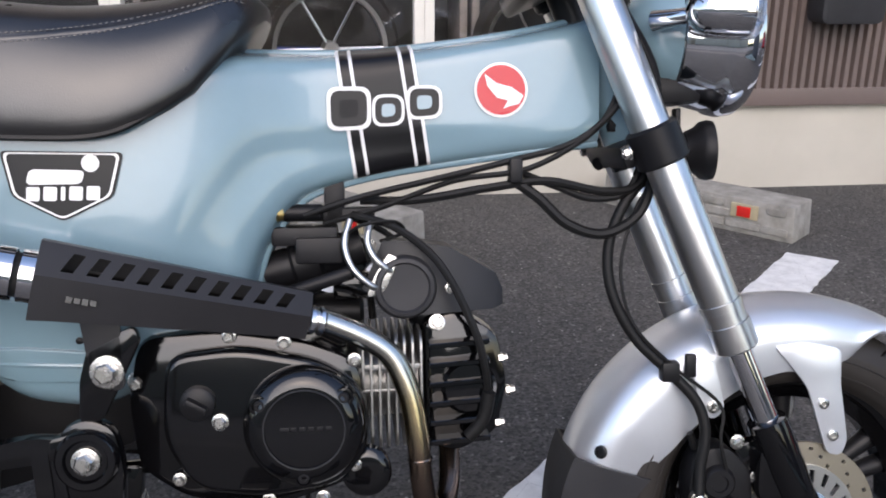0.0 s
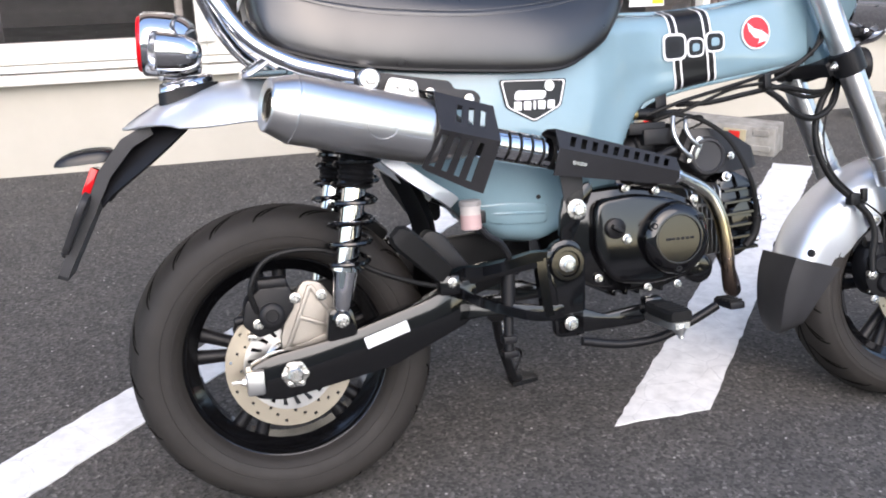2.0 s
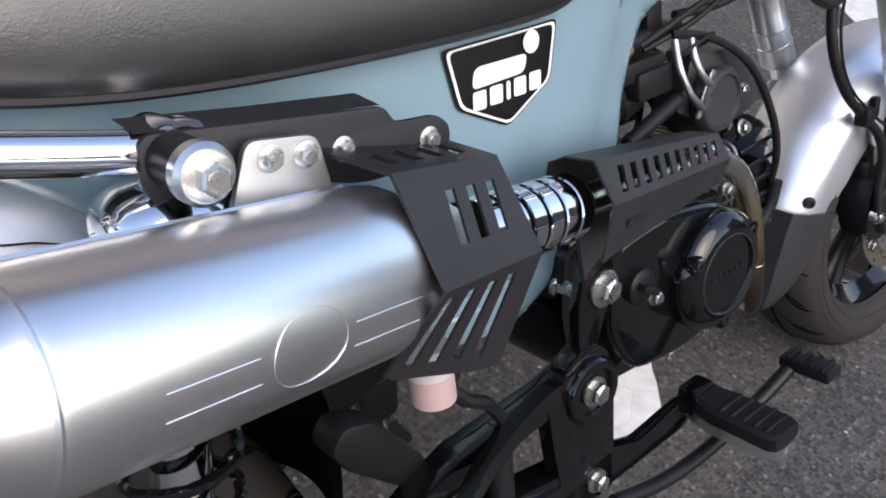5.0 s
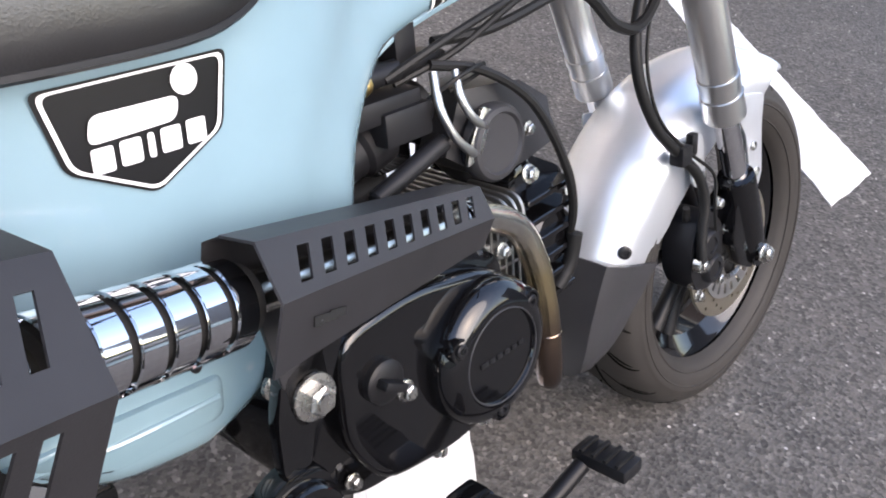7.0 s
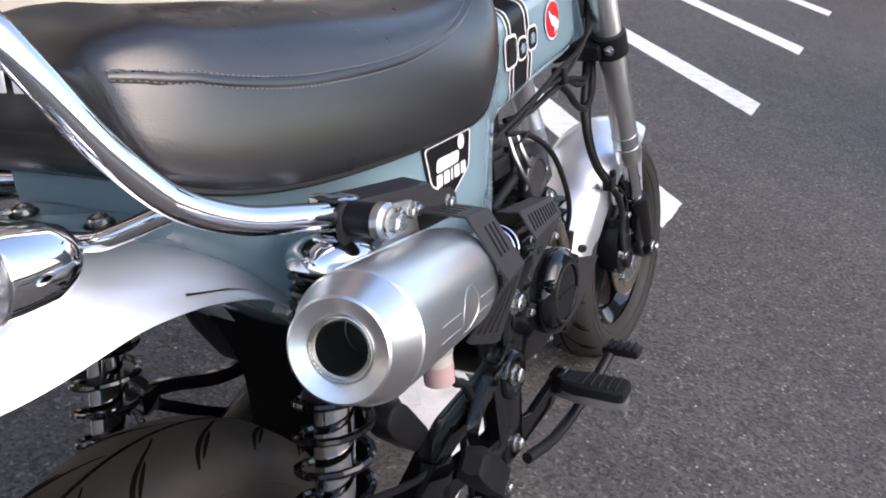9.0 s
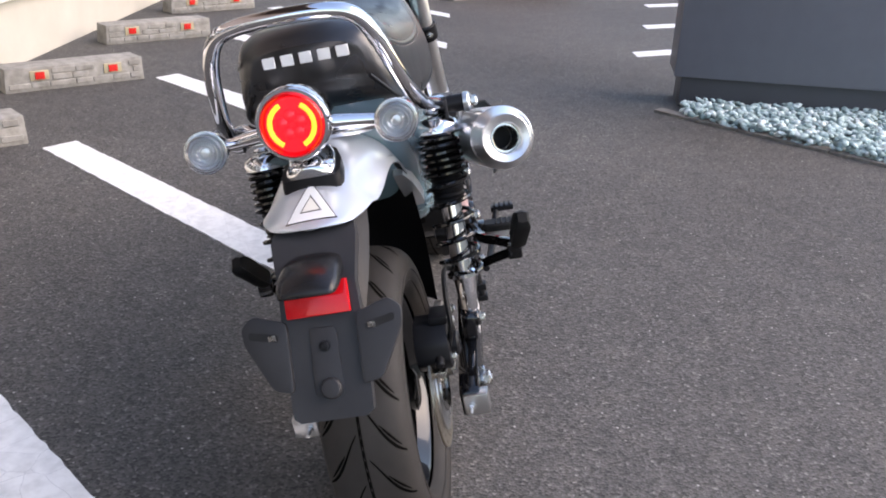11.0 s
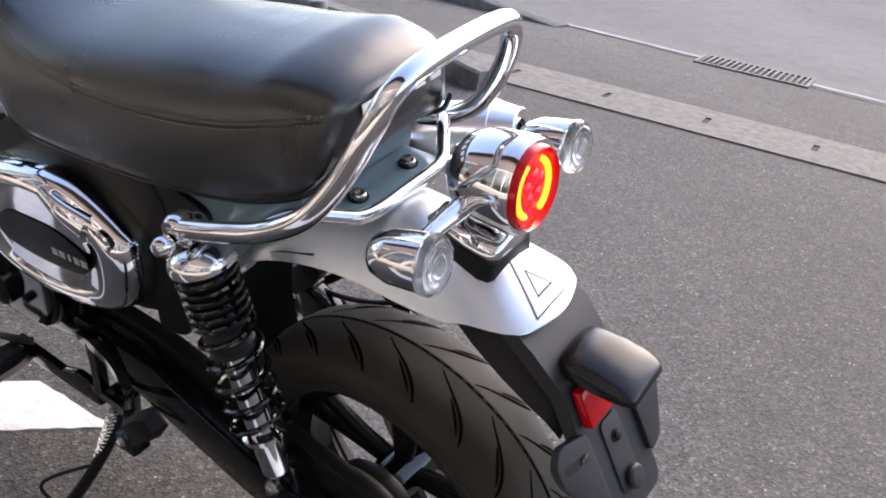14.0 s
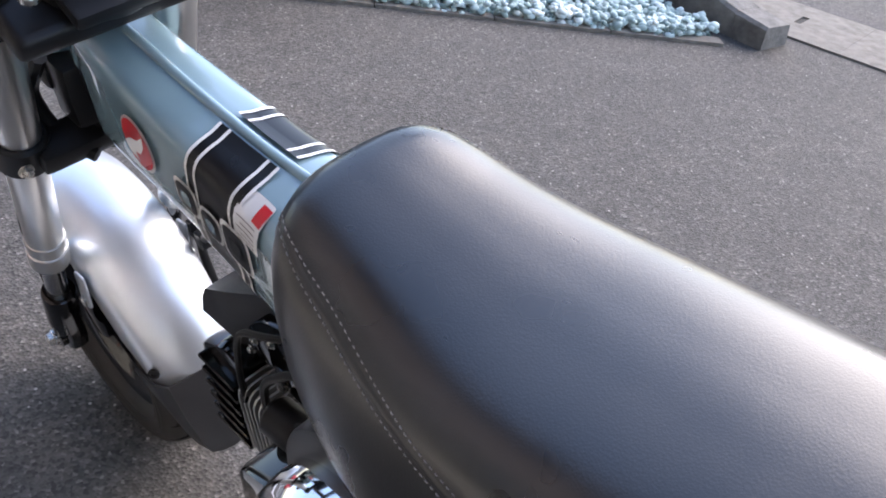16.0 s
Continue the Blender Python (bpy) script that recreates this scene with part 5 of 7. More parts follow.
for s in (-1, 1):
    bp("flattened_end", join(lathe([(0, 0.012), (0.008, 0.0165), (0.022, 0.0165), (0.028, 0.012)], (0.148, 0.142 * s, 0.664), (0, s, 0), 20)), CHROME, RAIL)
    bp("bracket_bolt", capbolt((0.004, 0.042 * s, 0.694), (-0.1, 0, 1), 0.0085, 0.006), ZINC, RAIL)
    bp("bracket_washer", lathe([(0, 0.0115), (0.0015, 0.0115)], (0.004, 0.042 * s, 0.6930), (-0.1, 0, 1), 20), SATIN, RAIL)

bp("rail_plate", box((0.008, 0, 0.6895), (0.052, 0.150, 0.006), 0.002), BLUE, RAIL)

# rear shocks
for s, top, bot in ((-1, V(0.140, -0.148, 0.667), V(0.075, -0.150, 0.318)), (1, V(0.150, 0.142, 0.652), V(0.076, 0.134, 0.306))):
    d = (bot - top).normalized()
    L = (bot - top).length
    sh = bp("rear_shock", lathe([(0.016, 0.006), (0.020, 0.024), (0.026, 0.034), (0.034, 0.0375), (0.042, 0.0375), (0.046, 0.034), (0.05, 0.022)], top, d, 28), CHROME, label="chrome and black rear shock with coil spring")
    bp("upper_sleeve", lathe([(0.046, 0.0215)] + [(0.050 + 0.0045 * i, 0.0275 if i % 2 else 0.0240) for i in range(24)] + [(0.158, 0.018)], top, d, 24), SATIN, sh)
    bp("damper_tube", lathe([(0.05, 0.0175), (L - 0.085, 0.0175), (L - 0.08, 0.0265), (L - 0.074, 0.0265), (L - 0.072, 0.0185), (L - 0.05, 0.0168 if s < 0 else 0.0185), (L - 0.02, 0.0145 if s < 0 else 0.0180), (L - 0.012, 0.011)], top, d, 20), CHROME, sh)
    bp("coil_spring", coil(top + d * 0.05, top + d * (L - 0.082), 0.0325, 0.0038, 11, dense=0.52), GLOSS, sh, "gloss black coil spring")
    bp("top_eye", lathe([(-0.016, 0.013), (-0.013, 0.015), (0.013, 0.015), (0.016, 0.012)], top, (0, 1, 0), 20), CHROME, sh)
    bp("bottom_eye", lathe([(-0.014, 0.011), (-0.011, 0.0145), (0.011, 0.0145), (0.014, 0.011)], bot, (0, 1, 0), 18), GLOSS, sh)
    bp("bottom_bolt", hexbolt(bot + V(0, 0.015 * s, 0), (0, s, 0), 0.0075, 0.007), ZINC, sh)
    if s > 0:
        bp("cap_nut", lathe([(0, 0.011), (0.006, 0.012), (0.012, 0.011), (0.018, 0.007), (0.02, 0)], top + V(0, 0.030, 0), (0, 1, 0), 16), CHROME, sh)
RB = bp("rail_mount_bolt", lathe([(0, 0.011), (0.002, 0.0155), (0.009, 0.0155), (0.012, 0.0130)], (0.136, -0.196, 0.666), (0, -1, 0), 28), FORK, label="turned aluminium spacer with flanged bolt")
bp("rubber_ring", lathe([(0, 0.014), (0.030, 0.014)], (0.136, -0.172, 0.666), (0, -1, 0), 24), SATIN, RB)
bp("bolt_head", hexbolt((0.136, -0.208, 0.666), (0, -1, 0), 0.0085, 0.010, 1.4), ZINC, RB)

# swing arm
for s in (-1, 1):
    y0, y1 = (-0.155, -0.122) if s < 0 else (0.105, 0.136)
    body = [(0.45, 0.392), (0.445, 0.338), (0.33, 0.302)] if s > 0 else [(0.275, 0.366), (0.290, 0.345), (0.275, 0.290)]
    tail = [(0.34, 0.385)] if s > 0 else []
    arm = bp("swing_arm", slab(round_poly(body + [(0.15, 0.236), (-0.02, 0.206), (-0.062, 0.214), (-0.066, 0.262), (-0.03, 0.276), (0.06, 0.290), (0.20, 0.330)] + tail, 0.012), y0, y1, 0.006), GLOSS, label="gloss black box section swing arm")
    bp("axle_adjuster", join(box((-0.058, (y1 - 0.008) if s > 0 else (y0 + 0.008), 0.240), (0.026, 0.040, 0.036), 0.004), rod((-0.092, (y0 + y1) / 2, 0.238), (-0.05, (y0 + y1) / 2, 0.238), 0.003), hexbolt((-0.071, (y0 + y1) / 2, 0.238), (-1, 0, 0), 0.006, 0.006)), FORK, arm)
    bp("axle_nut", join(hexbolt((0, (y1 + 0.001) if s > 0 else (y0 - 0.001), 0.245), (0, s, 0), 0.0125, 0.013, 1.5), *[box((0.016 * math.cos(q), (y1 + 0.005) if s > 0 else (y0 - 0.005), 0.245 + 0.016 * math.sin(q)), (0.009, 0.006, 0.009), 0.002, Matrix.Rotation(-q, 4, "Y")) for q in [math.pi / 3 * k for k in range(6)]]), ZINC, arm)
    if s < 0:
        bp("label_plate", xf(box((0, 0, 0), (0.070, 0.001, 0.018), 0.0004), Matrix.Translation((0.142, -0.1562, 0.287)) @ Matrix.Rotation(radians(-16.5), 4, "Y")), STICKER, arm, "plain white label")
        bp("upper_web", slab(round_poly([(0.250, 0.360), (0.262, 0.345), (0.300, 0.352), (0.400, 0.364), (0.430, 0.372), (0.428, 0.392), (0.395, 0.384), (0.300, 0.378)], 0.005), -0.155, -0.128, 0.004), GLOSS, arm)
        bp("lower_web", slab(round_poly([(0.255, 0.292), (0.258, 0.322), (0.300, 0.318), (0.400, 0.300), (0.430, 0.300), (0.430, 0.278), (0.400, 0.280), (0.300, 0.296)], 0.005), -0.155, -0.128, 0.004), GLOSS, arm)
        bp("front_web", slab(round_poly([(0.396, 0.380), (0.412, 0.382), (0.424, 0.285), (0.404, 0.283)], 0.004), -0.1545, -0.130, 0.003), GLOSS, arm)
    bp("shock_lug", slab(round_poly([(0.05, 0.285), (0.10, 0.292), (0.092, 0.335), (0.058, 0.335)], 0.01), y0 - 0.002 if s < 0 else y0 + 0.004, y1 - 0.012 if s < 0 else y1 - 0.004, 0.003), GLOSS, arm)
# rear brake
CAL = bp("rear_caliper", slab(round_poly([(-0.012, 0.262), (0.030, 0.262), (0.086, 0.292), (0.088, 0.318), (0.052, 0.372), (0.026, 0.376), (0.004, 0.340), (-0.014, 0.290)], 0.010), -0.112, -0.098, 0.003), CALIPER, label="grey cast bracket with black brake caliper")
for a, b in (((-0.006, 0.270), (0.036, 0.368)), ((0.082, 0.300), (0.036, 0.368)), ((-0.004, 0.270), (0.082, 0.298)), ((0.016, 0.322), (0.072, 0.298))):
    d = V(b[0] - a[0], 0, b[1] - a[1])
    bp("cast_rib", xf(box((0, 0, 0), (d.length, 0.008, 0.0065), 0.002), Matrix.Translation(((a[0] + b[0]) / 2, -0.1145, (a[1] + b[1]) / 2)) @ Matrix.Rotation(-math.atan2(d.z, d.x), 4, "Y")), CALIPER, CAL)
bp("caliper_body", join(slab(round_poly([(-0.068, 0.318), (-0.046, 0.296), (-0.012, 0.306), (0.012, 0.340), (0.006, 0.372), (-0.034, 0.376), (-0.062, 0.352)], 0.008), -0.122, -0.068, 0.005), lathe([(0, 0.019), (0.010, 0.019), (0.013, 0.015), (0.013, 0.010), (0.010, 0.009), (0.010, 0)], (-0.024, -0.122, 0.330), (0, -1, 0), 24), rod((-0.080, -0.105, 0.322), (-0.060, -0.105, 0.326), 0.007, 12, 0.002), box((-0.020, -0.110, 0.378), (0.044, 0.030, 0.014), 0.004)), SATIN, CAL)
bp("pad_spring", box((-0.052, -0.095, 0.296), (0.020, 0.030, 0.010), 0.002), ZINC, CAL)
for x, z in ((-0.045, 0.318), (0.012, 0.352), (0.052, 0.352)):
    bp("caliper_bolt", hexbolt((x, -0.122, z), (0, -1, 0), 0.006, 0.006), ZINC, CAL)
bp("brake_hose", tube([(-0.045, -0.12, 0.335), (-0.052, -0.13, 0.375), (-0.02, -0.128, 0.418), (0.06, -0.125, 0.42), (0.15, -0.135, 0.375), (0.24, -0.145, 0.348), (0.30, -0.15, 0.36)], 0.0042, 8, 5), RUBBER, CAL)
# reservoir and rear brake parts
RES = bp("fluid_reservoir", lathe([(0, 0.012), (0.002, 0.0150), (0.036, 0.0160), (0.038, 0.014)], (0.287, -0.146, 0.432), (0, 0, 1), 24), PLASTICWHITE, label="milky plastic fluid reservoir, reddish lower half")
bp("reservoir_cap", lathe([(0, 0.0172), (0.007, 0.0172), (0.009, 0.015)], (0.287, -0.146, 0.469), (0, 0, 1), 24), plastic("milky_cap", (0.30, 0.28, 0.27), 0.45, 0.05), RES)
bp("reservoir_clamp", join(box((0.306, -0.140, 0.450), (0.010, 0.020, 0.020), 0.003), tube([(0.300, -0.146, 0.436), (0.312, -0.150, 0.420), (0.330, -0.150, 0.408), (0.345, -0.148, 0.385)], 0.0055, 8, 4)), SATIN, RES)
bp("fluid", lathe([(0, 0.0162), (0.022, 0.0162)], (0.287, -0.146, 0.4335), (0, 0, 1), 24), plastic("pink_fluid", (0.42, 0.29, 0.28), 0.4, 0.03), RES)
bp("master_cylinder", join(rod((0.345, -0.142, 0.38), (0.338, -0.146, 0.290), 0.011, 14, 0.003), rod((0.338, -0.148, 0.290), (0.334, -0.152, 0.225), 0.008, 12), box((0.335, -0.152, 0.255), (0.022, 0.022, 0.012), 0.002), box((0.335, -0.152, 0.232), (0.024, 0.022, 0.010), 0.002)), SATIN)
bp("rubber_flap", slab(round_poly([(0.222, 0.436), (0.246, 0.428), (0.287, 0.372), (0.264, 0.356), (0.222, 0.396), (0.208, 0.420)], 0.008), -0.13, -0.10, 0.005), SATIN)
for sd in (-1, 1):
    bp("frame_rear_edge", soften(skin([[V(x, sd * 0.060, z), V(x, sd * (w + 0.004), z), V(x + 0.016, sd * (w + 0.004), z + 0.014), V(x + 0.016, sd * 0.060, z + 0.014)] for x, z, w in ((0.150, 0.560, 0.072), (0.172, 0.538, 0.082), (0.215, 0.503, 0.086), (0.262, 0.470, 0.084), (0.272, 0.462, 0.080))]), 0.003), SILVER, FRAME)
# raised pressed panel and plug on the lower flank of the frame
for sd in (-1, 1):
    rp = round_poly([(0.300, 0.462), (0.36, 0.463), (0.434, 0.456), (0.432, 0.424), (0.36, 0.427), (0.304, 0.432)], 0.008)
    rb_ = [[V(x, sd * (body_half(x, z) + q), z) for x, z in [(0.367 + (x0 - 0.367) * k, 0.4445 + (z0 - 0.4445) * k) for x0, z0 in rp]] for q, k in ((-0.004, 1.02), (0.002, 1.0), (0.0045, 0.95), (0.005, 0.86))]
    bp("pressed_panel", skin(rb_), BLUE, FRAME)
    bp("panel_crease", tube([(x, sd * (body_half(x, z) + 0.0045), z) for x, z in ((0.310, 0.447), (0.36, 0.446), (0.428, 0.442))], 0.0026, 8, 4), BLUE, FRAME)
bp("frame_plug", lathe([(0, 0.004), (0.002, 0.0035), (0.003, 0)], (0.418, -body_half(0.418, 0.468) + 0.0005, 0.468), (0, -1, 0), 14), SATIN, FRAME)

# ---- exhaust ----
E0, ED = V(-0.014, -0.259, 0.638), V(1, 0.225, -0.231).normalized()
EN = V(0, -1, 0)
EN = (EN - ED * EN.dot(ED)).normalized()
EU = EN.cross(ED) if EN.cross(ED).z > 0 else ED.cross(EN)


def ex(s, n=0.0, u=0.0):
    """Point at s along the exhaust's axis, n outwards and u upwards."""
    return E0 + ED * s + EN * n + EU * u


MUF = bp("muffler", lathe([(0.014, 0.0222), (0.004, 0.0226), (0.0028, 0.0240), (0.0018, 0.0300), (0.0005, 0.0325), (0.0, 0.0340), (0.0015, 0.0358), (0.008, 0.0372), (0.030, 0.0448), (0.034, 0.0462), (0.038, 0.0468), (0.235, 0.0468), (0.241, 0.0460), (0.272, 0.034), (0.30, 0.028)], E0, ED, 72, False), STEEL, label="brushed steel round muffler with a short conical mouth")
bp("tail_tube", lathe([(0.002, 0.0215), (0.004, 0.0225), (0.012, 0.0225), (0.012, 0.0185), (0.006, 0.0182), (0.09, 0.0175)], E0, ED, 40, False), PIPE, MUF)
# black disc closes the tube and paints the shade of its depth
bp("tail_hollow", lathe([(0.055, 0.0174), (0.056, 0)], E0, ED, 24), DARK, MUF)
bp("weld_bead", join(lathe([(0.0320, 0.0455), (0.0335, 0.0468), (0.0350, 0.0466)], E0, ED, 64, False), tube([ex(0.040, -0.020, 0.0425), ex(0.235, -0.020, 0.0425)], 0.0016, 6, 1)), STEEL, MUF)
# etched maker's mark: circle and bars
ring = []
for i in range(40):
    a = 2 * math.pi * i / 40
    th = 0.40 * math.sin(a) - 0.05
    ring.append(ex(0.150 + 0.022 * math.cos(a), 0.0470 * math.cos(th), 0.0470 * math.sin(th)))
ET = metal("etched_mark", (0.74, 0.74, 0.74), 0.42)
bp("etched_ring", tube(ring, 0.00032, 5, 1, True), ET, MUF)
for s0, s1, th in ((0.075, 0.120, 0.05), (0.075, 0.122, -0.22), (0.178, 0.225, 0.05), (0.178, 0.225, -0.22)):
    bp("etched_bar", tube([ex(s0, 0.0470 * math.cos(th), 0.0470 * math.sin(th)), ex(s1, 0.0470 * math.cos(th), 0.0470 * math.sin(th))], 0.00032, 5, 1), ET, MUF)
# header pipe
core = bp("header_pipe", tube([ex(0.29), ex(0.40), ex(0.52), ex(0.64), ex(0.675), ex(0.71) + V(0, 0.005, 0.0), V(0.720, -0.093, 0.450), V(0.743, -0.094, 0.410), V(0.753, -0.096, 0.360), V(0.757, -0.096, 0.310), V(0.764, -0.090, 0.278), V(0.780, -0.075, 0.272), V(0.790, -0.050, 0.290), V(0.793, -0.02, 0.325), V(0.790, 0.0, 0.36)], 0.0122, 18, 6), PIPE, label="steel header pipe browned by heat")
bp("pipe_collar", join(*[lathe([(0, 0.0128), (0.002, 0.0148), (0.006, 0.0148), (0.008, 0.0128)], ex(0.682 + 0.0095 * i) + V(0, 0.0015 * i, 0), ED, 24) for i in range(3)]), CHROME, core)
bp("pipe_weld", lathe([(0, 0.0122), (0.002, 0.0134), (0.004, 0.0122)], V(0.7555, -0.096, 0.335), (0.06, 0, -1), 20), PIPE, core)
# chrome banded shroud
# black core paints the shade in the gaps between the bands
SHR = bp("pipe_shroud_core", lathe([(0.325, 0.0205), (0.45, 0.0205)], E0, ED, 24), DARK)
for i in range(6):
    s = 0.326 + 0.0200 * i
    bp("chrome_band", lathe([(s, 0.0236), (s + 0.0006, 0.0248), (s + 0.0144, 0.0248), (s + 0.0150, 0.0236)], E0, ED, 40, False), CHROME, SHR, "polished chrome band")
bp("shroud_strip", skin([[ex(q, 0.0250 * math.cos(a), 0.0250 * math.sin(a)) for a in [radians(-100 + 5 * k) for k in range(9)]] for q in (0.326, 0.39, 0.445)], False, False), CHROME, SHR)


def section(poly):
    """Cumulative lengths of a polyline and the point at each."""
    L = [0.0]
    for a, b in zip(poly, poly[1:]):
        L.append(L[-1] + math.hypot(b[0] - a[0], b[1] - a[1]))
    return L


def sheet_guard(s0, s1, secA, secB, us, vs_index, holes, thick, name, label, skew=0.0, slant=0.0):
    """Folded guard; us: shares along s, vs_index: rows as (segment, share)."""
    def fn(u, v):
        seg, f = v
        a = V(*secA[seg]).lerp(V(*secA[seg + 1]), f)
        b = V(*secB[seg]).lerp(V(*secB[seg + 1]), f)
        p = a.lerp(b, u)
        sl = skew * (seg + f - 2) if seg >= 2 else 0.0
        if slant and 0 < u < 1 and seg >= 1:
            sl += slant * (max(0.0, min(1.0, (f - 0.22) / 0.58)) if seg == 1 else 1.0)
        return ex(s0 + (s1 - s0) * u - sl, p.x, p.y)
    return bp(name, plate(us, vs_index, holes, fn, thick), GUARD, label=label, sharp=25)


# front guard, ten slots
n = 10
us = [0.0]
for i in range(n):
    us += [0.115 + 0.086 * i, 0.115 + 0.086 * i + 0.042]
us += [1.0]
vs = [(0, 0.0), (0, 1.0), (1, 0.22), (1, 0.80), (1, 1.0 - 1e-6), (2, 0.5), (2, 1.0 - 1e-6)]
holes = {(1 + 2 * i, 2) for i in range(n)}
G1 = sheet_guard(0.440, 0.690, [(-0.004, 0.0365), (0.020, 0.038), (0.040, 0.010), (0.036, -0.032)], [(-0.018, 0.026), (0.010, 0.029), (0.025, 0.008), (0.018, -0.016)], us, vs, holes, 0.0016, "front_heat_guard", "matt black folded heat guard with a row of slots", slant=0.0085)
for i in range(4):
    bp("cut_mark", xf(box((0, 0, 0), (0.0055, 0.0012, 0.006 - 0.001 * (i % 2)), 0), Matrix.Translation(ex(0.472 + 0.0068 * i, 0.0372, -0.008)) @ Matrix.Rotation(radians(13), 4, "Y")), metal("cut_edge", (0.16, 0.16, 0.16), 0.25) if i == 0 else bpy.data.materials["cut_edge"], G1)
bp("inner_flange", skin([[ex(0.440, -0.004, 0.0360), ex(0.690, -0.018, 0.0255)], [ex(0.440, -0.016, 0.030), ex(0.690, -0.020, 0.020)], [ex(0.440, -0.018, -0.024), ex(0.690, -0.020, -0.016)]], False, False), GUARD, G1)
bp("guard_end_plate", slab(round_poly([(0.442, 0.545), (0.470, 0.540), (0.475, 0.43), (0.445, 0.43), (0.432, 0.52)], 0.01), -0.150, -0.146, 0.001), GUARD, G1)
# rear guard
us2 = [0, 0.16, 0.25, 0.36, 0.45, 0.56, 0.65, 0.76, 0.85, 1.0]
vs2 = [(0, 0.0), (0, 0.46), (0, 0.80), (0, 1.0 - 1e-6), (1, 0.22), (1, 0.70), (1, 1.0 - 1e-6), (2, 0.10), (2, 0.86), (2, 1.0 - 1e-6)]
h2 = {(1, 1), (3, 1), (5, 1), (7, 1), (3, 4), (5, 4), (7, 4), (1, 7), (3, 7), (5, 7), (7, 7)}
sheet_guard(0.230, 0.332, [(-0.045, 0.061), (0.018, 0.058), (0.058, 0.006), (0.024, -0.050)], [(-0.050, 0.058), (0.012, 0.054), (0.050, 0.004), (0.030, -0.074)], us2, vs2, h2, 0.0018, "rear_heat_guard", "matt black folded muffler guard with slots", 0.004, 0.009)
# bracket along the frame
BR = bp("muffler_bracket", soften(slab(round_poly([(0.122, 0.682), (0.262, 0.657), (0.267, 0.646), (0.298, 0.642), (0.307, 0.633), (0.303, 0.612), (0.24, 0.618), (0.20, 0.632), (0.128, 0.640), (0.118, 0.655)], 0.008), -0.172, -0.167, 0.0015), 0), GUARD, label="matt black steel bracket holding the muffler")
bp("top_flange", skin([[(0.122, -0.167, 0.682), (0.122, -0.142, 0.685)], [(0.19, -0.167, 0.669), (0.19, -0.142, 0.672)], [(0.262, -0.167, 0.657), (0.262, -0.142, 0.660)]], False, False), GUARD, BR)
bp("steel_tab", slab(round_poly([(0.168, 0.668), (0.208, 0.660), (0.214, 0.615), (0.212, 0.592), (0.148, 0.602), (0.146, 0.618)], 0.007), -0.186, -0.181, 0.001), metal("tab_steel", (0.42, 0.42, 0.41), 0.42, grain=0.05, scale=200), BR, "bare steel muffler tab")
for x, z, y in ((0.179, 0.656, -0.186), (0.199, 0.652, -0.186), (0.230, 0.642, -0.172), (0.289, 0.630, -0.172)):
    bp("flange_bolt", hexbolt((x, y, z), (0, -1, 0), 0.0052, 0.006, 1.4), ZINC, BR)

# ---- engine ----
ENG = bp("crankcase", soften(join(slab(round_poly([(0.475, 0.470), (0.560, 0.478), (0.640, 0.462), (0.695, 0.440), (0.705, 0.36), (0.69, 0.315), (0.62, 0.292), (0.52, 0.30), (0.47, 0.335), (0.462, 0.41)], 0.02), -0.100, 0.112, 0.010)), 0), GLOSS, label="gloss black engine crankcase")
bp("right_cover", slab(round_poly([(0.505, 0.455), (0.575, 0.462), (0.655, 0.446), (0.70, 0.415), (0.702, 0.350), (0.672, 0.318), (0.60, 0.308), (0.530, 0.318), (0.500, 0.370)], 0.022), -0.122, -0.098, 0.008, 3), GLOSS, ENG)
CC = bp("clutch_cover", lathe([(0, 0.060), (0.008, 0.0605), (0.015, 0.0585), (0.0205, 0.0540), (0.0240, 0.0470), (0.0252, 0.0405), (0.0250, 0.0395), (0.0225, 0.0385), (0.0225, 0)], (0.640, -0.120, 0.383), (0, -1, 0), 64), GLOSS, ENG, "round gloss black engine cover")
bp("cover_ring", tube([V(0.640 + 0.0395 * math.cos(a), -0.1450, 0.383 + 0.0395 * math.sin(a)) for a in [2 * math.pi * i / 56 for i in range(56)]], 0.0007, 6, 1, True), PLASTIC, CC, "thin raised ring")
for i, w in enumerate((0.010, 0.007, 0.007, 0.007, 0.007, 0.007)):
    bp("cover_bar", box((0.621 + 0.0085 * i, -0.1430, 0.3835), (w - 0.0015, 0.001, 0.0042), 0.0004), SATIN, CC)
for a in (150, 38, 268):
    p = V(0.640 + 0.0490 * math.cos(radians(a)), -0.1415, 0.383 + 0.0490 * math.sin(radians(a)))
    bp("bolt_lug", lathe([(-0.014, 0.0115), (-0.002, 0.0105), (0.0010, 0.0095), (0.0012, 0.0075), (-0.002, 0.007), (-0.002, 0)], p, (0, -1, 0), 24), GLOSS, CC)
    bp("cover_bolt", capbolt(p + V(0, 0.001, 0), (0, -1, 0), 0.0056, 0.004), SATIN, CC)
bp("oil_cap", join(lathe([(0, 0.017), (0.006, 0.017), (0.008, 0.014)], (0.536, -0.122, 0.408), (0, -1, 0), 24), box((0.536, -0.134, 0.408), (0.022, 0.012, 0.007), 0.002, Matrix.Rotation(radians(30), 4, "Y"))), SATIN, ENG)
bp("engine_bolt", hexbolt((0.557, -0.122, 0.388), (0, -1, 0), 0.0065, 0.008, 1.3), ZINC, ENG)
for x, z in ((0.688, 0.333), (0.655, 0.300), (0.60, 0.300), (0.69, 0.442), (0.62, 0.462), (0.566, 0.470), (0.512, 0.325)):
    bp("case_bolt", hexbolt((x, -0.104, z), (0, -1, 0), 0.0052, 0.007), ZINC, ENG)
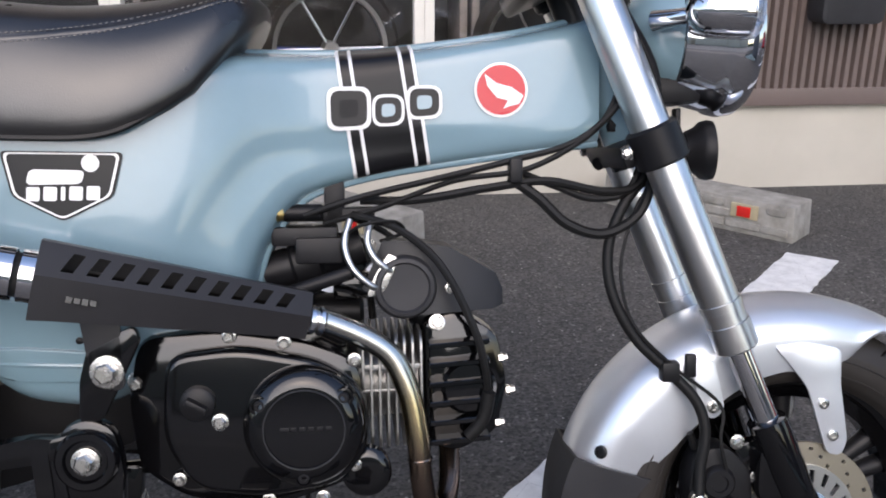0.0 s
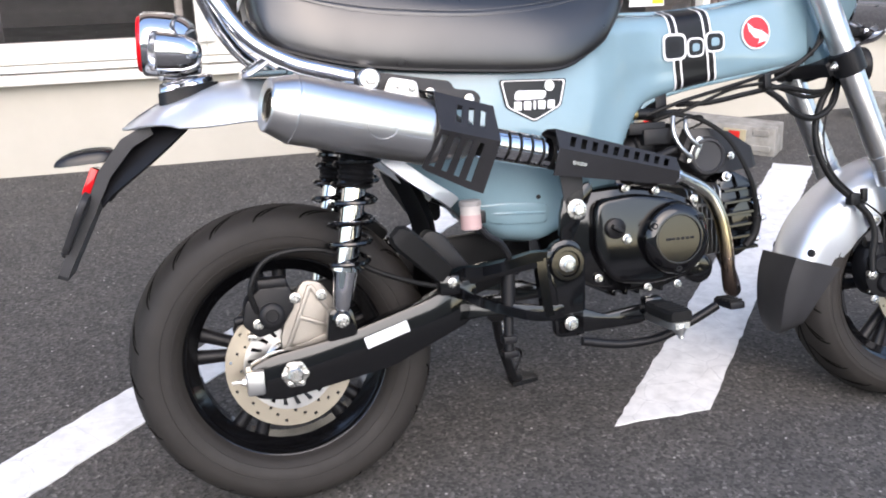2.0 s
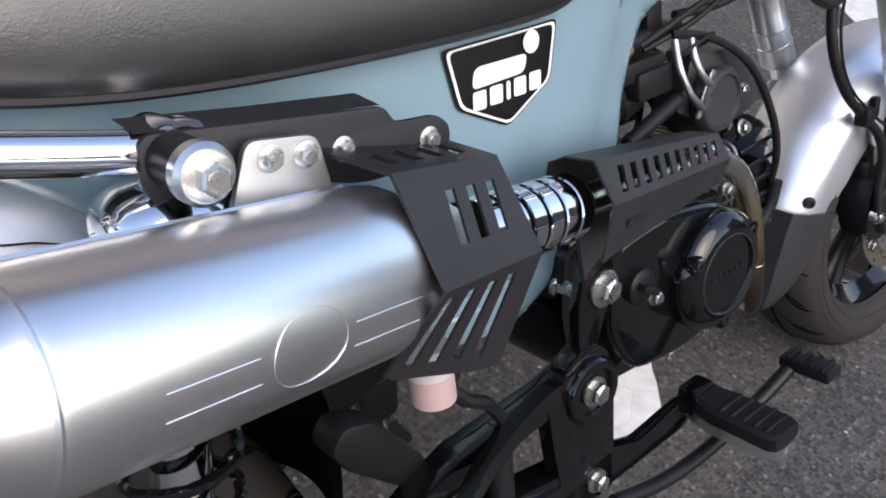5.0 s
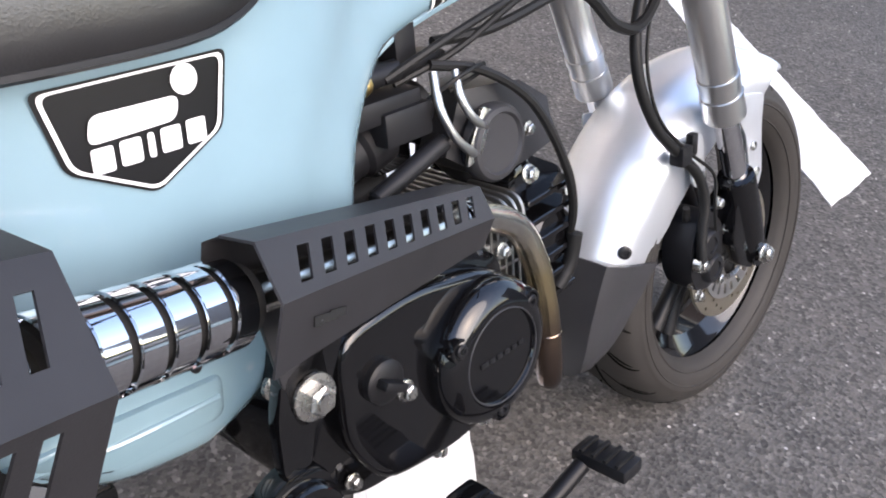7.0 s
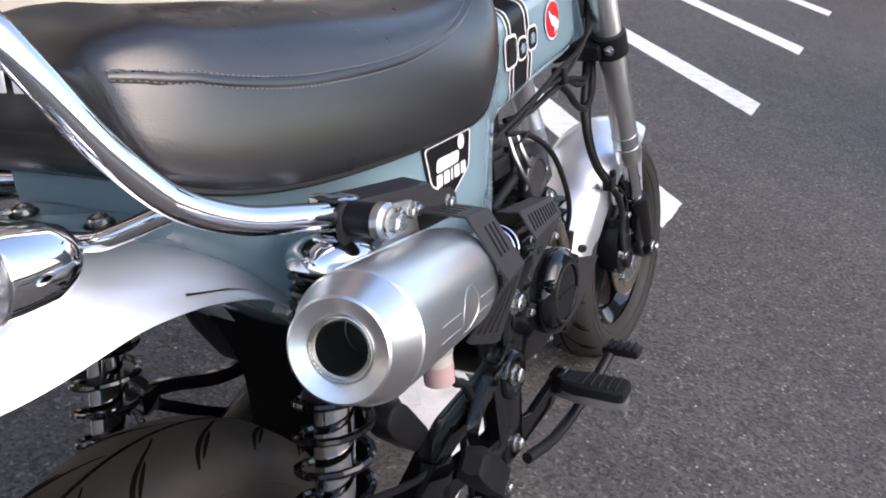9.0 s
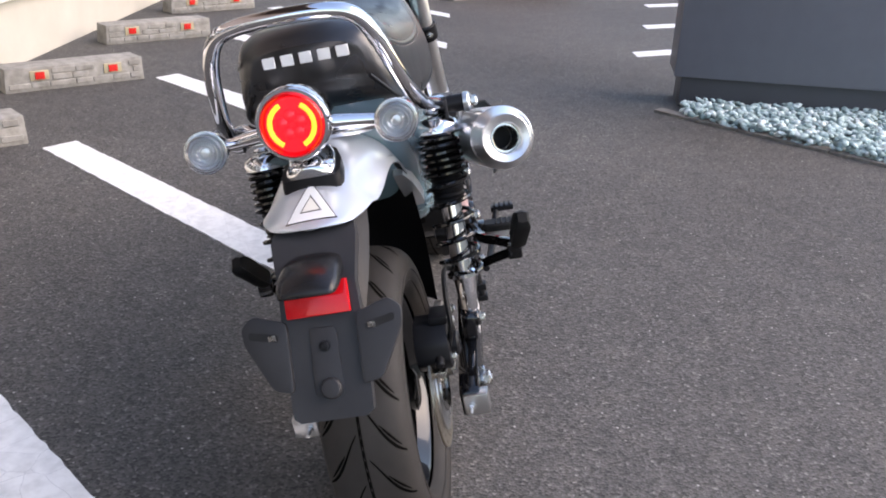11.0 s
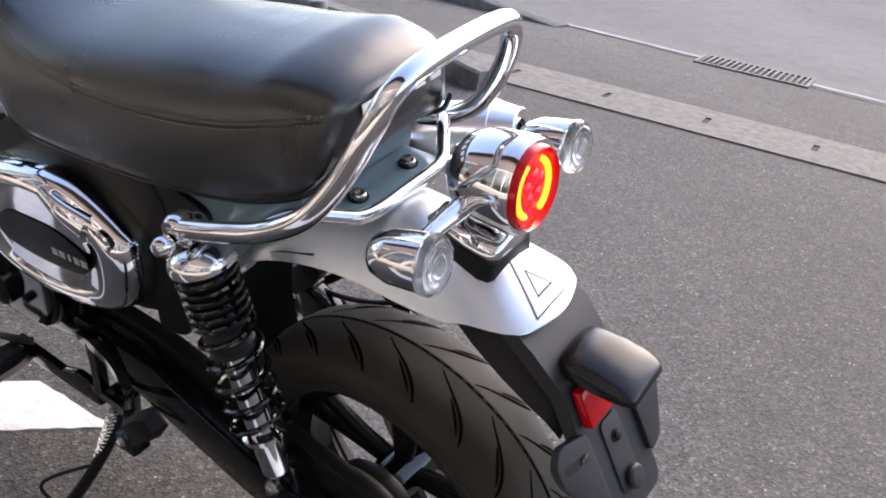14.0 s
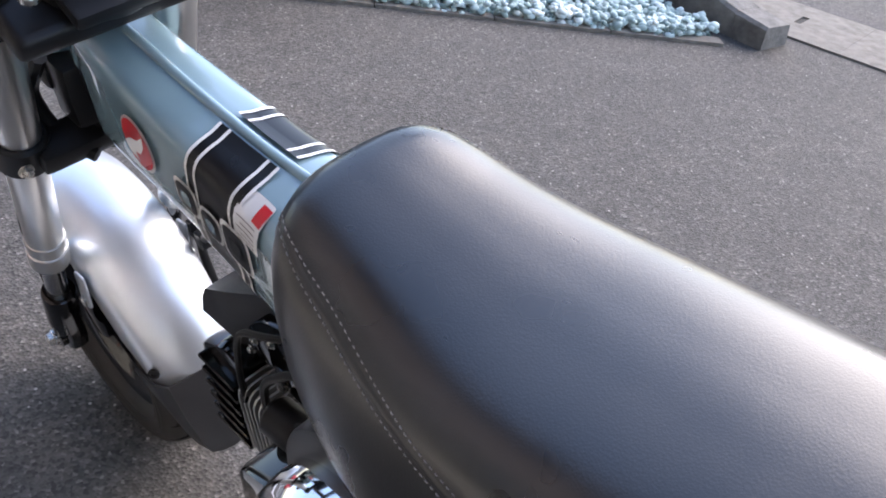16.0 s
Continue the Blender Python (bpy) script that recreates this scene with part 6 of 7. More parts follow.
bp("oil_filter_cover", join(lathe([(0, 0.026), (0.012, 0.026), (0.016, 0.022), (0.017, 0.016), (0.016, 0)], (0.700, -0.085, 0.322), (0, -1, 0), 28)), GLOSS, ENG)
for i in range(5):
    bp("sump_rib", box((0.55 + 0.022 * i, -0.02, 0.292), (0.006, 0.12, 0.012), 0.002), GLOSS, ENG)
# left side of the engine
bp("left_cover", slab(round_poly([(0.50, 0.45), (0.60, 0.452), (0.68, 0.41), (0.685, 0.35), (0.63, 0.315), (0.53, 0.32), (0.49, 0.37)], 0.03), 0.110, 0.135, 0.010, 3), GLOSS, ENG)
bp("left_round_cover", lathe([(0, 0.048), (0.014, 0.047), (0.020, 0.040), (0.021, 0.028), (0.018, 0.026), (0.018, 0)], (0.632, 0.134, 0.382), (0, 1, 0), 40), GLOSS, ENG)

# finned cylinder, lying forward
CYL = bp("cylinder", lathe([(0.0, 0.040), (0.07, 0.040)], (0.69, -0.005, 0.395), (1, 0, 0.05), 28), ALU, label="grey cast cylinder with cooling fins")
fin = bp("cooling_fin", slab(round_poly([(-0.066, -0.062), (0.066, -0.062), (0.066, 0.062), (-0.066, 0.062)], 0.02), -0.0016, 0.0016, 0.0006, 1), ALU, CYL)
fin.matrix_basis = pose(0.6985, -0.005, 0.395, 0, 0, 90)
for i in range(1, 8):
    share(fin, "cooling_fin", pose(0.6985 + 0.0088 * i, -0.005, 0.395 + 0.0004 * i, 0, 0, 90), CYL)
bp("cylinder_stay", join(box((0.728, -0.068, 0.425), (0.062, 0.004, 0.006), 0.001), box((0.728, -0.069, 0.40), (0.064, 0.003, 0.003), 0.001)), ALU, CYL)
HEAD = bp("cylinder_head", soften(slab(round_poly([(0.765, 0.470), (0.800, 0.480), (0.845, 0.455), (0.856, 0.40), (0.845, 0.345), (0.80, 0.322), (0.765, 0.335)], 0.012), -0.050, 0.050, 0.008, 2), 0), GLOSS, label="black cylinder head with side cover and bolts")
for i in range(6):
    bp("head_fin", slab(round_poly([(0.768, 0.448 - 0.021 * i), (0.834, 0.452 - 0.021 * i), (0.834, 0.446 - 0.021 * i), (0.768, 0.442 - 0.021 * i)], 0.002), -0.070, 0.062, 0.001, 1), GLOSS, HEAD)
bp("side_cover", lathe([(0, 0.030), (0.008, 0.030), (0.012, 0.026), (0.013, 0.0)], (0.812, -0.052, 0.398), (0, -1, 0), 26), GLOSS, HEAD)
for x, z in ((0.850, 0.424), (0.858, 0.388), (0.846, 0.352)):
    bp("head_stud", lathe([(0, 0.0062), (0.005, 0.0062), (0.0055, 0.0045), (0.010, 0.0040)], (x - 0.004, -0.046, z + 0.0015), (1, 0, 0.08), 6), ZINC, HEAD)
bp("head_bolt", hexbolt((0.778, -0.062, 0.470), (0, -1, 0.2), 0.0065, 0.008), ZINC, HEAD)
# intake cover: angular black box with a round cap
AIR = bp("intake_cover", soften(skin([[V(0.700, -0.040, 0.505), V(0.722, -0.040, 0.556), V(0.726, -0.006, 0.556), V(0.700, -0.006, 0.500)], [V(0.740, -0.056, 0.476), V(0.752, -0.050, 0.556), V(0.752, 0.004, 0.556), V(0.740, 0.004, 0.476)], [V(0.790, -0.052, 0.478), V(0.795, -0.042, 0.548), V(0.795, 0.026, 0.548), V(0.790, 0.030, 0.478)], [V(0.842, -0.042, 0.480), V(0.846, -0.032, 0.518), V(0.846, 0.028, 0.518), V(0.842, 0.032, 0.480)], [V(0.853, -0.036, 0.484), V(0.854, -0.028, 0.500), V(0.854, 0.03, 0.502), V(0.853, 0.034, 0.484)]]), 0.012, 4), plastic("dark_duct_plastic", (0.012, 0.012, 0.0135), 0.42, 0.3), label="dark plastic intake cover with a round cap")
bp("round_cap", lathe([(0, 0.034), (0.010, 0.034), (0.014, 0.031), (0.015, 0.027), (0.012, 0.025), (0.011, 0.0)], (0.745, -0.048, 0.508), (0, -1, 0), 40), PLASTIC, AIR)
bp("cap_bolt", hexbolt((0.795, -0.050, 0.505), (0, -1, 0), 0.005, 0.005), ZINC, AIR)
bp("coolant_hose", tube([(0.688, -0.045, 0.580), (0.682, -0.056, 0.555), (0.690, -0.062, 0.530), (0.708, -0.062, 0.512), (0.716, -0.058, 0.508)], 0.0038, 10, 5), GREYHOSE, label="pale grey bent hose")
bp("coolant_hose", tube([(0.712, -0.045, 0.582), (0.706, -0.055, 0.560), (0.712, -0.060, 0.542), (0.724, -0.060, 0.530), (0.732, -0.056, 0.525)], 0.0038, 10, 5), GREYHOSE)
bp("hose_flange", slab(round_poly([(0.704, 0.498), (0.722, 0.502), (0.740, 0.538), (0.728, 0.545), (0.712, 0.52)], 0.004), -0.060, -0.056, 0.001), ZINC)
bp("throttle_body", join(lathe([(0, 0.022), (0.03, 0.022), (0.034, 0.026), (0.06, 0.026), (0.064, 0.020), (0.11, 0.020)], (0.595, -0.01, 0.520), (0.9, 0, 0.25), 24), box((0.655, -0.035, 0.548), (0.05, 0.03, 0.028), 0.004), rod((0.61, -0.05, 0.50), (0.69, -0.05, 0.525), 0.008, 10, 0.002)), SATIN, label="black throttle body and wiring under the frame")
bp("injector_block", join(box((0.665, -0.02, 0.585), (0.10, 0.03, 0.014), 0.003), rod((0.61, -0.035, 0.588), (0.66, -0.035, 0.588), 0.009, 12, 0.002), box((0.64, -0.02, 0.563), (0.07, 0.05, 0.02), 0.004)), SATIN)
bp("brass_fitting", lathe([(0, 0.008), (0.006, 0.009), (0.010, 0.006), (0.016, 0.006)], (0.618, -0.045, 0.588), (-1, -0.2, 0), 12), GOLD)
bp("engine_mount", box((0.672, -0.01, 0.603), (0.022, 0.05, 0.05), 0.003), SATIN)
cables = [
    ([(0.834, -0.058, 0.372), (0.828, -0.073, 0.42), (0.814, -0.076, 0.47), (0.780, -0.069, 0.535), (0.735, -0.055, 0.572), (0.690, -0.04, 0.585)], 0.0055),
    ([(0.640, -0.042, 0.585), (0.70, -0.050, 0.604), (0.78, -0.052, 0.622), (0.86, -0.052, 0.640), (0.93, -0.058, 0.66), (0.975, -0.062, 0.70), (0.985, -0.05, 0.74)], 0.0045),
    ([(0.660, -0.030, 0.575), (0.72, -0.044, 0.592), (0.80, -0.048, 0.620), (0.88, -0.055, 0.632), (0.95, -0.060, 0.672), (0.98, -0.055, 0.72)], 0.004),
    ([(0.70, -0.035, 0.600), (0.76, -0.045, 0.600), (0.84, -0.048, 0.612), (0.90, -0.05, 0.618), (0.96, -0.05, 0.606), (1.00, -0.045, 0.612), (1.02, -0.035, 0.65)], 0.006),
    ([(0.86, -0.045, 0.622), (0.89, -0.052, 0.600), (0.92, -0.055, 0.572), (0.96, -0.055, 0.560), (1.00, -0.05, 0.580), (1.018, -0.045, 0.62), (1.03, -0.04, 0.66)], 0.0075),
    ([(0.87, -0.040, 0.628), (0.91, -0.045, 0.612), (0.95, -0.048, 0.598), (0.99, -0.045, 0.606), (1.01, -0.04, 0.65)], 0.005),
    ([(0.68, -0.045, 0.56), (0.70, -0.06, 0.575), (0.735, -0.055, 0.578), (0.745, -0.04, 0.565), (0.72, -0.03, 0.555)], 0.0025),
]
for p, r in cables:
    bp("cable", tube(p, r * 0.78, 8, 5), RUBBER, label="black rubber cable under the frame")
bp("cable_clip", box((0.865, -0.050, 0.630), (0.014, 0.022, 0.026), 0.003), SATIN)
bp("plug_cap", tube([(0.810, -0.066, 0.345), (0.826, -0.069, 0.365), (0.832, -0.072, 0.395)], 0.0075, 10, 4), RUBBER)

# throttle side of the engine, seen from the left: cable wheel, sensor, hoses, bolts
TB = bp("throttle_wheel", join(lathe([(0, 0.020), (0.004, 0.022), (0.010, 0.022), (0.013, 0.017)], (0.690, 0.020, 0.535), (0, 1, 0), 24), box((0.690, 0.026, 0.500), (0.046, 0.024, 0.030), 0.005), box((0.735, 0.022, 0.520), (0.034, 0.030, 0.040), 0.006)), GLOSS, label="black throttle body with cable wheel")
for x, y, z in ((0.672, 0.036, 0.522), (0.708, 0.036, 0.548), (0.735, 0.039, 0.535), (0.752, 0.036, 0.505), (0.700, 0.040, 0.492)):
    bp("throttle_screw", hexbolt((x, y, z), (0, 1, 0), 0.0042, 0.004), ZINC, TB)
bp("intake_pipe", tube([(0.742, 0.010, 0.505), (0.760, 0.006, 0.480), (0.778, 0.0, 0.462)], 0.019, 16, 5), SATIN, TB)
for p, r in (([(0.640, 0.040, 0.560), (0.675, 0.050, 0.540), (0.705, 0.055, 0.505), (0.712, 0.056, 0.455)], 0.0045), ([(0.655, 0.030, 0.585), (0.70, 0.046, 0.572), (0.742, 0.050, 0.545), (0.758, 0.052, 0.490), (0.752, 0.058, 0.440)], 0.0038), ([(0.625, 0.046, 0.50), (0.66, 0.056, 0.482), (0.70, 0.06, 0.470)], 0.005)):
    bp("throttle_hose", tube(p, r, 8, 5), RUBBER, TB)
bp("starter_motor", lathe([(0, 0.018), (0.004, 0.022), (0.055, 0.022), (0.060, 0.018)], (0.640, 0.050, 0.466), (1, 0.1, 0), 24), SATIN, TB, "black starter motor")

# ---- pivot plate, pegs, pedal, stand ----
PP = bp("pivot_plate", slab(round_poly([(0.412, 0.395), (0.437, 0.405), (0.462, 0.395), (0.470, 0.36), (0.466, 0.245), (0.415, 0.245), (0.408, 0.36)], 0.012), -0.152, -0.132, 0.005), GLOSS, label="gloss black pivot plate with large bolt")
bp("pivot_boss", lathe([(0, 0.030), (0.006, 0.030), (0.010, 0.027), (0.010, 0.021), (0.006, 0.019), (0.006, 0)], (0.437, -0.150, 0.365), (0, -1, 0), 36), GLOSS, PP)
bp("pivot_bolt", hexbolt((0.437, -0.157, 0.365), (0, -1, 0), 0.0095, 0.010, 1.4), ZINC, PP)
bp("lower_bolt", hexbolt((0.441, -0.152, 0.267), (0, -1, 0), 0.008, 0.009, 1.4), ZINC, PP)
bp("upper_arm", slab(round_poly([(0.430, 0.400), (0.452, 0.400), (0.490, 0.478), (0.484, 0.492), (0.440, 0.470), (0.432, 0.44)], 0.008), -0.150, -0.138, 0.003), GLOSS, PP)
bp("mount_bolt", hexbolt((0.459, -0.151, 0.449), (0, -1, 0), 0.0105, 0.011, 1.5), ZINC, PP)
bp("side_bolt", hexbolt((0.472, -0.088, 0.424), (0, -1, 0), 0.007, 0.014, 1.5), ZINC, PP)
for s in (-1, 1):
    hang = bp("peg_bar", join(slab(round_poly([(0.415, 0.285), (0.415, 0.248), (0.560, 0.252), (0.59, 0.262), (0.588, 0.284), (0.56, 0.282), (0.50, 0.275), (0.46, 0.29)], 0.006), s * 0.152, s * 0.138, 0.004)), GLOSS, label="gloss black foot peg bracket")
    d = V(0.06, s * 1.0, -0.05).normalized()
    o = V(0.580, s * 0.150, 0.282)
    m = Matrix.Translation(o) @ Matrix.Rotation(radians(-4), 4, "Z")
    pg = bp("foot_peg", soften(skin([[o + d * t + V(x, 0, z) for x, z in ((-w, -0.006), (-w, 0.006), (-w * 0.8, 0.010), (w * 0.8, 0.010), (w, 0.006), (w, -0.006))] for t, w in ((0.012, 0.016), (0.035, 0.021), (0.088, 0.021), (0.095, 0.017))]), 0.002), RUBBERGRIP, hang, "ribbed black rubber peg")
    for i in range(5):
        bp("peg_rib", box(o + d * (0.040 + 0.011 * i) + V(0, 0, 0.0105), (0.034, 0.004, 0.003), 0.001, None, 1), RUBBERGRIP, pg)
    bp("peg_core", soften(skin([[o + d * t + V(x, 0, z) for x, z in ((-w, -0.018), (-w, -0.007), (w, -0.007), (w, -0.018))] for t, w in ((0.0, 0.012), (0.03, 0.0205), (0.086, 0.0185), (0.096, 0.012))]), 0.002), FORK, pg)
    bp("peg_tip", lathe([(0, 0.0115), (0.006, 0.0120), (0.012, 0.0090), (0.018, 0.0050), (0.023, 0.0042), (0.024, 0)], o + d * 0.084 + V(0, 0, -0.012), (0, s * 0.35, -1), 18), FORK, pg, "bare metal cone under the peg")
    bp("peg_hinge", join(box(o + d * 0.004, (0.030, 0.022, 0.028), 0.004), rod(o + V(-0.016, 0, 0.004) + d * 0.012, o + V(0.016, 0, 0.004) + d * 0.012, 0.006)), GLOSS, pg)
PED = bp("brake_pedal", tube([(0.455, -0.160, 0.238), (0.52, -0.165, 0.226), (0.585, -0.170, 0.230), (0.64, -0.180, 0.254), (0.680, -0.188, 0.276)], 0.0075, 10, 5), SATIN, label="black brake pedal with ribbed tread")
bp("pedal_tread", box((0.692, -0.203, 0.281), (0.026, 0.052, 0.012), 0.003), SATIN, PED)
for i in range(4):
    bp("tread_rib", box((0.692, -0.186 - 0.0115 * i, 0.288), (0.024, 0.004, 0.004), 0.001), RUBBERGRIP, PED)
bp("shift_pedal", join(tube([(0.56, 0.150, 0.300), (0.60, 0.165, 0.298), (0.65, 0.170, 0.285), (0.672, 0.180, 0.280)], 0.006, 8, 5), rod((0.675, 0.178, 0.280), (0.680, 0.215, 0.280), 0.009, 12, 0.003)), SATIN, label="black gear shift pedal")
# rear pegs folded up
for s in (-1, 1):
    pm = Matrix.Translation((0.180, 0.232 if s > 0 else -0.250, 0.420)) @ Matrix.Rotation(radians(-46), 4, "Y") @ Matrix.Rotation(radians(-10 * s), 4, "X")
    fp = bp("pillion_peg", xf(soften(skin([[V(x * w, y * w, h) for x, y in ((-0.013, -0.013), (0.013, -0.013), (0.017, 0.0), (0.013, 0.013), (-0.013, 0.013), (-0.017, 0.0))] for h, w in ((-0.052, 0.80), (-0.044, 1.0), (0.030, 1.08), (0.044, 0.95), (0.050, 0.6))]), 0.003), pm), RUBBERGRIP, label="folded black rear foot peg")

    def stay(x, z, y):
        return V(x, s * y, z)
    yo = 0.232 if s > 0 else 0.240
    arms = []
    for ends in (((0.425, 0.376, 0.146), (0.385, 0.381, 0.152), (0.337, 0.374, 0.160), (0.290, 0.372, 0.178), (0.250, 0.378, 0.208), (0.224, 0.376, yo)), ((0.425, 0.282, 0.146), (0.385, 0.286, 0.152), (0.345, 0.298, 0.160), (0.290, 0.322, 0.178), (0.250, 0.346, 0.208), (0.224, 0.364, yo))):
        pts_ = spline([stay(*q) for q in ends], 4)
        arms.append(soften(skin([[p + V(0, -0.007 * s, -0.009), p + V(0, -0.007 * s, 0.009), p + V(0, 0.006 * s, 0.0075), p + V(0, 0.006 * s, -0.0075)] for p in pts_]), 0.003))
    arms.append(soften(skin([[p + V(-0.008, -0.007 * s, 0), p + V(0.012, -0.007 * s, 0), p + V(0.010, 0.006 * s, 0), p + V(-0.006, 0.006 * s, 0)] for p in (stay(0.402, 0.284, 0.150), stay(0.396, 0.33, 0.150), stay(0.392, 0.378, 0.150))]), 0.003))
    arms.append(box((0.222, s * (yo - 0.006), 0.368), (0.030, 0.026, 0.028), 0.004))
    bp("peg_stay", join(*arms), GLOSS, fp, "gloss black triangular stay")
    bp("stay_bolt", hexbolt((0.226, s * (yo + 0.006), 0.372), (0, s, 0), 0.005, 0.006), ZINC, fp)
# side stand, swung out to the left
STAND = bp("side_stand", tube([(0.400, 0.128, 0.235), (0.420, 0.165, 0.165), (0.455, 0.215, 0.085), (0.478, 0.246, 0.066)], 0.0095, 12, 5), SATIN, label="black side stand swung out to the ground")
bp("stand_foot", soften(skin([[(0.462, 0.232, 0.052), (0.462, 0.275, 0.060), (0.462, 0.275, 0.066), (0.462, 0.232, 0.062)], [(0.520, 0.245, 0.054), (0.520, 0.280, 0.062), (0.520, 0.280, 0.068), (0.520, 0.245, 0.062)]]), 0.003), SATIN, STAND)
bp("stand_loop", tube([(0.430, 0.178, 0.145), (0.470, 0.225, 0.135), (0.485, 0.240, 0.115), (0.468, 0.235, 0.085)], 0.003, 8, 5), SATIN, STAND)
bp("stand_spring", coil((0.405, 0.140, 0.240), (0.428, 0.172, 0.150), 0.008, 0.0016, 14, 5, 8), ZINC, STAND)
bp("stand_bracket", slab(round_poly([(0.375, 0.27), (0.425, 0.27), (0.42, 0.222), (0.385, 0.220)], 0.01), 0.110, 0.136, 0.004), GLOSS, STAND)

# ---- left side: chrome cover, chain case ----
out = [(0.285, 0.590), (0.270, 0.556), (0.285, 0.490), (0.330, 0.462), (0.430, 0.442), (0.540, 0.448), (0.590, 0.480), (0.590, 0.540), (0.545, 0.606), (0.480, 0.628), (0.370, 0.634)]
cc = V(0.43, 0.54)


def cov(k, y):
    return [V(q[0], y, q[1]) for q in [tuple(cc + (V(*p) - cc) * k) for p in [(p.x, p.y) for p in spline([(a, b, 0) for a, b in out], 5, True)]]]


COVER = bp("side_cover_left", skin([cov(0.97, 0.095), cov(1.0, 0.105), cov(1.0, 0.128), cov(0.97, 0.146), cov(0.90, 0.157), cov(0.80, 0.161), cov(0.74, 0.159), cov(0.70, 0.155), cov(0.55, 0.156), cov(0.25, 0.157)]), CHROME, label="polished chrome side cover with raised rim")
bp("inset_plate", skin([[V(p.x * 1.0, 0.1585, 0.53 + (p.z - 0.53) * 0.55) for p in cov(0.58, 0.158)], [V(p.x, 0.1595, 0.53 + (p.z - 0.53) * 0.5) for p in cov(0.55, 0.159)]]), SATIN, COVER, "dark inset plate with pale bars")
for i in range(5):
    bp("pale_bar", xf(box((0, 0, 0), (0.011 if i != 2 else 0.005, 0.001, 0.010), 0.0004), Matrix.Translation((0.40 - 0.0145 * i, 0.1602, 0.532 + 0.001 * i))), FORK, COVER)
bp("cover_screw", join(lathe([(0, 0.015), (0.006, 0.015), (0.008, 0.012), (0.006, 0.009), (0.006, 0)], (0.300, 0.150, 0.583), (0, 1, 0), 24)), CHROME, COVER)
bp("cover_boss", tube([(0.325, 0.150, 0.592), (0.36, 0.156, 0.606), (0.40, 0.152, 0.616)], lambda f: 0.018 - 0.008 * f, 16, 4), CHROME, COVER)
bp("side_panel", slab(round_poly([(0.165, 0.645), (0.200, 0.50), (0.245, 0.43), (0.30, 0.42), (0.29, 0.60), (0.25, 0.668)], 0.02), 0.088, 0.106, 0.004), SATIN, COVER)
bp("cover_backing", slab(round_poly([(0.232, 0.63), (0.245, 0.47), (0.33, 0.44), (0.57, 0.43), (0.60, 0.48), (0.58, 0.60), (0.54, 0.655), (0.46, 0.676), (0.27, 0.680)], 0.03), 0.070, 0.109, 0.006), SATIN, COVER)
n = 48
SPR = bp("rear_sprocket", plate([2 * math.pi * i / n for i in range(n + 1)], [0.030, 0.045, 0.066, 0.076], {(i, 1) for i in range(0, n, 6)} | {(i + 1, 1) for i in range(0, n, 6)}, lambda u, v: V(-0.005 + v * math.cos(u), 0.080, 0.245 + v * math.sin(u)), 0.005), CALIPER, label="dark steel rear sprocket")
for i in range(4):
    a = math.pi / 4 + math.pi / 2 * i
    bp("sprocket_nut", hexbolt((-0.005 + 0.055 * math.cos(a), 0.086, 0.245 + 0.055 * math.sin(a)), (0, 1, 0), 0.0065, 0.006), ZINC, SPR)
bp("hub_drum", lathe([(0, 0.060), (0.018, 0.064), (0.030, 0.060)], (-0.005, 0.046, 0.245), (0, 1, 0), 40), SATIN, SPR)
bp("chain_case", slab(round_poly([(0.46, 0.405), (0.30, 0.392), (0.10, 0.345), (-0.05, 0.315), (-0.09, 0.27), (-0.05, 0.215), (0.10, 0.215), (0.30, 0.265), (0.46, 0.32)], 0.03), 0.078, 0.102, 0.006), SATIN, label="black chain case")

# ---- front: fork, wheel guard, lamps ----
FT, FB = V(0.944, 0, 0.850), V(1.200, 0, 0.237)
fd = (FB - FT).normalized()


def sp_(name, bm, mat, parent=None, label=""):
    return bp(name, xf(bm, STEER), mat, parent, label)


for s in (-1, 1):
    t = FT + V(0, 0.089 * s, 0)
    leg = sp_("fork_leg", lathe([(0, 0.019), (0.006, 0.0218), (0.395, 0.0218), (0.3955, 0.0234), (0.404, 0.0234), (0.4045, 0.0224), (0.420, 0.0224), (0.4205, 0.0240), (0.450, 0.0240), (0.452, 0.022), (0.454, 0.014)], t, fd, 32), FORK, label="silver telescopic fork leg")
    sp_("inner_tube", lathe([(0.45, 0.0142), (0.585, 0.0142)], t, fd, 24), CHROME, leg)
    sp_("fork_shoe", join(lathe([(0.538, 0.016), (0.540, 0.0215), (0.548, 0.0225), (0.60, 0.0225), (0.64, 0.021), (0.668, 0.017)], t, fd, 24), lathe([(-0.016, 0.018), (0.016, 0.018)], FB + V(0, 0.089 * s, 0), (0, 1, 0), 20), slab(round_poly([(1.150, 0.340), (1.178, 0.340), (1.206, 0.275), (1.224, 0.245), (1.212, 0.220), (1.190, 0.216), (1.160, 0.232), (1.140, 0.272), (1.142, 0.318)], 0.010), s * 0.100, s * 0.076, 0.006)), GLOSS, leg)
    sp_("axle_end", hexbolt(FB + V(0, 0.108 * s, 0), (0, s, 0), 0.0105, 0.010, 1.2), ZINC, leg)
    sp_("top_cap", lathe([(-0.012, 0.016), (-0.010, 0.022), (0.03, 0.0245), (0.034, 0.022)], t, fd, 24), SATIN, leg)
    sp_("lower_clamp", lathe([(0.192, 0.025), (0.195, 0.0285), (0.232, 0.0285), (0.235, 0.025)], t, fd, 28), SATIN, leg)
    sp_("clamp_bolt", hexbolt(t + fd * 0.213 + V(-0.032, s * 0.012, -0.008), (-1, 0, -0.3), 0.006, 0.007), ZINC, leg)
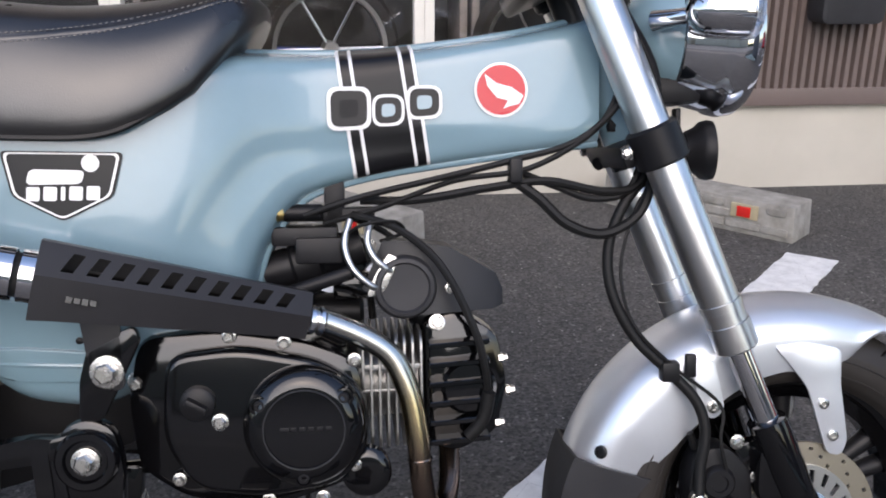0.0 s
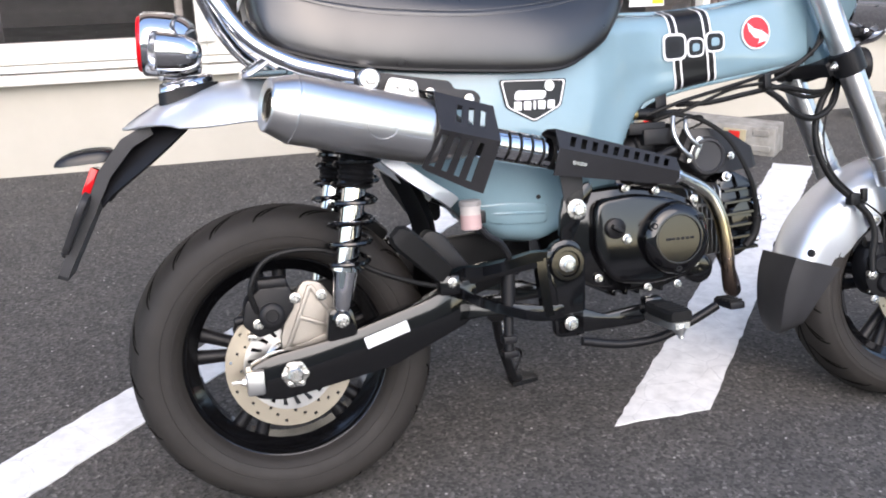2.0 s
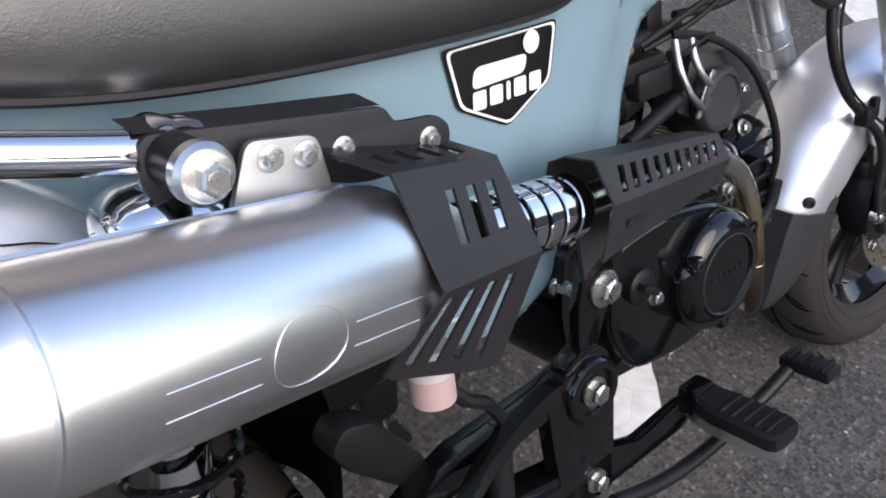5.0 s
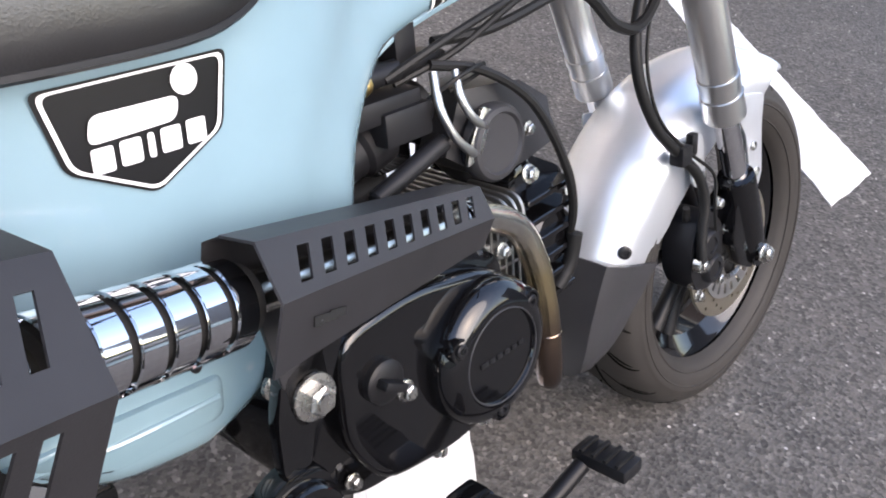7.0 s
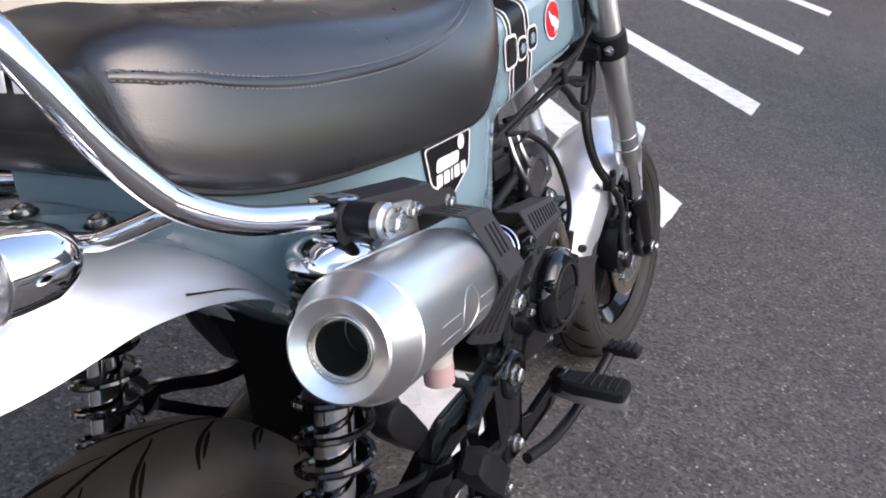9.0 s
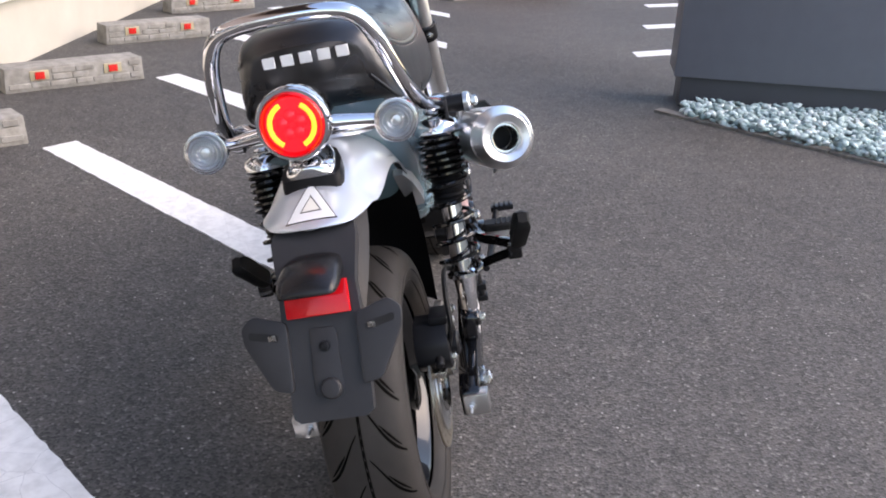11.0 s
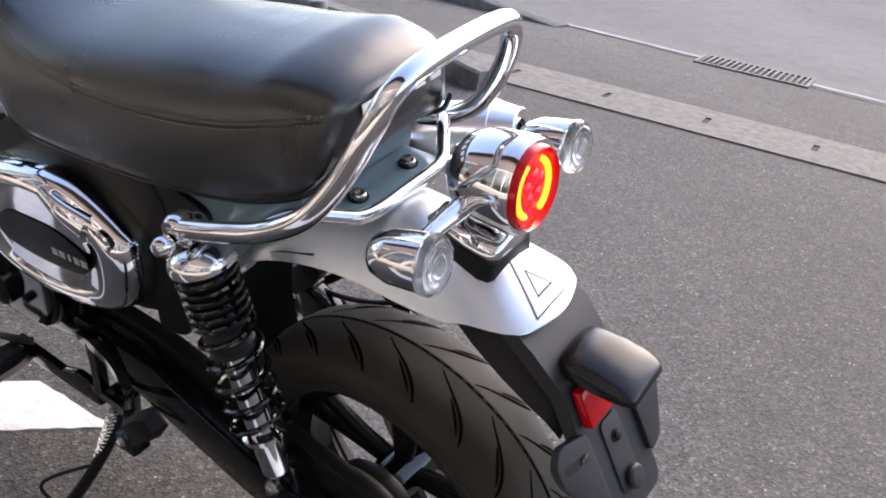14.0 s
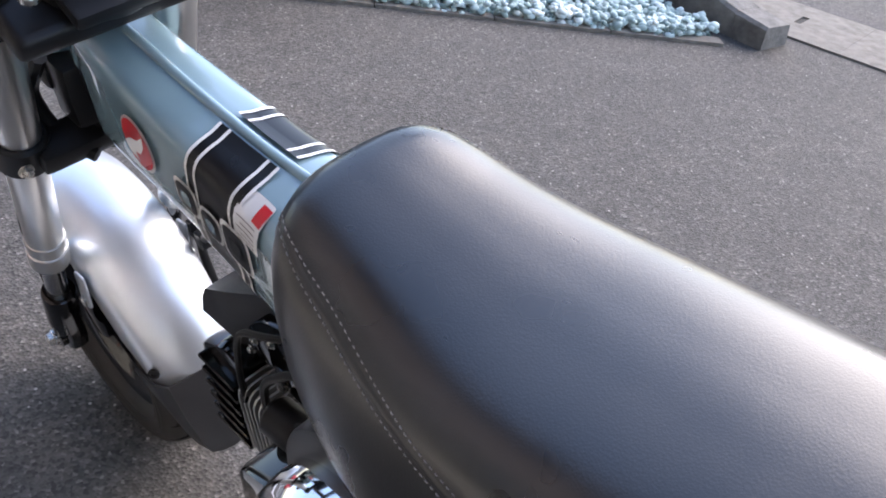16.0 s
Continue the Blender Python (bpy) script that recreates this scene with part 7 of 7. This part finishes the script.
LC = sp_("lower_yoke", box(FT + fd * 0.214 + V(-0.016, 0, -0.006), (0.044, 0.17, 0.028), 0.008, Matrix.Rotation(radians(-23), 4, "Y")), SATIN, label="black lower fork clamp")
sp_("upper_yoke", join(box(FT + fd * 0.012 + V(-0.026, 0, -0.006), (0.082, 0.19, 0.026), 0.010, Matrix.Rotation(radians(-23), 4, "Y"), 3), *[lathe([(-0.016, 0.026), (-0.013, 0.029), (0.016, 0.029), (0.019, 0.026)], FT + V(0, 0.089 * k, 0) + fd * 0.012, fd, 28) for k in (-1, 1)], box(FT + fd * -0.008 + V(-0.055, 0, -0.012), (0.050, 0.10, 0.016), 0.006, Matrix.Rotation(radians(-23), 4, "Y"))), SATIN, LC)
sp_("top_cover", lathe([(0, 0.052), (0.014, 0.058), (0.03, 0.056), (0.045, 0.045)], FT + V(-0.015, 0, -0.01), -fd, 32), SATIN, LC)
for s in (-1, 1):
    sp_("top_bolt", capbolt(FT + V(-0.052, s * 0.07, 0.008), -fd, 0.009, 0.008), ZINC, LC)
    sp_("bar_riser", rod(FT + V(-0.02, s * 0.045, 0.02), FT + V(-0.045, s * 0.045, 0.085), 0.015, 14, 0.003), SATIN, LC)
sp_("handlebar", tube([(0.80, -0.36, 0.985), (0.83, -0.24, 0.985), (0.885, -0.13, 0.95), (0.895, -0.05, 0.935), (0.895, 0.05, 0.935), (0.885, 0.13, 0.95), (0.83, 0.24, 0.985), (0.80, 0.36, 0.985)], 0.011, 14, 5), SATIN, LC, "black tubular handlebar")
for s in (-1, 1):
    sp_("grip", rod((0.798, s * 0.375, 0.985), (0.828, s * 0.25, 0.985), 0.017, 16, 0.003), RUBBERGRIP, LC)
sp_("steering_stem", rod(V(0.985, 0, 0.722) - u_st * 0.10, V(0.985, 0, 0.722) + u_st * 0.12, 0.022, 20), SATIN, LC)
sp_("wiring_loom", join(box((1.01, 0.0, 0.70), (0.05, 0.08, 0.07), 0.01), tube([(1.0, 0.05, 0.75), (1.03, 0.06, 0.70), (1.02, 0.05, 0.65), (0.99, 0.03, 0.63)], 0.008, 8, 4), tube([(1.0, -0.04, 0.80), (1.03, -0.05, 0.74), (1.04, -0.045, 0.69)], 0.006, 8, 4)), SATIN, LC)

# headlamp
hd = V(1, 0, -0.05).normalized()
HL = sp_("headlamp", lathe([(0, 0.022), (0.006, 0.040), (0.025, 0.058), (0.045, 0.0655), (0.060, 0.067)], (1.012, 0, 0.775), hd, 48), BLUE, label="grey-blue headlamp shell with chrome rim")
sp_("chrome_rim", lathe([(0.050, 0.0655), (0.052, 0.0695), (0.070, 0.0755), (0.088, 0.0795), (0.097, 0.081), (0.100, 0.084), (0.112, 0.0865), (0.126, 0.084), (0.134, 0.077), (0.134, 0.073)], (1.012, 0, 0.775), hd, 48, False), CHROME, HL)
sp_("lamp_glass", lathe([(0.132, 0.0745), (0.140, 0.06), (0.146, 0.035), (0.148, 0)], (1.012, 0, 0.775), hd, 40), LENS, HL)
sp_("lamp_bowl", lathe([(0.09, 0.02), (0.115, 0.055), (0.13, 0.074)], (1.012, 0, 0.775), hd, 40), CHROME, HL)
sp_("lower_shell", box((1.055, 0, 0.712), (0.07, 0.09, 0.03), 0.01), SATIN, HL)
for s in (-1, 1):
    turn_lamp((1.108, 0.118 * s, 0.786), (1, 0, -0.03), [(1.028, 0.066 * s, 0.783), (1.045, 0.085 * s, 0.784), (1.062, 0.104 * s, 0.786)], m=STEER)
HORN = sp_("horn", lathe([(0, 0.010), (0.006, 0.022), (0.016, 0.026), (0.022, 0.032), (0.030, 0.034), (0.036, 0.033), (0.038, 0.026), (0.036, 0.012), (0.038, 0)], (1.072, -0.02, 0.645), (1, -0.12, 0.02), 36), SATIN, label="round black horn")
sp_("horn_stay", join(box((1.068, -0.02, 0.668), (0.006, 0.018, 0.05), 0.002), rod((1.05, -0.02, 0.645), (1.075, -0.02, 0.645), 0.008)), SATIN, HORN)

# front fender round the wheel
C_F = AX_F + V(0.006, 0, -0.012)


def ff(phi, f, lift=0.0):
    """Point of the front fender at angle phi (degrees from straight ahead) and share f across."""
    a = radians(phi)
    R = lerp(phi, [(52, 0.256), (60, 0.253), (75, 0.252), (95, 0.254), (115, 0.258), (135, 0.264), (150, 0.269), (166, 0.273)]) + lift
    W = lerp(phi, [(52, 0.014), (55, 0.032), (60, 0.050), (70, 0.062), (85, 0.066), (120, 0.067), (150, 0.064), (166, 0.058)])
    D = lerp(phi, [(52, 0.006), (60, 0.016), (68, 0.024), (74, 0.060), (84, 0.085), (96, 0.080), (112, 0.085), (135, 0.098), (150, 0.098), (166, 0.085)])
    g = abs(f)
    if g < 0.62:
        y, d = W * math.sin(g / 0.62 * math.pi / 2 * 0.94) , 0.040 * (1 - math.cos(g / 0.62 * math.pi / 2)) * min(1.0, D / 0.05)
    else:
        k = (g - 0.62) / 0.38
        y = W * (math.sin(math.pi / 2 * 0.94) + 0.01 * k - 0.06 * k * k)
        d = 0.040 * min(1.0, D / 0.05) + max(0.0, D - 0.040 * min(1.0, D / 0.05)) * k
    r = R - d
    return V(C_F.x + r * math.cos(a), math.copysign(y, f), C_F.z + r * math.sin(a))


fr = [[ff(52 + 114 * i / 46, -1 + 2 * j / 36) for j in range(37)] for i in range(47)]
bm = skin(fr, False, False)
bmesh.ops.recalc_face_normals(bm, faces=bm.faces)
bmesh.ops.solidify(bm, geom=list(bm.faces), thickness=0.003)
FFEND = sp_("front_fender", bm, SILVER, label="wide silver front fender")
rows = []
for i in range(13):
    t = i / 12
    phi = 163 + 31 * t
    w = lerp(t, [(0, 0.061), (0.35, 0.056), (0.7, 0.047), (0.9, 0.037), (0.97, 0.027), (1.0, 0.016)])
    dd = lerp(t, [(0, 0.082), (0.4, 0.070), (0.8, 0.048), (1.0, 0.030)])
    a = radians(phi)
    row = []
    for j in range(17):
        f = -1 + j / 8
        r = 0.2718 + 0.014 * t - 0.002 - (dd * max(0.0, abs(f) - 0.5) / 0.5 if abs(f) > 0.5 else 0.0) - 0.006 * abs(f)
        y = w * (min(1.0, abs(f) / 0.6) ** 0.8)
        row.append(V(C_F.x + r * math.cos(a), math.copysign(y, f), C_F.z + r * math.sin(a)))
    rows.append(row)
bm = skin(rows, False, False)
bmesh.ops.recalc_face_normals(bm, faces=bm.faces)
bmesh.ops.solidify(bm, geom=list(bm.faces), thickness=0.004)
sp_("mud_flap", bm, PLASTIC, FFEND, "matt black plastic flap under the fender")
for s in (-1, 1):
    p = ff(159.5, 0.5 * s)
    sp_("fender_bolt", capbolt(p + V(-0.001, 0.001 * s, 0), (-0.65, s * 0.75, 0.1), 0.0075, 0.004), SATIN, FFEND)
    sp_("fender_stay", slab(round_poly([(1.168, 0.428), (1.205, 0.432), (1.246, 0.424), (1.246, 0.385), (1.256, 0.318), (1.249, 0.300), (1.232, 0.304), (1.208, 0.380), (1.186, 0.408)], 0.008), 0.0655 * s, 0.0695 * s, 0.0012), SILVER, FFEND)
    sp_("stay_bolt", capbolt((1.238, 0.070 * s, 0.325), (0, s, 0), 0.006, 0.003), ZINC, FFEND)
    sp_("stay_bolt", capbolt((1.226, 0.070 * s, 0.362), (0, s, 0), 0.006, 0.003), ZINC, FFEND)
    sp_("hose_tab", slab(round_poly([(1.07, 0.42), (1.10, 0.415), (1.112, 0.36), (1.10, 0.348), (1.085, 0.356)], 0.008), 0.0705 * s, 0.0735 * s, 0.001), SILVER, FFEND)
    sp_("tab_bolt", capbolt((1.098, 0.074 * s, 0.364), (0, s, 0), 0.0075, 0.004), ZINC, FFEND)
# front caliper and hose
FC = sp_("front_caliper", slab(round_poly([(1.068, 0.285), (1.082, 0.318), (1.112, 0.322), (1.140, 0.292), (1.142, 0.245), (1.118, 0.215), (1.086, 0.222), (1.070, 0.250)], 0.012), -0.086, -0.044, 0.006), SATIN, label="black front brake caliper")
sp_("caliper_bridge", slab(round_poly([(1.120, 0.318), (1.158, 0.332), (1.180, 0.298), (1.150, 0.262), (1.132, 0.282)], 0.008), -0.080, -0.064, 0.003), GLOSS, FC)
for x, z, r in ((1.100, 0.282, 0.0165), (1.112, 0.246, 0.0165)):
    sp_("piston_cap", lathe([(0, r + 0.003), (0.008, r + 0.002), (0.011, r - 0.001), (0.011, r * 0.6), (0.009, r * 0.55), (0.009, 0)], (x, -0.084, z), (0, -1, 0), 24), SATIN, FC)
sp_("pad_pin", rod((1.078, -0.080, 0.232), (1.128, -0.080, 0.226), 0.0035, 10), ZINC, FC)
sp_("bleed_nipple", join(lathe([(0, 0.005), (0.008, 0.005), (0.009, 0.003), (0.016, 0.003)], (1.080, -0.070, 0.316), (-0.4, -0.2, 1), 10), lathe([(0.008, 0.0045), (0.02, 0.004), (0.021, 0.002)], (1.080, -0.070, 0.316), (-0.4, -0.2, 1), 10)), RUBBER, FC)
sp_("banjo_fitting", join(lathe([(0, 0.009), (0.008, 0.009)], (1.076, -0.088, 0.266), (0, -1, 0), 16), hexbolt((1.076, -0.096, 0.266), (0, -1, 0), 0.007, 0.006)), ZINC, FC)
for x, z in ((1.122, 0.326), (1.155, 0.318), (1.090, 0.216), (1.134, 0.222), (1.146, 0.285)):
    sp_("caliper_bolt", hexbolt((x, -0.084, z), (0, -1, 0), 0.0062, 0.007), ZINC, FC)
sp_("brake_hose", tube([(1.035, -0.045, 0.625), (1.002, -0.056, 0.592), (0.982, -0.062, 0.545), (0.984, -0.068, 0.495), (1.008, -0.074, 0.445), (1.044, -0.079, 0.408), (1.074, -0.086, 0.375), (1.084, -0.090, 0.340), (1.078, -0.092, 0.300), (1.076, -0.096, 0.268)], 0.0062, 10, 6), RUBBER, FC)
sp_("sensor_wire", tube([(1.035, -0.048, 0.615), (1.010, -0.062, 0.58), (0.994, -0.068, 0.52), (1.006, -0.076, 0.46), (1.050, -0.084, 0.412), (1.10, -0.090, 0.37), (1.10, -0.094, 0.33), (1.112, -0.092, 0.28)], 0.002, 6, 6), RUBBER, FC)
sp_("hose_clip", join(box((1.046, -0.080, 0.407), (0.02, 0.018, 0.022), 0.003), box((1.070, -0.078, 0.412), (0.012, 0.010, 0.026), 0.003)), SATIN, FC)
